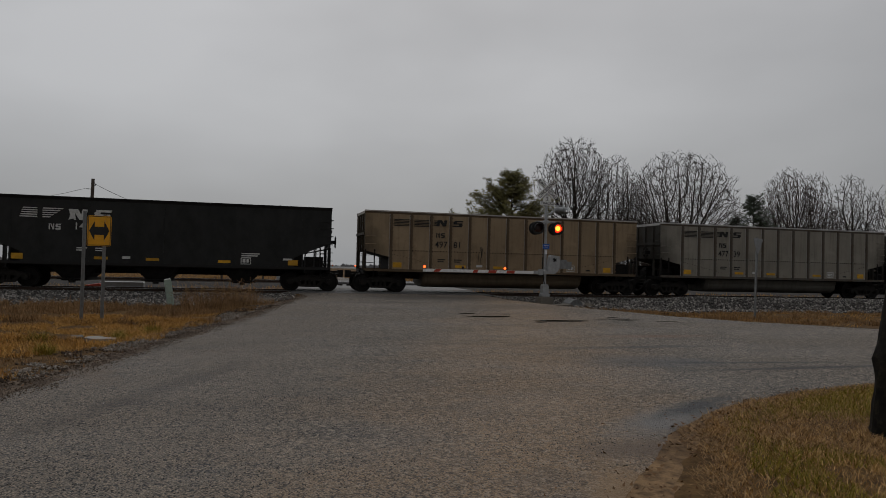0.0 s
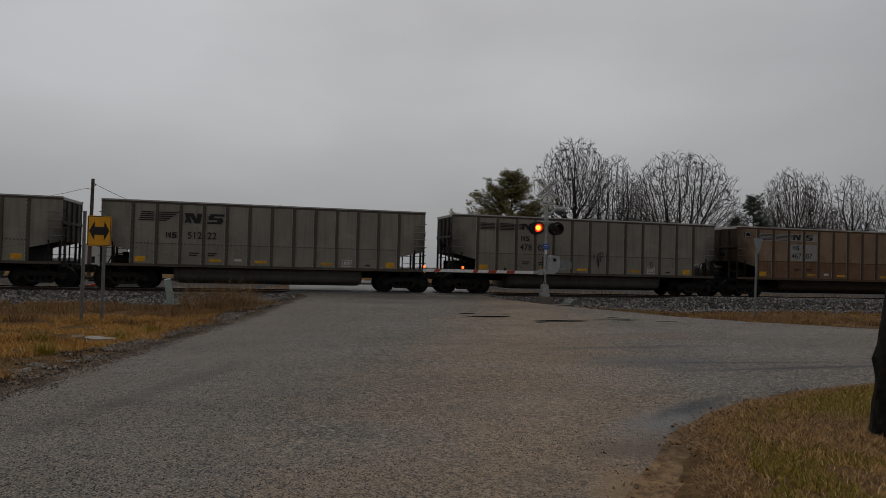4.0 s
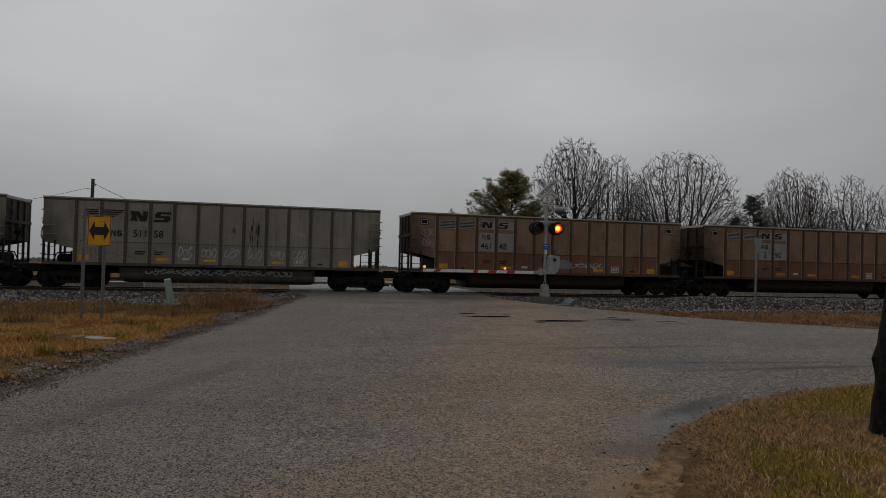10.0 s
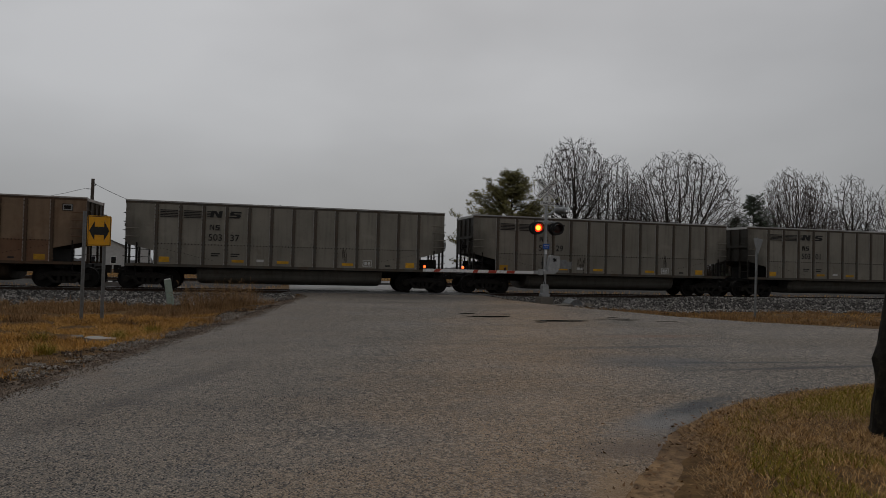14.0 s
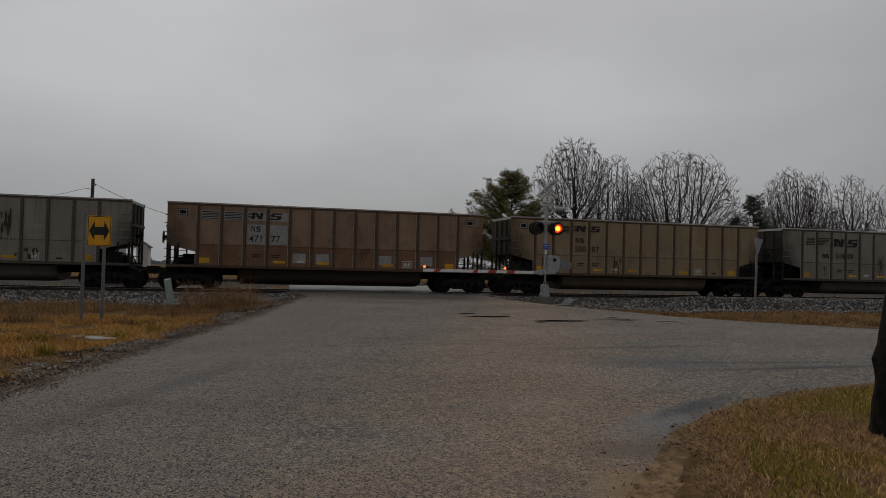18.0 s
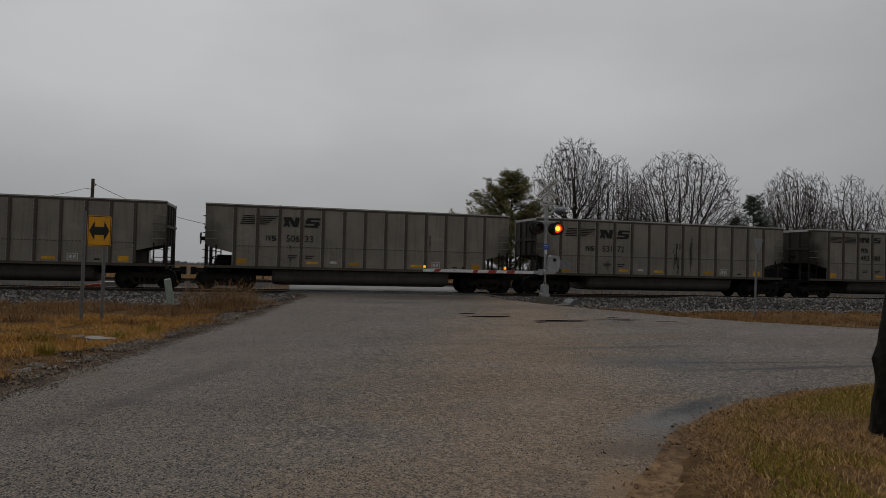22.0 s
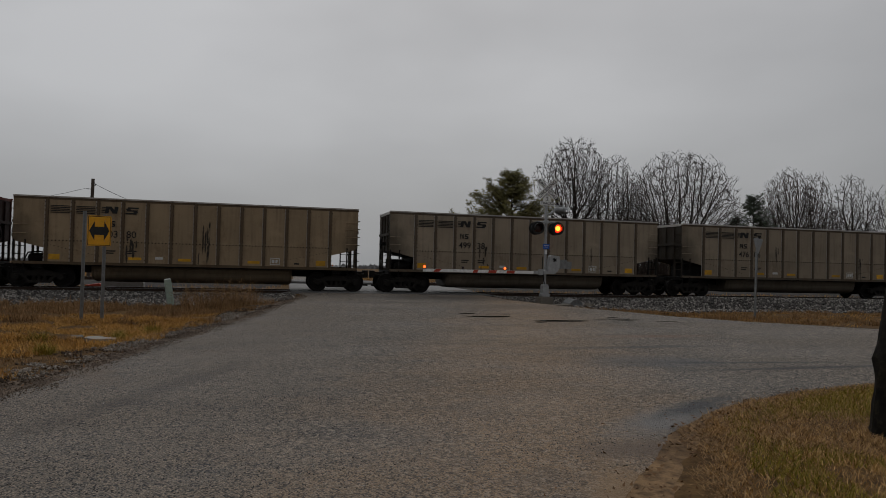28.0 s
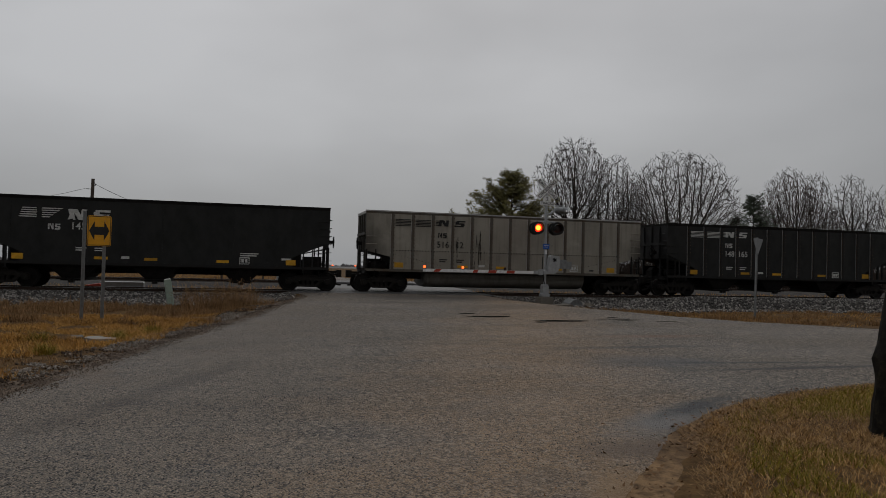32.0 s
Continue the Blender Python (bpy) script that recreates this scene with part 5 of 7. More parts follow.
def shoulder(side, y0, y1, wide, name, label, mat):
    """A ragged strip of damp gravel and mud along the asphalt's edge."""
    ys = spaced(((y0, y1, 0.2),))
    v, f, cols = [], [], 9
    for y in ys:
        x_edge = road_span(y)[side]
        out = -1 if side == 0 else 1
        w = wide * (0.75 + 0.9 * abs(noise.noise(Vector((y * 0.5, side * 7, 2)))) + 0.3 * noise.noise(Vector((y * 2.1, side * 7, 4))))
        for i in range(cols + 1):
            x = x_edge + out * (-0.12 + (w + 0.12) * i / cols)
            z = max(ground_z(x, y), road_z(y) - 0.045 - 0.25 * (i / cols) ** 2) + 0.02 - 0.07 * (i / cols) ** 2
            v.append((x, y, z + 0.012 * noise.noise(Vector((x * 3, y * 3, 1)))))
    k = cols + 1
    for j in range(len(ys) - 1):
        f += [(j * k + i, j * k + i + 1, (j + 1) * k + i + 1, (j + 1) * k + i) for i in range(cols)]
    ob = new(name, raw_mesh(name, v, f, mat, True))
    tagged(ob, label, "ground", kind="structure")


shoulder(0, -58, -4.5, 1.15, "gravel_shoulder", "damp dark gravel shoulder beside the asphalt", M["mud"])
shoulder(1, -58, -25.3, 1.0, "mud_edge", "bare tan dirt edge between asphalt and lawn", M["tan_dirt"])


def ballast_points(n, seed):
    p = scatter(n, -22, 48, -7.4, -0.2, seed, lambda x, y: off(x, y, 0.25) & (y > -6.0 - 0.9 * np.clip((x - 13) / 5, 0, 1) + 0.9 * drifts(x, y, 0.5, 3)))
    bed = np.interp(p[:, 1], (-6.4, -5.0, -3.1, -2.2, -1.6, 6.0), (-0.44, -0.36, -0.27, -0.19, -0.17, -0.17))
    heap = np.interp(p[:, 0], (17.5, 21.5), (0, 1)) * np.interp(p[:, 1], (-5.6, -4.5, -3.4, -2.2, -1.9), (0, 0.28, 0.33, 0.20, 0))
    p[:, 2] = np.maximum(bed, p[:, 2]) + heap + np.random.default_rng(seed).uniform(-0.01, 0.035, n)
    return p


stones("ballast_stones", "loose grey crushed-stone ballast beside the rails", ballast_points(50000, 11), 0.068, 12)


def verge_points(n, seed):
    """Loose gravel along the asphalt's edges."""
    rng = np.random.default_rng(seed)
    y = rng.uniform(-31, -4, n)
    lo, hi = spans(y)
    d = np.abs(rng.normal(0, 0.42, n))
    x = np.where((rng.uniform(size=n) < 0.8) | (y < -24), lo - d + 0.42 * rng.uniform(size=n), hi + 0.7 * d - 0.25)
    z = np.where(off(x, y), np.maximum(heights(x, y), road_heights(y) - 0.045) + 0.02, road_heights(y)) + 0.004
    keep = (x > -12) & (x < 24)
    return np.column_stack((x, y, z))[keep]


stones("verge_gravel", "loose gravel along the edge of the asphalt", verge_points(12000, 13), 0.014, 14, M["stone_brown"])


def rubble_points(n, seed, near, far):
    """Lumps strewn in drifts between the asphalt's edge and the verge's grass."""
    rng = np.random.default_rng(seed)
    y = rng.uniform(-26, -9, n)
    d = rng.uniform(near, far, n)
    x = spans(y)[0] - d
    keep = drifts(x, y, 1.3, seed) + 0.5 * drifts(x, y, 3.7, 2) > -0.02
    return np.column_stack((x, y, np.maximum(heights(x, y), road_heights(y) - 0.05) + 0.018))[keep]


stones("verge_rubble", "grey rubble and broken asphalt beside the verge", rubble_points(4600, 83, 0.30, 1.0), 0.028, 84, M["stone_pale"])
stones("verge_clods", "dark wet soil clods along the verge", rubble_points(3200, 85, 0.15, 1.15), 0.030, 86, M["clod"])


def loose_chips(n, seed):
    rng = np.random.default_rng(seed)
    x, y = rng.uniform(-3.5, 11, n), -30.5 + 20 * rng.uniform(size=n) ** 1.6
    lo, hi = spans(y)
    keep = (x > lo + 0.2) & (x < hi - 0.1)
    return np.column_stack((x, y, road_heights(y) + 0.004))[keep]


stones("loose_chippings", "loose stone chippings strewn over the asphalt", loose_chips(30000, 15), 0.0085, 16)
stones("crossing_gravel", "pale dusty gravel beside the crossing",
       scatter(5200, -2.2, 1.6, -6.4, -2.3, 17, lambda x, y: off(x, y, -0.1) & (x > -1.9 + 0.9 * (y + 2.3) * -0.2 + drifts(x, y, 1.2, 6)), 0.03) * np.array((1, 1, 0)) + np.array((0, 0, -0.20)), 0.028, 18, M["stone_pale"])

def verge(x, y):
    return x > -4.2 - (y + 27) * 0.62


def lawn_edge(x, y, gap=0.0):
    """Inside the lawn, past the bare dirt along the road's bend."""
    g = np.interp(y, (-31, -29, -28.2, -27.5, -26.8, -25.6), (0.95, 0.92, 0.7, 0.45, 0.30, 0.0))
    return off(x, y, 0.02) & (x > spans(y)[1] + g + gap + 0.30 * drifts(x, y, 2.2, 4) + 0.18 * drifts(x, y, 5.1, 9)) & (x < 3.5 + (y + 33.7) * 1.35) & (x < 14)


# golden and matted near the road, dull and thin towards the tracks, bare soil between
blades("roadside_grass", "golden dead grass on the verge beside the road",
       scatter(42000, -16, 2, -26, -11, 21, lambda x, y: off(x, y, 0.45 + 1.3 * np.abs(drifts(x, y, 0.8, 1))) & verge(x, y) & (((x + 3.6) / 0.8) ** 2 + ((y + 20.2) / 0.75) ** 2 > 1 + drifts(x, y, 2.0, 8)) & (drifts(x, y, 0.75, 5) + 0.6 * drifts(x, y, 2.4, 6) > 0.0)),
       0.085, 0.006, 22, M["straw"], 1.0, least=0.5)
blades("roadside_grass", "thin dull brown grass on the verge by the tracks",
       scatter(24000, -16, 2, -24, -5.4, 121, lambda x, y: off(x, y, 0.45 + 1.4 * np.abs(drifts(x, y, 0.8, 1))) & verge(x, y) & (drifts(x, y, 0.9, 25) + 0.6 * drifts(x, y, 2.7, 6) > 0.0)),
       0.09, 0.007, 122, M["straw_dull"], 1.0, least=0.4)
blades("grass_tufts", "clumps of matted golden grass on the verge",
       tufts(620, 44, 0.07, -15, 1, -25, -13, seed=51, keep=lambda x, y: off(x, y, 0.3 + 0.9 * np.abs(drifts(x, y, 0.8, 1))) & verge(x, y) & (drifts(x, y, 0.7, 15) > 0.0)),
       0.16, 0.005, 52, M["straw"], 1.0, least=0.45)
blades("grass_tufts", "clumps of dull brown grass near the tracks",
       tufts(620, 34, 0.09, -15, 1, -15, -5.6, seed=57, keep=lambda x, y: off(x, y, 0.3 + 0.9 * np.abs(drifts(x, y, 0.8, 1))) & verge(x, y) & (drifts(x, y, 0.8, 19) > 0.02)),
       0.22, 0.006, 58, M["straw_dull"], 0.95)
blades("grass_tufts", "low clumps of dead grass along the side road",
       tufts(520, 34, 0.09, 12.5, 38, -15, -7.2, seed=53, keep=lambda x, y: off(x, y, 0.25) & (drifts(x, y, 0.7, 3) > -0.05)), 0.19, 0.007, 54, M["straw_dull"], 0.95)
blades("roadside_grass", "thin strip of dead grass between ballast and side road",
       scatter(9000, 12, 40, -19, -7.6, 23, lambda x, y: off(x, y, 0.3 + 0.8 * np.abs(drifts(x, y, 0.9, 3))) & (drifts(x, y, 1.1, 2) > -0.15)), 0.10, 0.007, 24, M["straw"], 0.9)
blades("grass_tufts", "straw clumps in the lawn",
       tufts(900, 24, 0.035, 2.4, 13, -31, -24.6, seed=55, keep=lambda x, y: lawn_edge(x, y, -0.1) & ((drifts(x, y, 0.8, 7) < 0.05) | (x < spans(y)[1] + 0.9))), 0.095, 0.0046, 56, M["lawn"], 1.0, least=0.4)
blades("lawn_grass", "worn winter lawn of dry straw",
       scatter(40000, 2.3, 14, -31.5, -24.4, 25, lambda x, y: lawn_edge(x, y, -0.12)), 0.068, 0.0040, 26, M["lawn"], 1.0, least=0.45)
blades("lawn_grass", "green grass in the worn winter lawn",
       scatter(60000, 2.3, 14, -31.5, -24.4, 35, lambda x, y: lawn_edge(x, y, 0.22) & (((x - 5.7) / 0.8) ** 2 + ((y + 27.9) / 0.7) ** 2 > 1 + drifts(x, y, 2.0, 8)) & (drifts(x, y, 0.75, 7) + 0.5 * drifts(x, y, 2.5, 3) > -0.14)), 0.075, 0.0042, 36, M["lawn_green"], 1.0, least=0.3)

blades("straw_thatch", "flattened dead straw along the lawn's edge",
       scatter(9000, 2.3, 12, -31.5, -24.6, 45, lambda x, y: off(x, y, 0.05) & lawn_edge(x, y, -0.3) & ((x < spans(y)[1] + 1.0) | (((x - 5.7) / 1.0) ** 2 + ((y + 27.9) / 0.9) ** 2 < 1)), 0.03), 0.10, 0.0035, 46, M["straw_flat"], 1.0, least=0.97)
blades("lawn_grass", "winter lawn going on beside and behind the road",
       scatter(46000, 0.5, 17, -46, -25, 61, lambda x, y: off(x, y, 0.4) & (x > 3.5 + (y + 33.7) * 1.35) & (y < -25.4) & (drifts(x, y, 0.6, 3) > -0.4)), 0.12, 0.018, 62, M["lawn"], 1.0)
blades("roadside_grass", "dead grass of the verge going on beside the road",
       scatter(30000, -24, -3, -46, -6, 63, lambda x, y: off(x, y, 0.6 + drifts(x, y, 0.8, 1)) & ~verge(x, y) & (drifts(x, y, 0.6, 9) > -0.15)), 0.12, 0.015, 64, M["straw_dull"], 1.0)


def leaf_litter(n, seed):
    """Curled dead leaves along the lawn's edge and among the verge grass."""
    rng = np.random.default_rng(seed)
    y = rng.uniform(-30.5, -25.0, n)
    x = spans(y)[1] + rng.normal(0.35, 0.45, n)
    far = rng.uniform(size=n) < 0.4
    y[far] = rng.uniform(-25, -6, far.sum())
    x[far] = spans(y[far])[0] - np.abs(rng.normal(0.5, 0.7, far.sum()))
    c = np.column_stack((x, y, np.maximum(heights(x, y), road_heights(y) - 0.04) + 0.035))
    a, r = rng.uniform(0, 2 * np.pi, n), rng.uniform(0.012, 0.032, n)
    u = np.column_stack((np.cos(a), np.sin(a), rng.normal(0, 0.35, n))) * r[:, None]
    w = np.column_stack((-np.sin(a), np.cos(a), rng.normal(0, 0.35, n))) * r[:, None] * 0.6
    up = np.column_stack((0 * r, 0 * r, 0.5 * r))
    v = np.stack((c - u + up, c - w, c + u + up, c + w), 1)
    f = np.array([(0, 1, 3), (1, 2, 3)])
    f = (f[None] + 4 * np.arange(n)[:, None, None]).reshape(-1, 3)
    tagged(new("leaf_litter", raw_mesh("leaf_litter", v.reshape(-1, 3), f, M["leaf"])), "scattered dead brown leaves along the grass edge", "leaves", kind="stuff")


leaf_litter(1000, 41)
for gx, gy, gs, gn in ((-3.0, -18.45, 0.13, 71), (-3.75, -20.75, 0.14, 72), (-2.55, -17.3, 0.10, 73), (-4.3, -19.2, 0.12, 74)):
    blades("grass_clump", "arching clump of greenish-gold grass at the verge's edge",
           tufts(7, 42, 0.05, gx - gs, gx + gs, gy - gs, gy + gs, seed=gn), 0.24, 0.0055, gn + 4, M["lawn_green"], 1.0, least=0.5)


def weed_clump(label, pts, height, seed):
    """Arching dry stalks with hanging seed heads and narrow leaves."""
    rng, v, f = random.Random(seed), [], []

    def strip(p, d, length, width, droop, steps):
        side = Vector((rng.gauss(0, 1), rng.gauss(0, 1), 0)).normalized()
        row = []
        for k in range(steps + 1):
            w = side * width * (1 - 0.8 * k / steps)
            row.append(len(v))
            v.extend((tuple(p - w), tuple(p + w)))
            if k < steps:
                p = p + d * (length / steps)
                d = (d + Vector((d.x * 0.25, d.y * 0.25, -droop * (k + 1) / steps)) + Vector((rng.gauss(0, 0.05), rng.gauss(0, 0.05), 0))).normalized()
        for a, b in zip(row, row[1:]):
            f.extend(((a, a + 1, b + 1), (a, b + 1, b)))
        return p, d

    for x, y, z in pts:
        h = height * rng.uniform(0.4, 1.15)
        a, l = rng.uniform(0, 6.283), rng.uniform(0.02, 0.45)
        d = Vector((math.cos(a) * l, math.sin(a) * l, 1)).normalized()
        tip, td = strip(Vector((x, y, z)), d, h, 0.006, 0.35, 5)
        if rng.random() < 0.55:
            for k in range(9):
                strip(tip - td * 0.018 * k, (td + Vector((rng.gauss(0, 0.5), rng.gauss(0, 0.5), rng.gauss(-0.2, 0.4)))).normalized(), rng.uniform(0.03, 0.07), 0.007, 0.5, 2)
        for k in range(rng.choice((1, 2, 3))):
            q = Vector((x, y, z)) + d * h * rng.uniform(0.1, 0.6)
            a = rng.uniform(0, 6.283)
            strip(q, Vector((math.cos(a), math.sin(a), rng.uniform(0.4, 1.3))).normalized(), rng.uniform(0.15, 0.4) * height, 0.006, 0.8, 4)
    tagged(new("tall_weeds", raw_mesh("tall_weeds", v, f, M["straw_dull"])), label, "weeds", kind="stuff")


weed_clump("clump of tall dry weeds with seed heads beside the crossing",
           tufts(80, 11, 0.12, -4.2, 0.2, -10.6, -6.7, seed=27, keep=lambda x, y: (((x + 1.75) / 1.35) ** 2 + ((y + 8.5) / 1.2) ** 2 < 1) & off(x, y, 0.5)), 0.98, 28)
weed_clump("sparse dry weed stalks on the verge",
           scatter(420, -15, 0, -13, -5.6, 29, lambda x, y: off(x, y, 0.9) & verge(x, y) & (drifts(x, y, 0.6, 8) > 0.05)), 0.42, 30)
blades("far_grass", "pale dead grass beyond the tracks",
       scatter(26000, -40, 46, 8.5, 60, 31, lambda x, y: off(x, y, 0.5) & ((y < 12.4) | (y > 17.2))), 0.20, 0.014, 32, M["straw"], 0.9)


def far_apron():
    """Pale concrete between the two tracks, wet."""
    ys = spaced(((2.4, 12.5, 0.6),))
    v, f, cols = [], [], 24
    for y in ys:
        lo, hi = road_span(y)
        v += [(lo - 0.6 + (hi - lo + 1.6) * i / cols, y, road_z(y) + 0.016) for i in range(cols + 1)]
    k = cols + 1
    for j in range(len(ys) - 1):
        f += [(j * k + i, j * k + i + 1, (j + 1) * k + i + 1, (j + 1) * k + i) for i in range(cols)]
    tagged(new("road_apron", raw_mesh("road_apron", v, f, M["pale_concrete"], True)), "pale wet concrete road between the tracks", "road", kind="structure")


far_apron()

# ---- crossing signals ----
FLASH, FIRST = 1.209, 0.94     # the lamps' full beat, and when the right lamp first comes on
TURN = -8                      # the heads are aimed down the road
LAMPS = []                     # turning lamp, its pose, lit while the right (True) or left lamp burns


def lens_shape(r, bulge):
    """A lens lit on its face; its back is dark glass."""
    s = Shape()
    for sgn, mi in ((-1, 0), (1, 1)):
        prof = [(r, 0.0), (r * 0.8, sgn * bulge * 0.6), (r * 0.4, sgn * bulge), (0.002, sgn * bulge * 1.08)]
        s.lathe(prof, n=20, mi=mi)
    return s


def lamp_head(signal, x, z, face, right, lit):
    """A flasher: round black backing, hood, housing and the turning lamp. face: -1 towards -y."""
    y = face * 0.30
    head = part("flasher", Shape().lathe([(0.19, 0.0), (0.295, 0.0), (0.305, 0.012), (0.295, 0.024), (0.19, 0.024)], n=28), M["black"], signal, "round black flasher with hood", at=pose(x, 0, z, 0, 0, TURN + (0 if face < 0 else 180)) @ pose(0, -0.30, 0))
    hood, n = Shape(), 16
    for i in range(n):
        a, b = math.radians(-35 + 250 * i / n), math.radians(-35 + 250 * (i + 1) / n)
        def rim(t, d, r):
            return (r * math.cos(t), d, r * math.sin(t))
        la, lb = -0.30 + 0.14 * (1 - math.sin(a)) * 0.5, -0.30 + 0.14 * (1 - math.sin(b)) * 0.5
        hood.add([rim(a, 0, 0.205), rim(b, 0, 0.205), rim(b, lb, 0.20), rim(a, la, 0.20), rim(a, 0, 0.198), rim(b, 0, 0.198), rim(b, lb, 0.193), rim(a, la, 0.193)],
                 [(0, 1, 2, 3), (7, 6, 5, 4), (3, 2, 6, 7)])
    part("hood", hood, M["black"], head)
    part("housing", Shape().lathe([(0.20, 0.02), (0.22, 0.03), (0.21, 0.14), (0.12, 0.19), (0.002, 0.20)], n=20), M["black"], head)
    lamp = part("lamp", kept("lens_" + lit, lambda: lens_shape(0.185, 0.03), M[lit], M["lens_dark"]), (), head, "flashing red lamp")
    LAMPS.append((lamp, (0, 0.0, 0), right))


def letters_on(parent, text, size, at, mat):
    me = lettering([text], size, 0.016)[text]
    me.materials.clear()
    me.materials.append(mat)
    return part("lettering", me, (), parent, at=at)


def crossing_signal(m, label, front_lit, back_lit, mirrored, buck=-8, tall=5.12):
    """A railroad crossing signal with its lowered gate; the gate reaches to -x."""
    sig = thing("crossing_signal", label, "crossing signal", m, group="signals at the crossing")
    part("footing", Shape().box(-0.30, 0.30, -0.30, 0.30, -0.45, 0.03, c=0.03), M["concrete"], sig, "weathered concrete footing")
    part("junction_base", Shape().prism([(-0.20, 0.06), (0.20, 0.06), (0.20, 0.16), (0.14, 0.22), (0.14, 0.52), (0.09, 0.62), (-0.09, 0.62), (-0.14, 0.52), (-0.14, 0.22), (-0.20, 0.16)], "y", -0.17, 0.17), M["alu"], sig, "cast grey base box")
    part("mast", Shape().tube((0, 0, 0.5), (0, 0, tall), 0.066, n=16).tube((0, 0, tall), (0, 0, tall + 0.05), 0.075, 0.03, n=16), M["alu"], sig, "aluminium mast", smooth=False)
    # crossbuck
    for i, tilt in enumerate((45, -45)):
        c, s = math.cos(math.radians(tilt)), math.sin(math.radians(tilt))
        blade = part("crossbuck_blade", Shape().box(-0.61, 0.61, -0.012, 0.012, -0.115, 0.115, c=0.012), M["white"], sig, "white crossbuck blade", at=pose(0, 0, 5.05, 0, 0, buck) @ pose(0, -0.085 - 0.03 * i, 0, 0, tilt, 0))
        if i == 0:
            letters_on(blade, "RAIL", 0.23, pose(-0.36, -0.014, 0, 90, 0, 0), M["black"])
            letters_on(blade, "ROAD", 0.23, pose(0.36, -0.014, 0, 90, 0, 0), M["black"])
        else:
            letters_on(blade, "CROSSING", 0.235, pose(0, -0.014, 0, 90, 0, 0), M["black"])
    count = part("track_count_sign", Shape().prism([(-0.34, 4.29), (0.34, 4.29), (0.34, 4.47), (0.20, 4.47), (0.20, 4.62), (0.09, 4.72), (-0.09, 4.72), (-0.20, 4.62), (-0.20, 4.47), (-0.34, 4.47)], "y", -0.10, -0.08), M["white"], sig, "white inverted-T track count sign")
    letters_on(count, "2", 0.24, pose(0, -0.102, 4.585, 90, 0, 0), M["black"])
    letters_on(count, "TRACKS", 0.175, pose(0, -0.102, 4.385, 90, 0, 0), M["black"])
    # lamps on their arm
    part("lamp_arm", Shape().tube((-0.50, 0, 3.52), (0.55, 0, 3.52), 0.035, n=10).box(-0.10, 0.10, -0.10, 0.10, 3.44, 3.60), M["alu"], sig, "tubular lamp arm")
    for x, right in ((-0.46, False), (0.51, True)):
        part("lamp_bracket", Shape().tube((x, 0, 3.22), (x, 0, 3.52), 0.03, n=8).tube((x, -0.14, 3.22), (x, 0.14, 3.22), 0.04, n=8), M["alu"], sig)
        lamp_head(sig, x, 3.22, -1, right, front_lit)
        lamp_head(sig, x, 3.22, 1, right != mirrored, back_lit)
    # the upper pair for the side road, seen from the side
    part("upper_bracket", Shape().path([(0.0, 0, 3.86), (0.18, -0.02, 3.90), (0.34, -0.02, 4.02), (0.52, -0.02, 4.05)], 0.045, 8), M["alu"], sig, "bent bracket pipe")
    part("upper_brace", Shape().path([(0.05, 0, 4.22), (0.52, 0, 4.05)], 0.018, 6).path([(0.05, 0, 4.3), (0.95, 0, 4.3)], 0.02, 6).path([(0.52, 0, 4.05), (0.52, 0, 4.32)], 0.03, 6), M["alu"], sig)
    for x, ang in ((0.66, 75), (0.92, 75)):
        h = part("side_flasher", Shape().lathe([(0.002, 0.0), (0.21, 0.0), (0.21, 0.024), (0.16, 0.03), (0.14, 0.15), (0.002, 0.17)], n=22), M["galv"], sig, "dull grey side flasher", at=pose(x - 0.08, -0.05, 4.08, 0, 0, ang))
        part("hood", Shape().lathe([(0.15, -0.20), (0.16, 0.0)], n=18), M["galv"], h)
    part("indicator", Shape().lathe([(0.026, 0.0), (0.018, -0.016), (0.002, -0.022)], (0.86, -0.40, 4.05), n=10), M["white_lit"], sig, "small white side light")
    # small plates
    blue = part("notice_plate", Shape().box(-0.16, 0.16, -0.09, -0.08, 2.26, 2.50), M["blue"], sig, "small blue notice plate")
    part("print_line", Shape().box(-0.12, 0.12, -0.093, -0.09, 2.40, 2.43).box(-0.12, 0.10, -0.093, -0.09, 2.34, 2.36), M["mark_white"], blue)
    part("notice_card", Shape().box(-0.055, 0.055, -0.08, -0.07, 2.02, 2.20), M["white"], sig)
    # gate mechanism
    mech = part("gate_mechanism", Shape().prism([(0.02, 1.16), (0.02, 1.42), (0.10, 1.92), (0.16, 1.98), (0.55, 1.94), (0.58, 1.88), (0.58, 1.40), (0.50, 1.24), (0.36, 1.12), (-0.20, 1.10), (-0.20, 1.24), (-0.06, 1.30)], "y", -0.36, -0.08), M["alu"], sig, "pale grey gate mechanism box")
    em = Shape()
    for i in range(8):
        a = math.pi / 4 * i
        em.add([(0.33 + 0.03 * math.cos(a - 1.2), -0.365, 1.76 + 0.03 * math.sin(a - 1.2)), (0.33 + 0.11 * math.cos(a - 0.18), -0.365, 1.76 + 0.11 * math.sin(a - 0.18)),
                (0.33 + 0.11 * math.cos(a + 0.18), -0.365, 1.76 + 0.11 * math.sin(a + 0.18)), (0.33 + 0.03 * math.cos(a + 1.2), -0.365, 1.76 + 0.03 * math.sin(a + 1.2))], [(0, 1, 2, 3)])
    part("vent", em, M["black"], mech, "black rosette on the box")
    part("counterweight", Shape().box(0.6, 1.18, -0.34, -0.26, 1.36, 1.70).box(0.62, 0.98, -0.26, -0.18, 1.44, 1.78), M["galv"], sig, "dull steel counterweight plates")
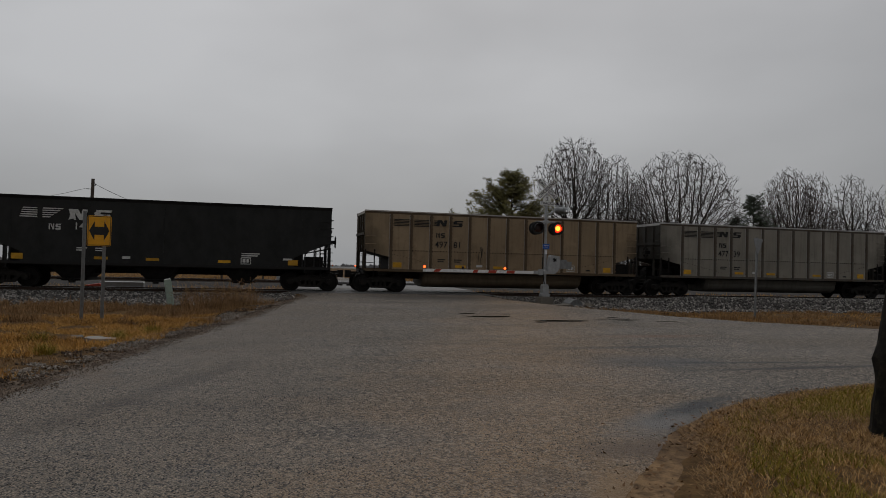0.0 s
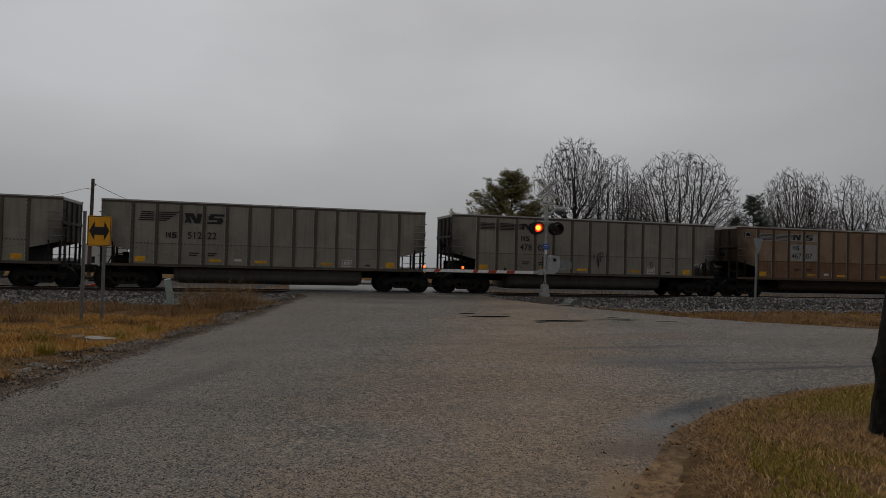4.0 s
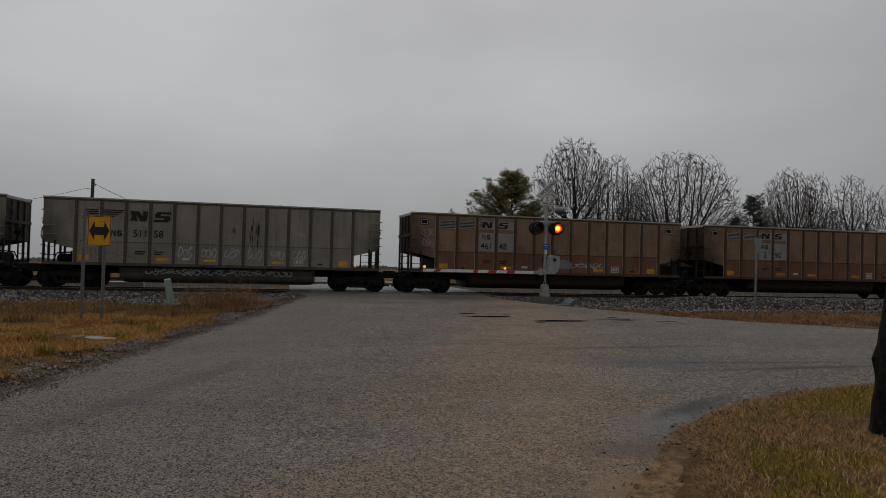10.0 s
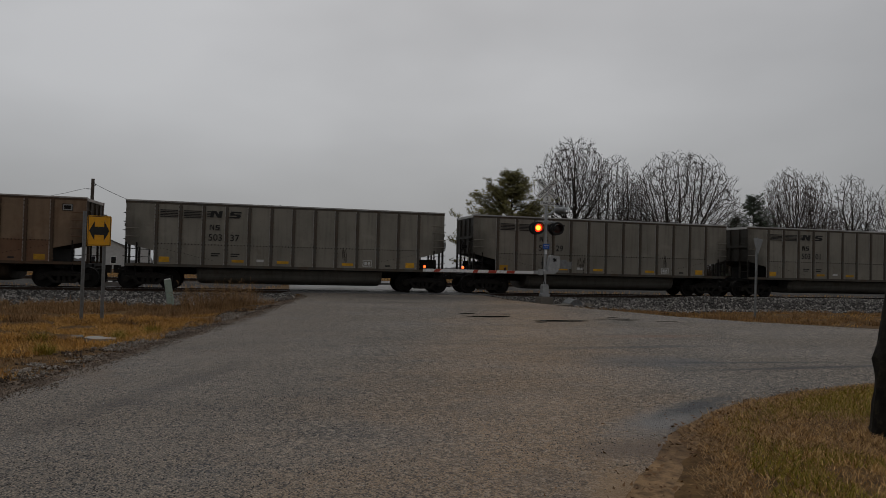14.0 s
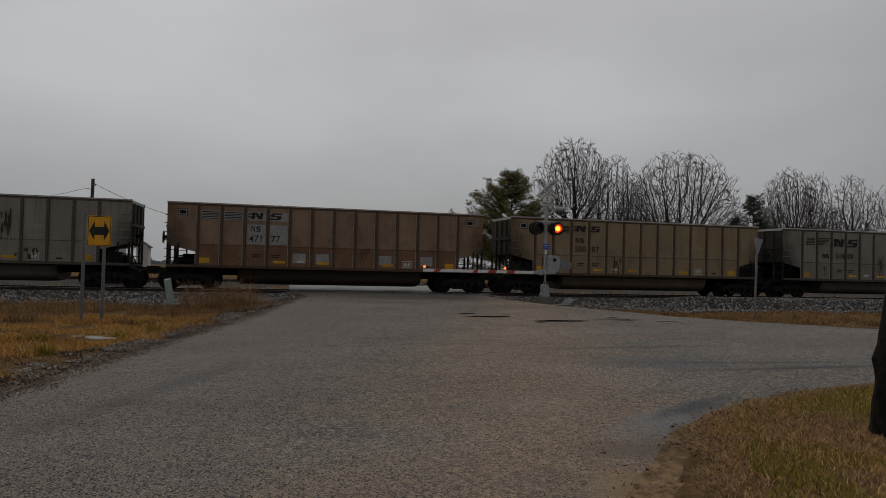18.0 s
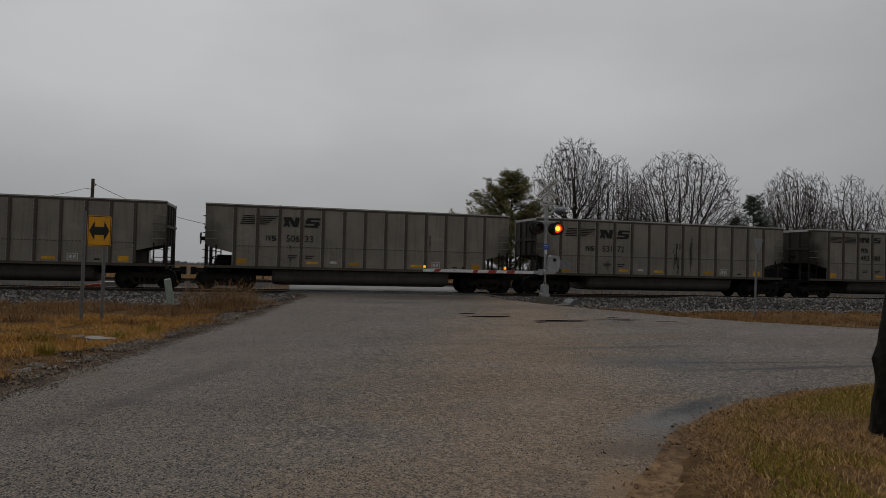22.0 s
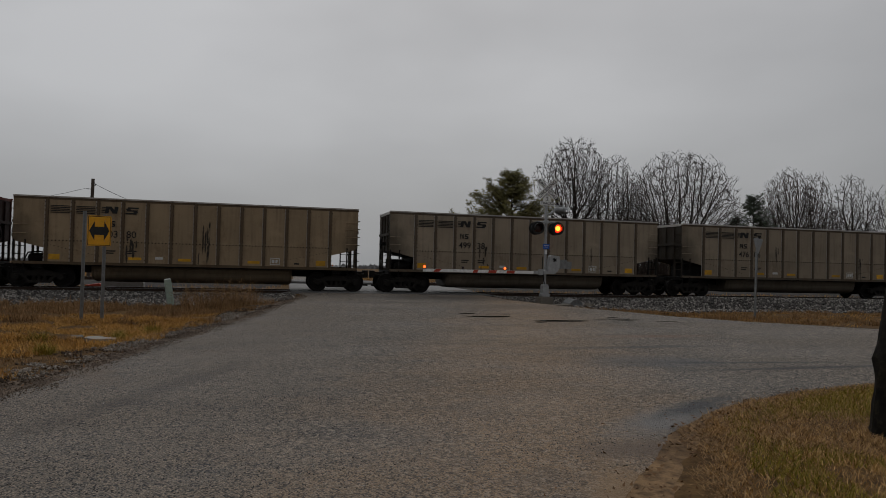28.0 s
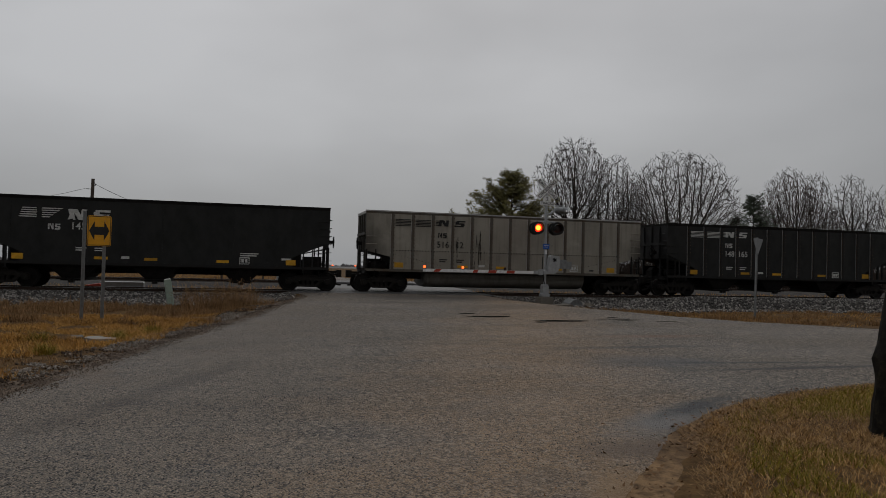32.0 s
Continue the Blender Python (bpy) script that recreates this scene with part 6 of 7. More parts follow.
    part("conduit", Shape().path([(0.0, -0.09, 0.6), (-0.10, -0.10, 0.8), (-0.10, -0.10, 1.1)], 0.022, 6).path([(-0.11, 0.05, 1.3), (-0.11, 0.05, 1.9)], 0.02, 6), M["black"], sig)
    # the lowered arm, with its stripes and lamps
    gy = -0.25
    x_tip = -5.86
    arm = part("gate_arm", Shape().box(x_tip, -0.62, gy - 0.02, gy + 0.02, 1.095, 1.225), M["white"], sig, "lowered white gate arm with red bands")
    part("arm_clamp", Shape().box(-0.66, -0.16, gy - 0.04, gy + 0.04, 1.10, 1.25).box(-0.42, -0.2, gy - 0.06, gy + 0.06, 1.05, 1.32), M["alu"], sig)
    for a, b, l in ((-5.40, -5.02, 0.12), (-3.58, -3.32, 0.05), (-2.86, -2.44, 0.04), (-1.98, -1.58, 0.02)):
        part("red_band", Shape().prism([(a, 1.098), (b - l, 1.098), (b, 1.222), (a + l, 1.222)], "y", gy - 0.024, gy - 0.019), M["red"], arm)
    for x, state in ((x_tip + 0.06, None), (-4.04, False), (-2.05, True)):
        holder = part("arm_lamp", Shape().box(x - 0.05, x + 0.05, gy - 0.035, gy + 0.035, 1.225, 1.262), M["black"], sig, "small red gate lamp")
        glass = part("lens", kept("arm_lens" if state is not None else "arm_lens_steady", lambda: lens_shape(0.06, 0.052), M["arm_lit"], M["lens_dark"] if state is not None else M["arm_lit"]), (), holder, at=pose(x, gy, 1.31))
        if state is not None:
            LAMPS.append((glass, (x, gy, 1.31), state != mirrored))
    return sig


crossing_signal(pose(12.36, -4.17, 0.0), "crossing signal with red flashers, white crossbuck and lowered gate", "lens_lit", "lens_far", False)
crossing_signal(pose(0.55, 19.0, -0.25, 0, 0, 180), "far crossing signal seen from behind, its gate lowered", "lens_lit", "lens_far", True, 48, 5.72)

# ---- signs and posts near the road ----
def arrow_sign():
    s = thing("arrow_sign", "yellow sign with a black double arrow on two steel posts", "road sign", pose(-4.86, -13.4, ground_z(-4.6, -13.4), 0, 0, 14))
    for x, h in ((-0.10, 2.97), (0.40, 2.90)):
        post = Shape().prism([(x - 0.045, -0.02), (x - 0.02, -0.02), (x - 0.02, 0.03), (x + 0.02, 0.03), (x + 0.02, -0.02), (x + 0.045, -0.02), (x + 0.045, -0.01), (x + 0.03, 0.042), (x - 0.03, 0.042), (x - 0.045, -0.01)], "z", -0.3, h)
        part("post", post, M["galv"], s, "galvanised channel post")
    x0, x1, z0, z1 = -0.03, 0.56, 2.03, 2.86
    plate = part("plate", Shape().prism([(x0 + 0.03, z0), (x1 - 0.03, z0), (x1, z0 + 0.03), (x1, z1 - 0.03), (x1 - 0.03, z1), (x0 + 0.03, z1), (x0, z1 - 0.03), (x0, z0 + 0.03)], "y", -0.036, -0.028), M["sign_yellow"], s, "yellow reflective plate")
    cx, cz = (x0 + x1) / 2, (z0 + z1) / 2
    a = [(-0.25, 0), (-0.115, 0.27), (-0.115, 0.11), (0.115, 0.11), (0.115, 0.27), (0.25, 0), (0.115, -0.27), (0.115, -0.11), (-0.115, -0.11), (-0.115, -0.27)]
    part("double_arrow", Shape().prism([(cx + p, cz + q) for p, q in a], "y", -0.040, -0.035), M["black"], plate)
    b = Shape()
    for p, q, r, t in ((x0 + 0.02, x1 - 0.02, z0 + 0.015, z0 + 0.03), (x0 + 0.02, x1 - 0.02, z1 - 0.03, z1 - 0.015), (x0 + 0.015, x0 + 0.03, z0 + 0.03, z1 - 0.03), (x1 - 0.03, x1 - 0.015, z0 + 0.03, z1 - 0.03)):
        b.box(p, q, -0.040, -0.035, r, t)
    part("border", b, M["black"], plate)
    for z in (z0 + 0.14, z1 - 0.14):
        part("bolt", Shape().tube((0.40, -0.05, z), (0.40, -0.03, z), 0.012, n=6), M["galv"], plate)


arrow_sign()


def yield_sign():
    s = thing("yield_sign", "bare metal back of a triangular yield sign on a steel post", "road sign", pose(17.75, -11.7, ground_z(17.75, -11.7), 0, 1.6, 25))
    part("post", Shape().prism([(-0.045, -0.02), (-0.02, -0.02), (-0.02, 0.03), (0.02, 0.03), (0.02, -0.02), (0.045, -0.02), (0.03, 0.042), (-0.03, 0.042)], "z", -0.3, 3.12), M["galv"], s, "galvanised channel post")
    plate = part("plate", Shape().prism([(0.0, 2.42), (0.36, 3.02), (0.33, 3.08), (-0.33, 3.08), (-0.36, 3.02)], "y", -0.034, -0.026), M["galv"], s, "dull aluminium triangle")
    for z in (2.62, 2.98):
        part("bolt", Shape().tube((0, -0.045, z), (0, -0.03, z), 0.012, n=6), M["galv"], plate)


yield_sign()


def marker_post():
    s = thing("marker_post", "leaning pale green utility marker post in the grass", "marker post", pose(-3.72, -5.6, ground_z(-3.7, -5.6), 0, -9.0, 20))
    part("tube", Shape().prism([(-0.13, -0.02), (-0.10, -0.05), (0.10, -0.05), (0.13, -0.02), (0.13, 0.02), (0.10, 0.05), (-0.10, 0.05), (-0.13, 0.02)], "z", -0.2, 1.02), M["marker_green"], s)
    part("cap", Shape().prism([(-0.12, 1.02), (0.12, 1.02), (0.10, 1.05), (-0.10, 1.05)], "y", -0.045, 0.045), M["white"], s, "pale cap")


marker_post()


def rubble():
    """Broken concrete and a cable box by the signal's foot."""
    z = ground_z(13.7, -4.3)
    s = Shape().prism([(-0.42, 0.0), (0.40, 0.0), (0.36, 0.20), (0.12, 0.34), (-0.18, 0.30), (-0.36, 0.12)], "y", -0.28, 0.25)
    solid("concrete_block", s, M["galv"], "tilted grey cable box in the stones", "cable box", m=pose(13.6, -4.5, bed_z(13.7, -4.5) - 0.02, 6, 9, 15))
    s = Shape().prism([(-0.5, 0.0), (0.55, 0.0), (0.42, 0.07), (-0.35, 0.09)], "y", -0.2, 0.22)
    solid("concrete_slab", s, M["concrete"], "broken flat concrete slab in the ballast", "concrete slab", m=pose(12.95, -4.9, bed_z(12.9, -4.9) + 0.01, 3, -4, 24))
    s = Shape().prism([(-0.2, 0.0), (0.28, 0.0), (0.2, 0.12), (-0.1, 0.15)], "y", -0.2, 0.16)
    solid("concrete_block", s, M["concrete"], "small lump of broken concrete in the ballast", "concrete block", m=pose(14.25, -4.9, bed_z(14.2, -4.9), 0, 6, 40))
    s = Shape().prism([(-0.30, -0.10), (-0.06, -0.20), (0.08, -0.15), (0.24, -0.17), (0.27, 0.03), (0.06, 0.06), (-0.02, 0.15), (-0.2, 0.11), (-0.26, 0.03)], "z", 0.0, 0.07)
    solid("flat_stone", s, M["slab"], "flat pale broken slab at the edge of the grass", "stone", m=pose(-3.25, -18.9, max(ground_z(-3.25, -18.9), road_z(-18.9) - 0.05) + 0.02, 5, 3, 10))
    rng = random.Random(77)
    for i in range(7):
        x, y = -3.2 + rng.uniform(-0.7, 0.9), -18.9 + rng.uniform(-0.7, 0.6)
        k = rng.uniform(0.05, 0.13)
        s = Shape().prism([(-k, -0.6 * k), (0.3 * k, -k), (k, -0.2 * k), (0.7 * k, 0.8 * k), (-0.5 * k, 0.9 * k)], "z", 0.0, 0.5 * k)
        solid("stone", s, M["concrete"], "small lump of broken concrete in the grass", "stone", m=pose(x, y, ground_z(x, y) + 0.01, rng.uniform(-12, 12), rng.uniform(-12, 12), rng.uniform(0, 360)), group="broken concrete in the grass")


rubble()


# ---- trees ----
def limb_mesh(name, segs, mat, sides):
    """Tapered limbs as thin prisms. segs: rows of two points and two radii."""
    a = np.array([s[0] for s in segs], float)
    b = np.array([s[1] for s in segs], float)
    ra, rb = np.array([s[2] for s in segs]), np.array([s[3] for s in segs])
    d = b - a
    d /= np.maximum(1e-9, np.linalg.norm(d, axis=1))[:, None]
    ref = np.where(np.abs(d[:, 2:3]) > 0.9, np.array([[1.0, 0, 0]]), np.array([[0, 0, 1.0]]))
    u = np.cross(d, ref)
    u /= np.linalg.norm(u, axis=1)[:, None]
    w = np.cross(d, u)
    ang = 2 * np.pi * np.arange(sides) / sides
    ring = np.cos(ang)[None, :, None] * u[:, None] + np.sin(ang)[None, :, None] * w[:, None]
    v = np.concatenate((a[:, None] + ring * ra[:, None, None], b[:, None] + ring * rb[:, None, None]), 1)
    i = np.arange(sides)
    f = np.stack((i, (i + 1) % sides, sides + (i + 1) % sides, sides + i), 1)
    f = (f[None] + 2 * sides * np.arange(len(segs))[:, None, None]).reshape(-1, 4)
    return raw_mesh(name, v.reshape(-1, 3), f, mat, sides > 4)


def grow(seed, height, width, clear, stems, density, rise, low=0.72):
    """Limbs that reach for the buds of one rounded crown: the stems fork below it and thin out towards its rim.
    clear: the bare share of the height; low: how far down the crown is widest; rise: the pull upwards."""
    rng = np.random.default_rng(seed)
    base = clear * height
    want = int(density * width * width * (height - base) / 3.6)
    q = rng.uniform(-1, 1, (want * 4, 3))
    z = (q[:, 2] + 1) / 2
    reach = np.where(z > 1 - low, np.sqrt(np.maximum(0, 1 - ((z - (1 - low)) / low) ** 2)), 0.55 + 0.45 * z / (1 - low))
    ang = np.arctan2(q[:, 1], q[:, 0])
    reach = reach * (1 + 0.13 * np.sin(2 * ang + seed) + 0.12 * np.sin(5 * ang + 2 * seed + 6 * z))
    rad = np.hypot(q[:, 0], q[:, 1])
    buds = np.column_stack((q[:, 0] * width / 2, q[:, 1] * width / 2, base + z * (height - base)))[(rad < reach) & (rad > 0.25 * reach * rng.uniform(size=len(rad)))][:want]
    step = 0.33
    nodes, above = [], []
    for i in range(stems):
        a = 2 * math.pi * i / stems + seed
        p = np.array((0.18 * math.cos(a), 0.18 * math.sin(a), -0.3)) * (stems > 1) + np.array((0, 0, -0.3)) * (stems == 1)
        d = np.array((0.10 * math.cos(a) * (stems > 1), 0.10 * math.sin(a) * (stems > 1), 1.0))
        nodes.append(p)
        above.append(-1)
        for k in range(int((base * 0.92 + 0.3) / step)):
            d = d + np.append(rng.normal(0, 0.03, 2), 0)
            nodes.append(nodes[-1] + d / np.linalg.norm(d) * step)
            above.append(len(nodes) - 2)
    P = np.array(nodes)
    D = np.linalg.norm(buds[:, None] - P[None], axis=2)
    near, dist = D.argmin(1), D.min(1)
    for turn in range(120):
        act = dist < (height if turn < 4 else 2.6)
        if not act.any():
            break
        forks = np.bincount([a for a in above if a >= 0], minlength=len(P))
        if turn > 4:
            stale = forks[near] > 2      # a joint that has forked out gives up its buds
            buds, near, dist, act = buds[~stale], near[~stale], dist[~stale], act[~stale]
            if not act.any():
                break
        used, inv = np.unique(near[act], return_inverse=True)
        way = (buds[act] - P[near[act]]) / np.maximum(1e-6, dist[act])[:, None]
        pull = np.zeros((len(used), 3))
        np.add.at(pull, inv, way)
        pull /= np.linalg.norm(pull, axis=1)[:, None] + 1e-6
        on = P[used] - P[np.array([above[u] if above[u] >= 0 else u for u in used])]
        out = P[used] - np.array((0, 0, base * 0.75))
        out /= np.linalg.norm(out, axis=1)[:, None] + 1e-6
        pull += 0.45 * on / step + 0.38 * out + rng.normal(0, 0.17, pull.shape) + np.array((0, 0, rise))
        pull /= np.linalg.norm(pull, axis=1)[:, None]
        fresh = P[used] + pull * step
        n0 = len(P)
        P = np.vstack((P, fresh))
        above += used.tolist()
        E = np.linalg.norm(buds[:, None] - fresh[None], axis=2)
        en, ed = E.argmin(1), E.min(1)
        nearer = ed < dist
        near[nearer], dist[nearer] = en[nearer] + n0, ed[nearer]
        keep = dist > 0.40
        buds, near, dist = buds[keep], near[keep], dist[keep]
        if not len(buds):
            break
    n = len(P)
    load = np.zeros(n)
    kids = np.zeros(n, int)
    for i in range(n - 1, -1, -1):
        if kids[i] == 0:
            load[i] = 1.0
        if above[i] >= 0:
            load[above[i]] += load[i]
            kids[above[i]] += 1
    r = 0.017 * load ** 0.43
    r *= min(1.0, height * 0.021 / r.max())
    r = np.maximum(r, 0.018)
    segs = [(tuple(P[above[i]]), tuple(P[i]), min(r[above[i]], r[i] * 1.25), r[i]) for i in range(n) if above[i] >= 0]
    twigs = [g for g in segs if g[3] < 0.045]
    for i in np.nonzero(kids == 0)[0]:
        p, d = P[i], P[i] - P[above[i]]
        for k in range(3):
            w = d / np.linalg.norm(d) + rng.normal(0, 0.38, 3) + np.array((0, 0, 0.25))
            m = p + w / np.linalg.norm(w) * rng.uniform(0.2, 0.5)
            e = m + (w / np.linalg.norm(w) + rng.normal(0, 0.3, 3)) * rng.uniform(0.12, 0.35)
            twigs += [(tuple(p), tuple(m), 0.016, 0.013), (tuple(m), tuple(e), 0.013, 0.009)]
    return [g for g in segs if g[3] >= 0.045], twigs


def along(px_dir, dist):
    """A place at a compass bearing (degrees right of the camera's straight ahead across the track) and a distance."""
    a = math.radians(px_dir)
    return dist * math.sin(a), -33.754 + dist * math.cos(a)


def bare_tree(bearing, dist, height, width, seed, label, clear=0.3, stems=1, density=12.0, rise=0.12, low=0.72, twig="twig"):
    limbs, twigs = grow(seed, height, width, clear, stems, density, rise, low)
    x, y = along(bearing, dist)
    t = thing("bare_tree", label, "tree", pose(x, y, ground_z(x, y) - 0.05), group="trees beyond the tracks")
    part("trunk", limb_mesh("trunk", limbs, M["bark"], 6), (), t, "grey trunk and limbs")
    part("crown", limb_mesh("crown", twigs, M[twig], 3), (), t, "crown of thin bare twigs")
    return t


def evergreen(bearing, dist, height, width, seed, mat, label, cone, gap=1.0):
    """A trunk with whorled boughs carrying many small sprays of needles."""
    rng = random.Random(seed)
    x, y = along(bearing, dist)
    t = thing("evergreen_tree", label, "tree", pose(x, y, ground_z(x, y) - 0.05), group="trees beyond the tracks")
    limbs, v, f = [((0, 0, -0.3), (0, 0, height * 0.96), height * 0.018, 0.03)], [], []
    z = height * 0.10
    while z < height * 0.98:
        k = z / height
        reach = width / 2 * ((1 - k) ** cone) * 1.15
        if cone < 0.6:
            reach = width / 2 * math.sqrt(max(0.02, 1 - ((k - 0.34) / 0.68) ** 2))
        for i in range(rng.choice((5, 6, 7))):
            a = rng.uniform(0, 6.283)
            l = reach * rng.uniform(0.6, 1.02) + 0.25
            rise = rng.uniform(0.1, 0.75) * l if cone > 0.6 else rng.uniform(0.1, 0.9) * l * (1 - 0.6 * k)
            tip = Vector((l * math.cos(a), l * math.sin(a), z + rise))
            limbs.append(((0, 0, z), tuple(tip), 0.05, 0.015))
            for q in range(int(10 + l * 15)):
                s = rng.uniform(0.25, 1.02)
                c = Vector((0, 0, z)).lerp(tip, s) + Vector((rng.gauss(0, 0.20), rng.gauss(0, 0.20), rng.gauss(0.05, 0.16)))
                for j in range(4):
                    d = Vector((rng.gauss(0, 1), rng.gauss(0, 1), rng.gauss(0.35, 0.8))).normalized() * rng.uniform(0.22, 0.5)
                    w = d.orthogonal().normalized() * rng.uniform(0.03, 0.07)
                    n = len(v)
                    v.extend((tuple(c - w), tuple(c + w), tuple(c + d)))
                    f.append((n, n + 1, n + 2))
        z += gap * rng.uniform(0.22, 0.42) * (height / 10)
    part("trunk", limb_mesh("trunk", limbs, M["bark"], 5), (), t, "dark trunk with boughs")
    part("crown", raw_mesh("crown", v, f, mat), (), t, "ragged crown of needles")
    return t


def near_trunk():
    """The dark leaning trunk at the edge of the lawn."""
    t = thing("roadside_tree", "dark wet tree trunk leaning beside the road", "tree", pose(6.21, -28.16, ground_z(6.21, -28.16)))
    rows, n = [], 22
    prof = ((-0.3, 0.30, 0.02), (0.0, 0.255, 0.0), (0.10, 0.235, 0.0), (0.35, 0.215, 0.005), (0.55, 0.205, 0.015), (0.70, 0.215, 0.015), (0.80, 0.23, 0.01), (0.88, 0.215, 0.02), (0.95, 0.195, 0.035), (1.05, 0.185, 0.045), (1.3, 0.175, 0.06), (1.5, 0.165, 0.08), (2.0, 0.15, 0.11), (3.2, 0.13, 0.17), (4.6, 0.10, 0.36))
    s = Shape()
    for z, r, lean in prof:
        for i in range(n):
            a = 2 * math.pi * i / n
            k = r * (1 + 0.16 * noise.noise(Vector((math.cos(a) * 1.6, math.sin(a) * 1.6, z * 1.7))) + 0.06 * math.sin(a * 7 + z * 3) + 0.05 * math.sin(a * 13 - z * 9))
            s.v.append((lean + k * math.cos(a), k * math.sin(a), z))
    for j in range(len(prof) - 1):
        s.f += [(j * n + i, j * n + (i + 1) % n, (j + 1) * n + (i + 1) % n, (j + 1) * n + i) for i in range(n)]
    s.m = [0] * len(s.f)
    part("trunk", s, M["bark_near"], t, "ridged dark bark", smooth=True)
    rng = random.Random(3)
    limbs = []
    for i in range(7):
        a, z = 0.4 + rng.uniform(-1.0, 1.0), 4.3 + 0.1 * i
        p = Vector((0.40, 0, z))
        d = Vector((math.cos(a) * 0.7, math.sin(a) * 0.7, 0.8)).normalized()
        for k in range(4):
            q = p + d * 0.6
            limbs.append((tuple(p), tuple(q), 0.06 - 0.012 * k, 0.05 - 0.012 * k))
            d = (d + Vector((rng.gauss(0, 0.2), rng.gauss(0, 0.2), 0.1))).normalized()
            p = q
    part("limbs", limb_mesh("limbs", limbs, M["bark_near"], 6), (), t, "bare upper limbs")


near_trunk()
# bearing, distance, height, width of the crown
evergreen(19.8, 78, 12.9, 14.6, 5, M["needle"], "broad olive-green pine with upturned boughs", 0.75)
bare_tree(24.8, 84, 17.5, 9.8, 11, "tall bare tree with a dense oval crown of fine twigs", 0.38, density=15, rise=0.2, low=0.64)
bare_tree(28.1, 88, 16.2, 7.4, 12, "bare tree with several upright limbs and open twigs", 0.28, stems=3, density=11, rise=0.26)
bare_tree(29.9, 96, 14.6, 6.2, 13, "brownish bare tree with thick brushy twigs", 0.25, stems=2, density=22, rise=0.2, twig="twig_brown")
bare_tree(33.2, 82, 15.5, 12.4, 34, "wide bare tree with heavy spreading limbs", 0.24, stems=2, density=11, rise=0.02, low=0.75)
evergreen(38.6, 96, 12.1, 8.8, 6, M["needle_blue"], "dark blue-green pine with uneven boughs", 0.7, 2.1)
evergreen(37.3, 92, 8.5, 4.2, 8, M["needle_blue"], "low dark pine among the bare trees", 0.7, 2.0)
bare_tree(41.0, 100, 15.5, 8.6, 18, "bare tree with a dense brown rounded crown", 0.3, density=20, rise=0.16, twig="twig_brown")
bare_tree(42.9, 104, 15.4, 5.6, 19, "narrow bare tree with a dense brown crown", 0.3, density=20, rise=0.22, twig="twig_brown")
bare_tree(45.1, 100, 14.6, 6.0, 20, "bare tree with thin upright limbs", 0.3, stems=2, density=10, rise=0.2)
bare_tree(47.3, 98, 12.5, 7.4, 21, "bare tree with a low rounded crown", 0.25, density=12, rise=0.1)
bare_tree(22.6, 100, 9.6, 8.0, 26, "low bare scrub behind the crossing", 0.12, stems=4, density=14, rise=0.12, twig="twig_brown")
bare_tree(26.9, 98, 10.2, 8.0, 22, "low bare scrub among the trees", 0.12, stems=4, density=18, rise=0.12, twig="twig_brown")
bare_tree(31.3, 100, 10.4, 7.6, 23, "low bare scrub among the trees", 0.12, stems=4, density=18, rise=0.12, twig="twig_brown")
bare_tree(39.8, 112, 12.0, 8.0, 24, "brown bare scrub behind the pine", 0.1, stems=3, density=14, rise=0.12, twig="twig_brown")
bare_tree(44.0, 112, 11.6, 8.0, 25, "brown bare scrub among the trees", 0.1, stems=4, density=14, rise=0.12, twig="twig_brown")

# ---- far side: pole line, buildings, distant woods ----
def pole_line():
    x, y = along(-13.32, 62)
    p = thing("utility_pole", "weathered wooden utility pole with a sagging wire", "utility pole", pose(x, y, -0.55, 0, 0.6, 0))
    part("pole", Shape().tube((0, 0, -0.5), (0, 0, 8.10), 0.16, 0.125, n=12), M["wood_pole"], p)
    part("insulator", Shape().lathe([(0.03, 0), (0.05, 0.06), (0.03, 0.12)], (0.22, 0, 7.60), "z", 8).tube((0.1, 0, 7.55), (0.24, 0, 7.60), 0.025, n=6), M["galv"], p)
    part("insulator", Shape().tube((0.0, 0.1, 7.25), (-0.5, 0.1, 7.3), 0.03, n=6), M["galv"], p)
    a = Vector((x + 0.22, y, 7.15))
    b = Vector((0.5, 19.0, 3.55))
    s = Shape()
    pts = [a.lerp(b, i / 30) - Vector((0, 0, 0.95 * 4 * (i / 30) * (1 - i / 30))) for i in range(31)]
    s.path(pts, 0.022, 4)
    lx, ly = along(-24, 95)
    c = Vector((lx, ly, 7.0))
    a2 = Vector((x - 0.5, y + 0.1, 6.75))
    s.path([a2.lerp(c, i / 12) - Vector((0, 0, 0.9 * 4 * (i / 12) * (1 - i / 12))) for i in range(13)], 0.016, 4)
    solid("overhead_wire", s, M["black"], "thin sagging overhead wire", "wire")


pole_line()


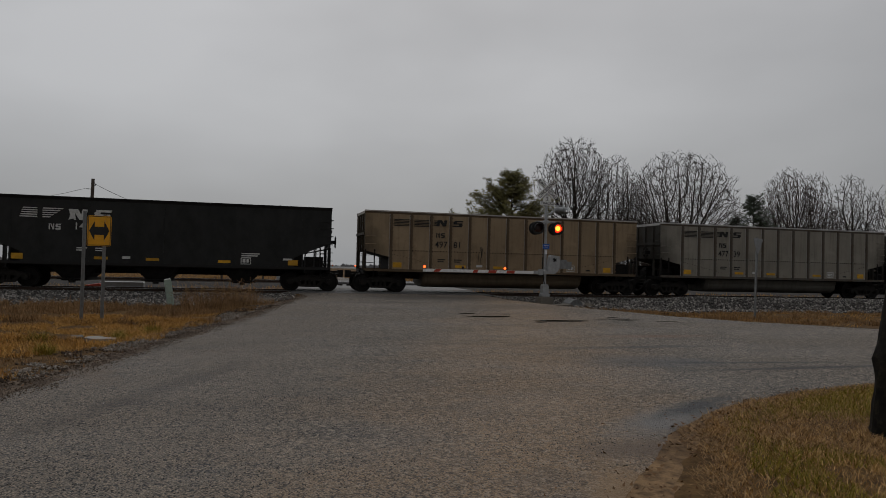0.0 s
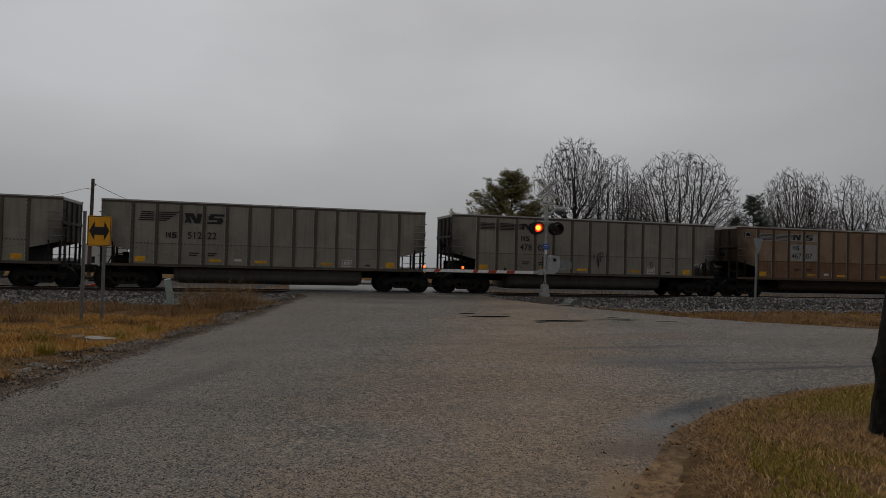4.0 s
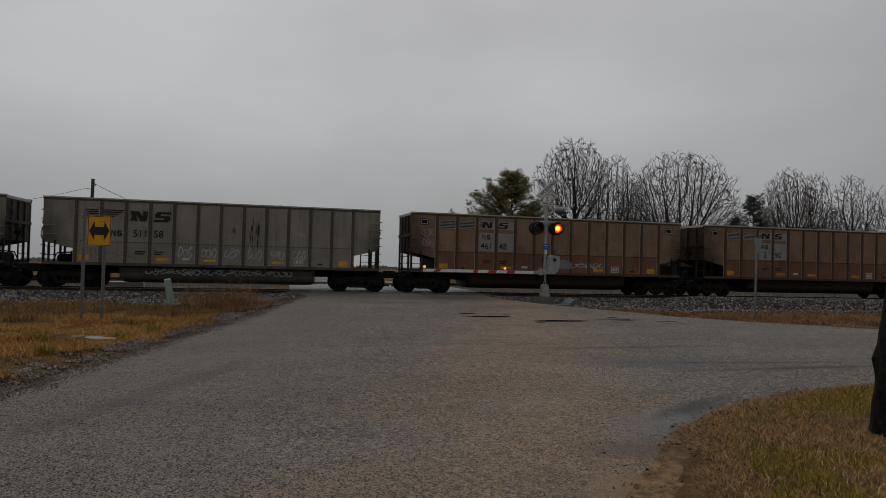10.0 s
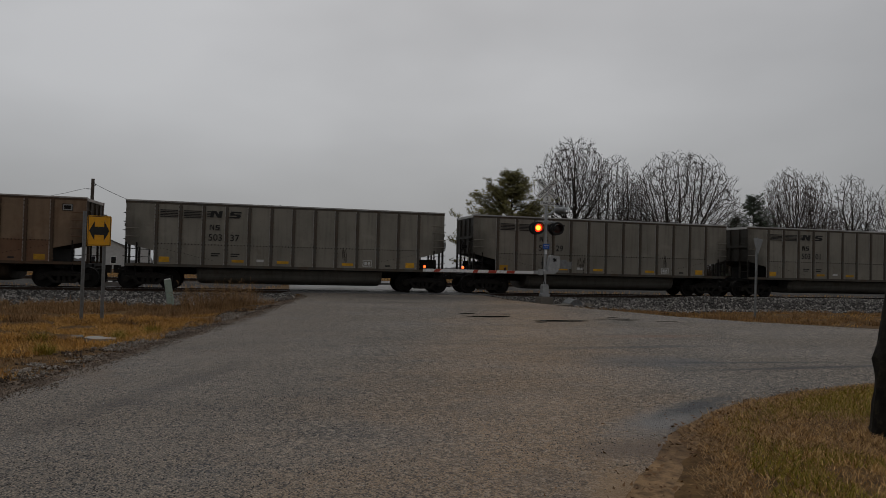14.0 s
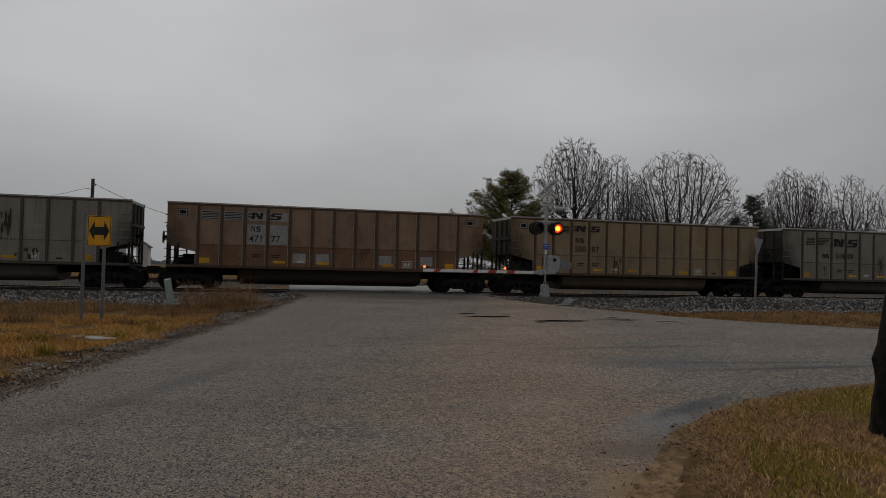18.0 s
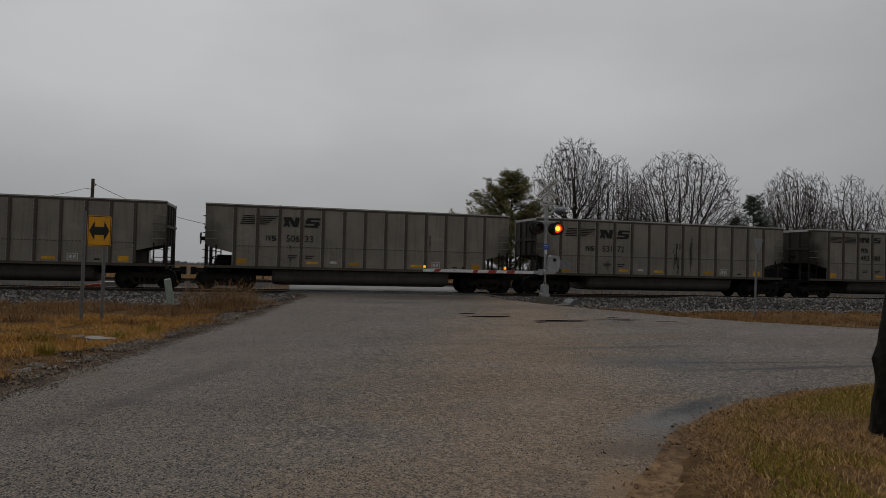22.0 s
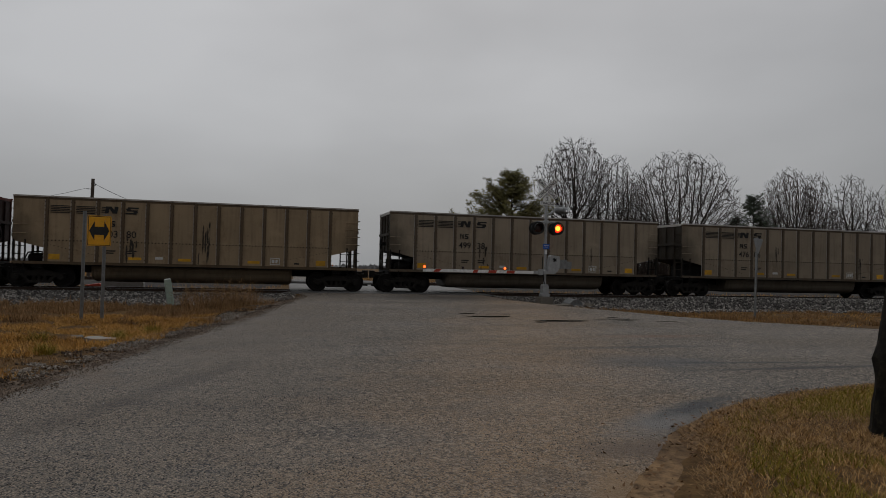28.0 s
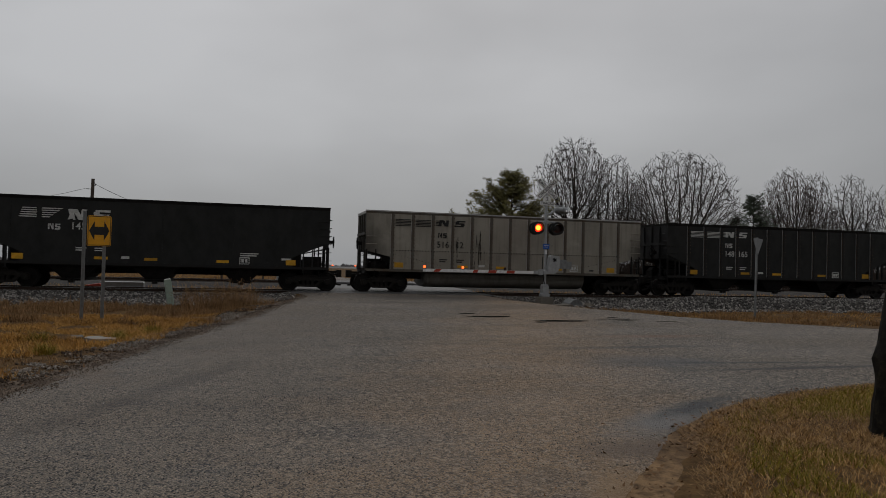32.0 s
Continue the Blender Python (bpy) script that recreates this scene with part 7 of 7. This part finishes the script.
def house(bearing, dist, w, d, h, roof, turn, label, windows):
    x, y = along(bearing, dist)
    b = thing("farm_building", label, "building", pose(x, y, ground_z(x, y) - 0.05, 0, 0, turn))
    part("wall", Shape().prism([(-w / 2, 0), (w / 2, 0), (w / 2, h), (0, h + roof), (-w / 2, h)], "y", -d / 2, d / 2), M["house_white"], b, "white boarded walls")
    rs = Shape()
    for e in (-1, 1):
        rs.prism([(0, h + roof), (0, h + roof + 0.18), (e * (w / 2 + 0.35), h + 0.0), (e * (w / 2 + 0.35), h - 0.18)], "y", -d / 2 - 0.3, d / 2 + 0.3)
    part("roof", rs, M["roof"], b, "grey shingled roof")
    for wx in windows:
        win = part("window", Shape().box(wx - 0.5, wx + 0.5, -d / 2 - 0.05, -d / 2 + 0.02, 1.1, 2.5), M["white"], b)
        part("pane", Shape().box(wx - 0.42, wx + 0.42, -d / 2 - 0.055, -d / 2 - 0.045, 1.18, 2.42), M["pane"], win)


house(-12.3, 150, 7.5, 9, 4.4, 1.6, 12, "white farm building beyond the tracks", (-2, 1.6))
house(-9.6, 170, 2.6, 3, 5.0, 1.0, 0, "narrow white shed beyond the tracks", ())


def low_wall_things():
    """Small things on the far verge, glimpsed under the cars."""
    s = thing("tool_box", "low red metal box on the far verge", "box", pose(-8.95, 5.2, -0.45, 0, 0, 8))
    part("body", Shape().prism([(-0.40, 0.0), (0.40, 0.0), (0.40, 0.34), (0.26, 0.42), (-0.34, 0.32), (-0.40, 0.22)], "y", -0.3, 0.3), M["red"], s)
    part("lid_mark", Shape().box(-0.33, -0.2, -0.306, -0.3, 0.10, 0.24), M["white"], s)
    t = thing("concrete_pad", "flat pale slab lying on the far verge", "slab", pose(-8.3, 9.0, -0.5, 0, 0, 4))
    part("slab", Shape().box(-1.15, 1.15, -0.5, 0.5, 0.0, 0.42, c=0.03), M["galv"], t)
    post = thing("guard_post", "short weathered wooden post by the far road", "post", pose(1.0, 21.0, -0.5), group="posts by the far road")
    part("post", Shape().tube((0, 0, -0.2), (0, 0, 1.0), 0.09, 0.085, n=10), M["wood_pole"], post)
    for i, (dx, dy) in enumerate(((-1.6, 0.2), (-3.1, 0.5), (-4.7, 0.6), (9.2, 1.2), (10.8, 1.4))):
        copy_thing(post, pose(1.0 + dx, 21.0 + dy, -0.52, 0, 2 - i, 0))


low_wall_things()


blades("far_scrub", "low brown scrub at the foot of the bare trees",
       scatter(16000, 28, 92, 16, 64, 91, lambda x, y: (np.hypot(x, y + 33.754) > 90) & (np.hypot(x, y + 33.754) < 106) & (np.degrees(np.arctan2(x, y + 33.754)) > 21.5) & (np.degrees(np.arctan2(x, y + 33.754)) < 53)),
       3.6, 0.03, 92, M["twig_brown"], 0.55, category="scrub")


def far_woods():
    """A ragged line of woods along the horizon."""
    rng, v, f = random.Random(9), [], []
    for i in range(2600):
        b = rng.uniform(-75, 85)
        dist = rng.uniform(640, 760)
        x, y = along(b, dist)
        h = (4.0 + 2.5 * noise.noise(Vector((b * 0.22, 0, 2))) + 3 * noise.noise(Vector((b * 1.1, 0, 5)))) * rng.uniform(0.4, 0.75)
        base = ground_z(x, y) if y > 24 else -0.6
        if noise.noise(Vector((b * 0.12, 3, 1))) < -0.12:
            h *= 0.45
        for k in range(5):
            w, zc = rng.uniform(1.2, 3.4), base + h * rng.uniform(0.15, 0.95)
            a = rng.uniform(0, 6.28)
            n = len(v)
            ox, oy = rng.gauss(0, 2.5), rng.gauss(0, 2.5)
            v += [(x + ox - w * math.cos(a), y + oy - w * math.sin(a), zc - 1.5), (x + ox + w * math.cos(a), y + oy + w * math.sin(a), zc - 1.3), (x + ox, y + oy, zc + rng.uniform(1.2, 2.6))]
            f.append((n, n + 1, n + 2))
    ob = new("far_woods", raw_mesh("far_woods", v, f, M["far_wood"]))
    tagged(ob, "line of distant woods along the horizon, haze put in their colour", "woods", kind="stuff")


far_woods()


def motions():
    surge = {22.0: -0.2, 24.0: 0.34, 25.0: 0.46}      # metres by which slack in the train shifts it
    stations = [float(t) for t in range(33)]
    for car, x in TRAIN:
        walk(car, [(t, pose(x - run(t) - surge.get(t, 0.0), 0, 0)) for t in stations])
    steps = [f / FPS for f in range(0, 32 * FPS + 1)]
    angles = [-math.degrees(run(t) / 0.457) for t in steps]
    for w, wx, car_x in WHEELSETS:
        rows = [(t, pose(wx, 0, 0.457, 0, a, 0)) for t, a in zip(steps, angles) if -34 < car_x - run(t) < 62]
        rows = ([(0.0, rows[0][1])] if rows[0][0] > 0 else []) + rows + ([(32.0, rows[-1][1])] if rows[-1][0] < 32 else [])
        walk(w, rows)
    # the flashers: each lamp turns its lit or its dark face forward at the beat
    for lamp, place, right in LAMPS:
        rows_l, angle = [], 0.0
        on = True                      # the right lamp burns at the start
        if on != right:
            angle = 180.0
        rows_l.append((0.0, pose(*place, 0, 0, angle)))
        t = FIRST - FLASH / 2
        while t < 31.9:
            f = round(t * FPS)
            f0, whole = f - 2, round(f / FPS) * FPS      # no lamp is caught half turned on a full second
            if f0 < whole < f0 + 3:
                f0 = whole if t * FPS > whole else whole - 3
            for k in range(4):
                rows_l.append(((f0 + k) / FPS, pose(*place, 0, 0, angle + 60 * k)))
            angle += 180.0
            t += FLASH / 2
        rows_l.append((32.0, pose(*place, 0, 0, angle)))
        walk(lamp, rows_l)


motions()
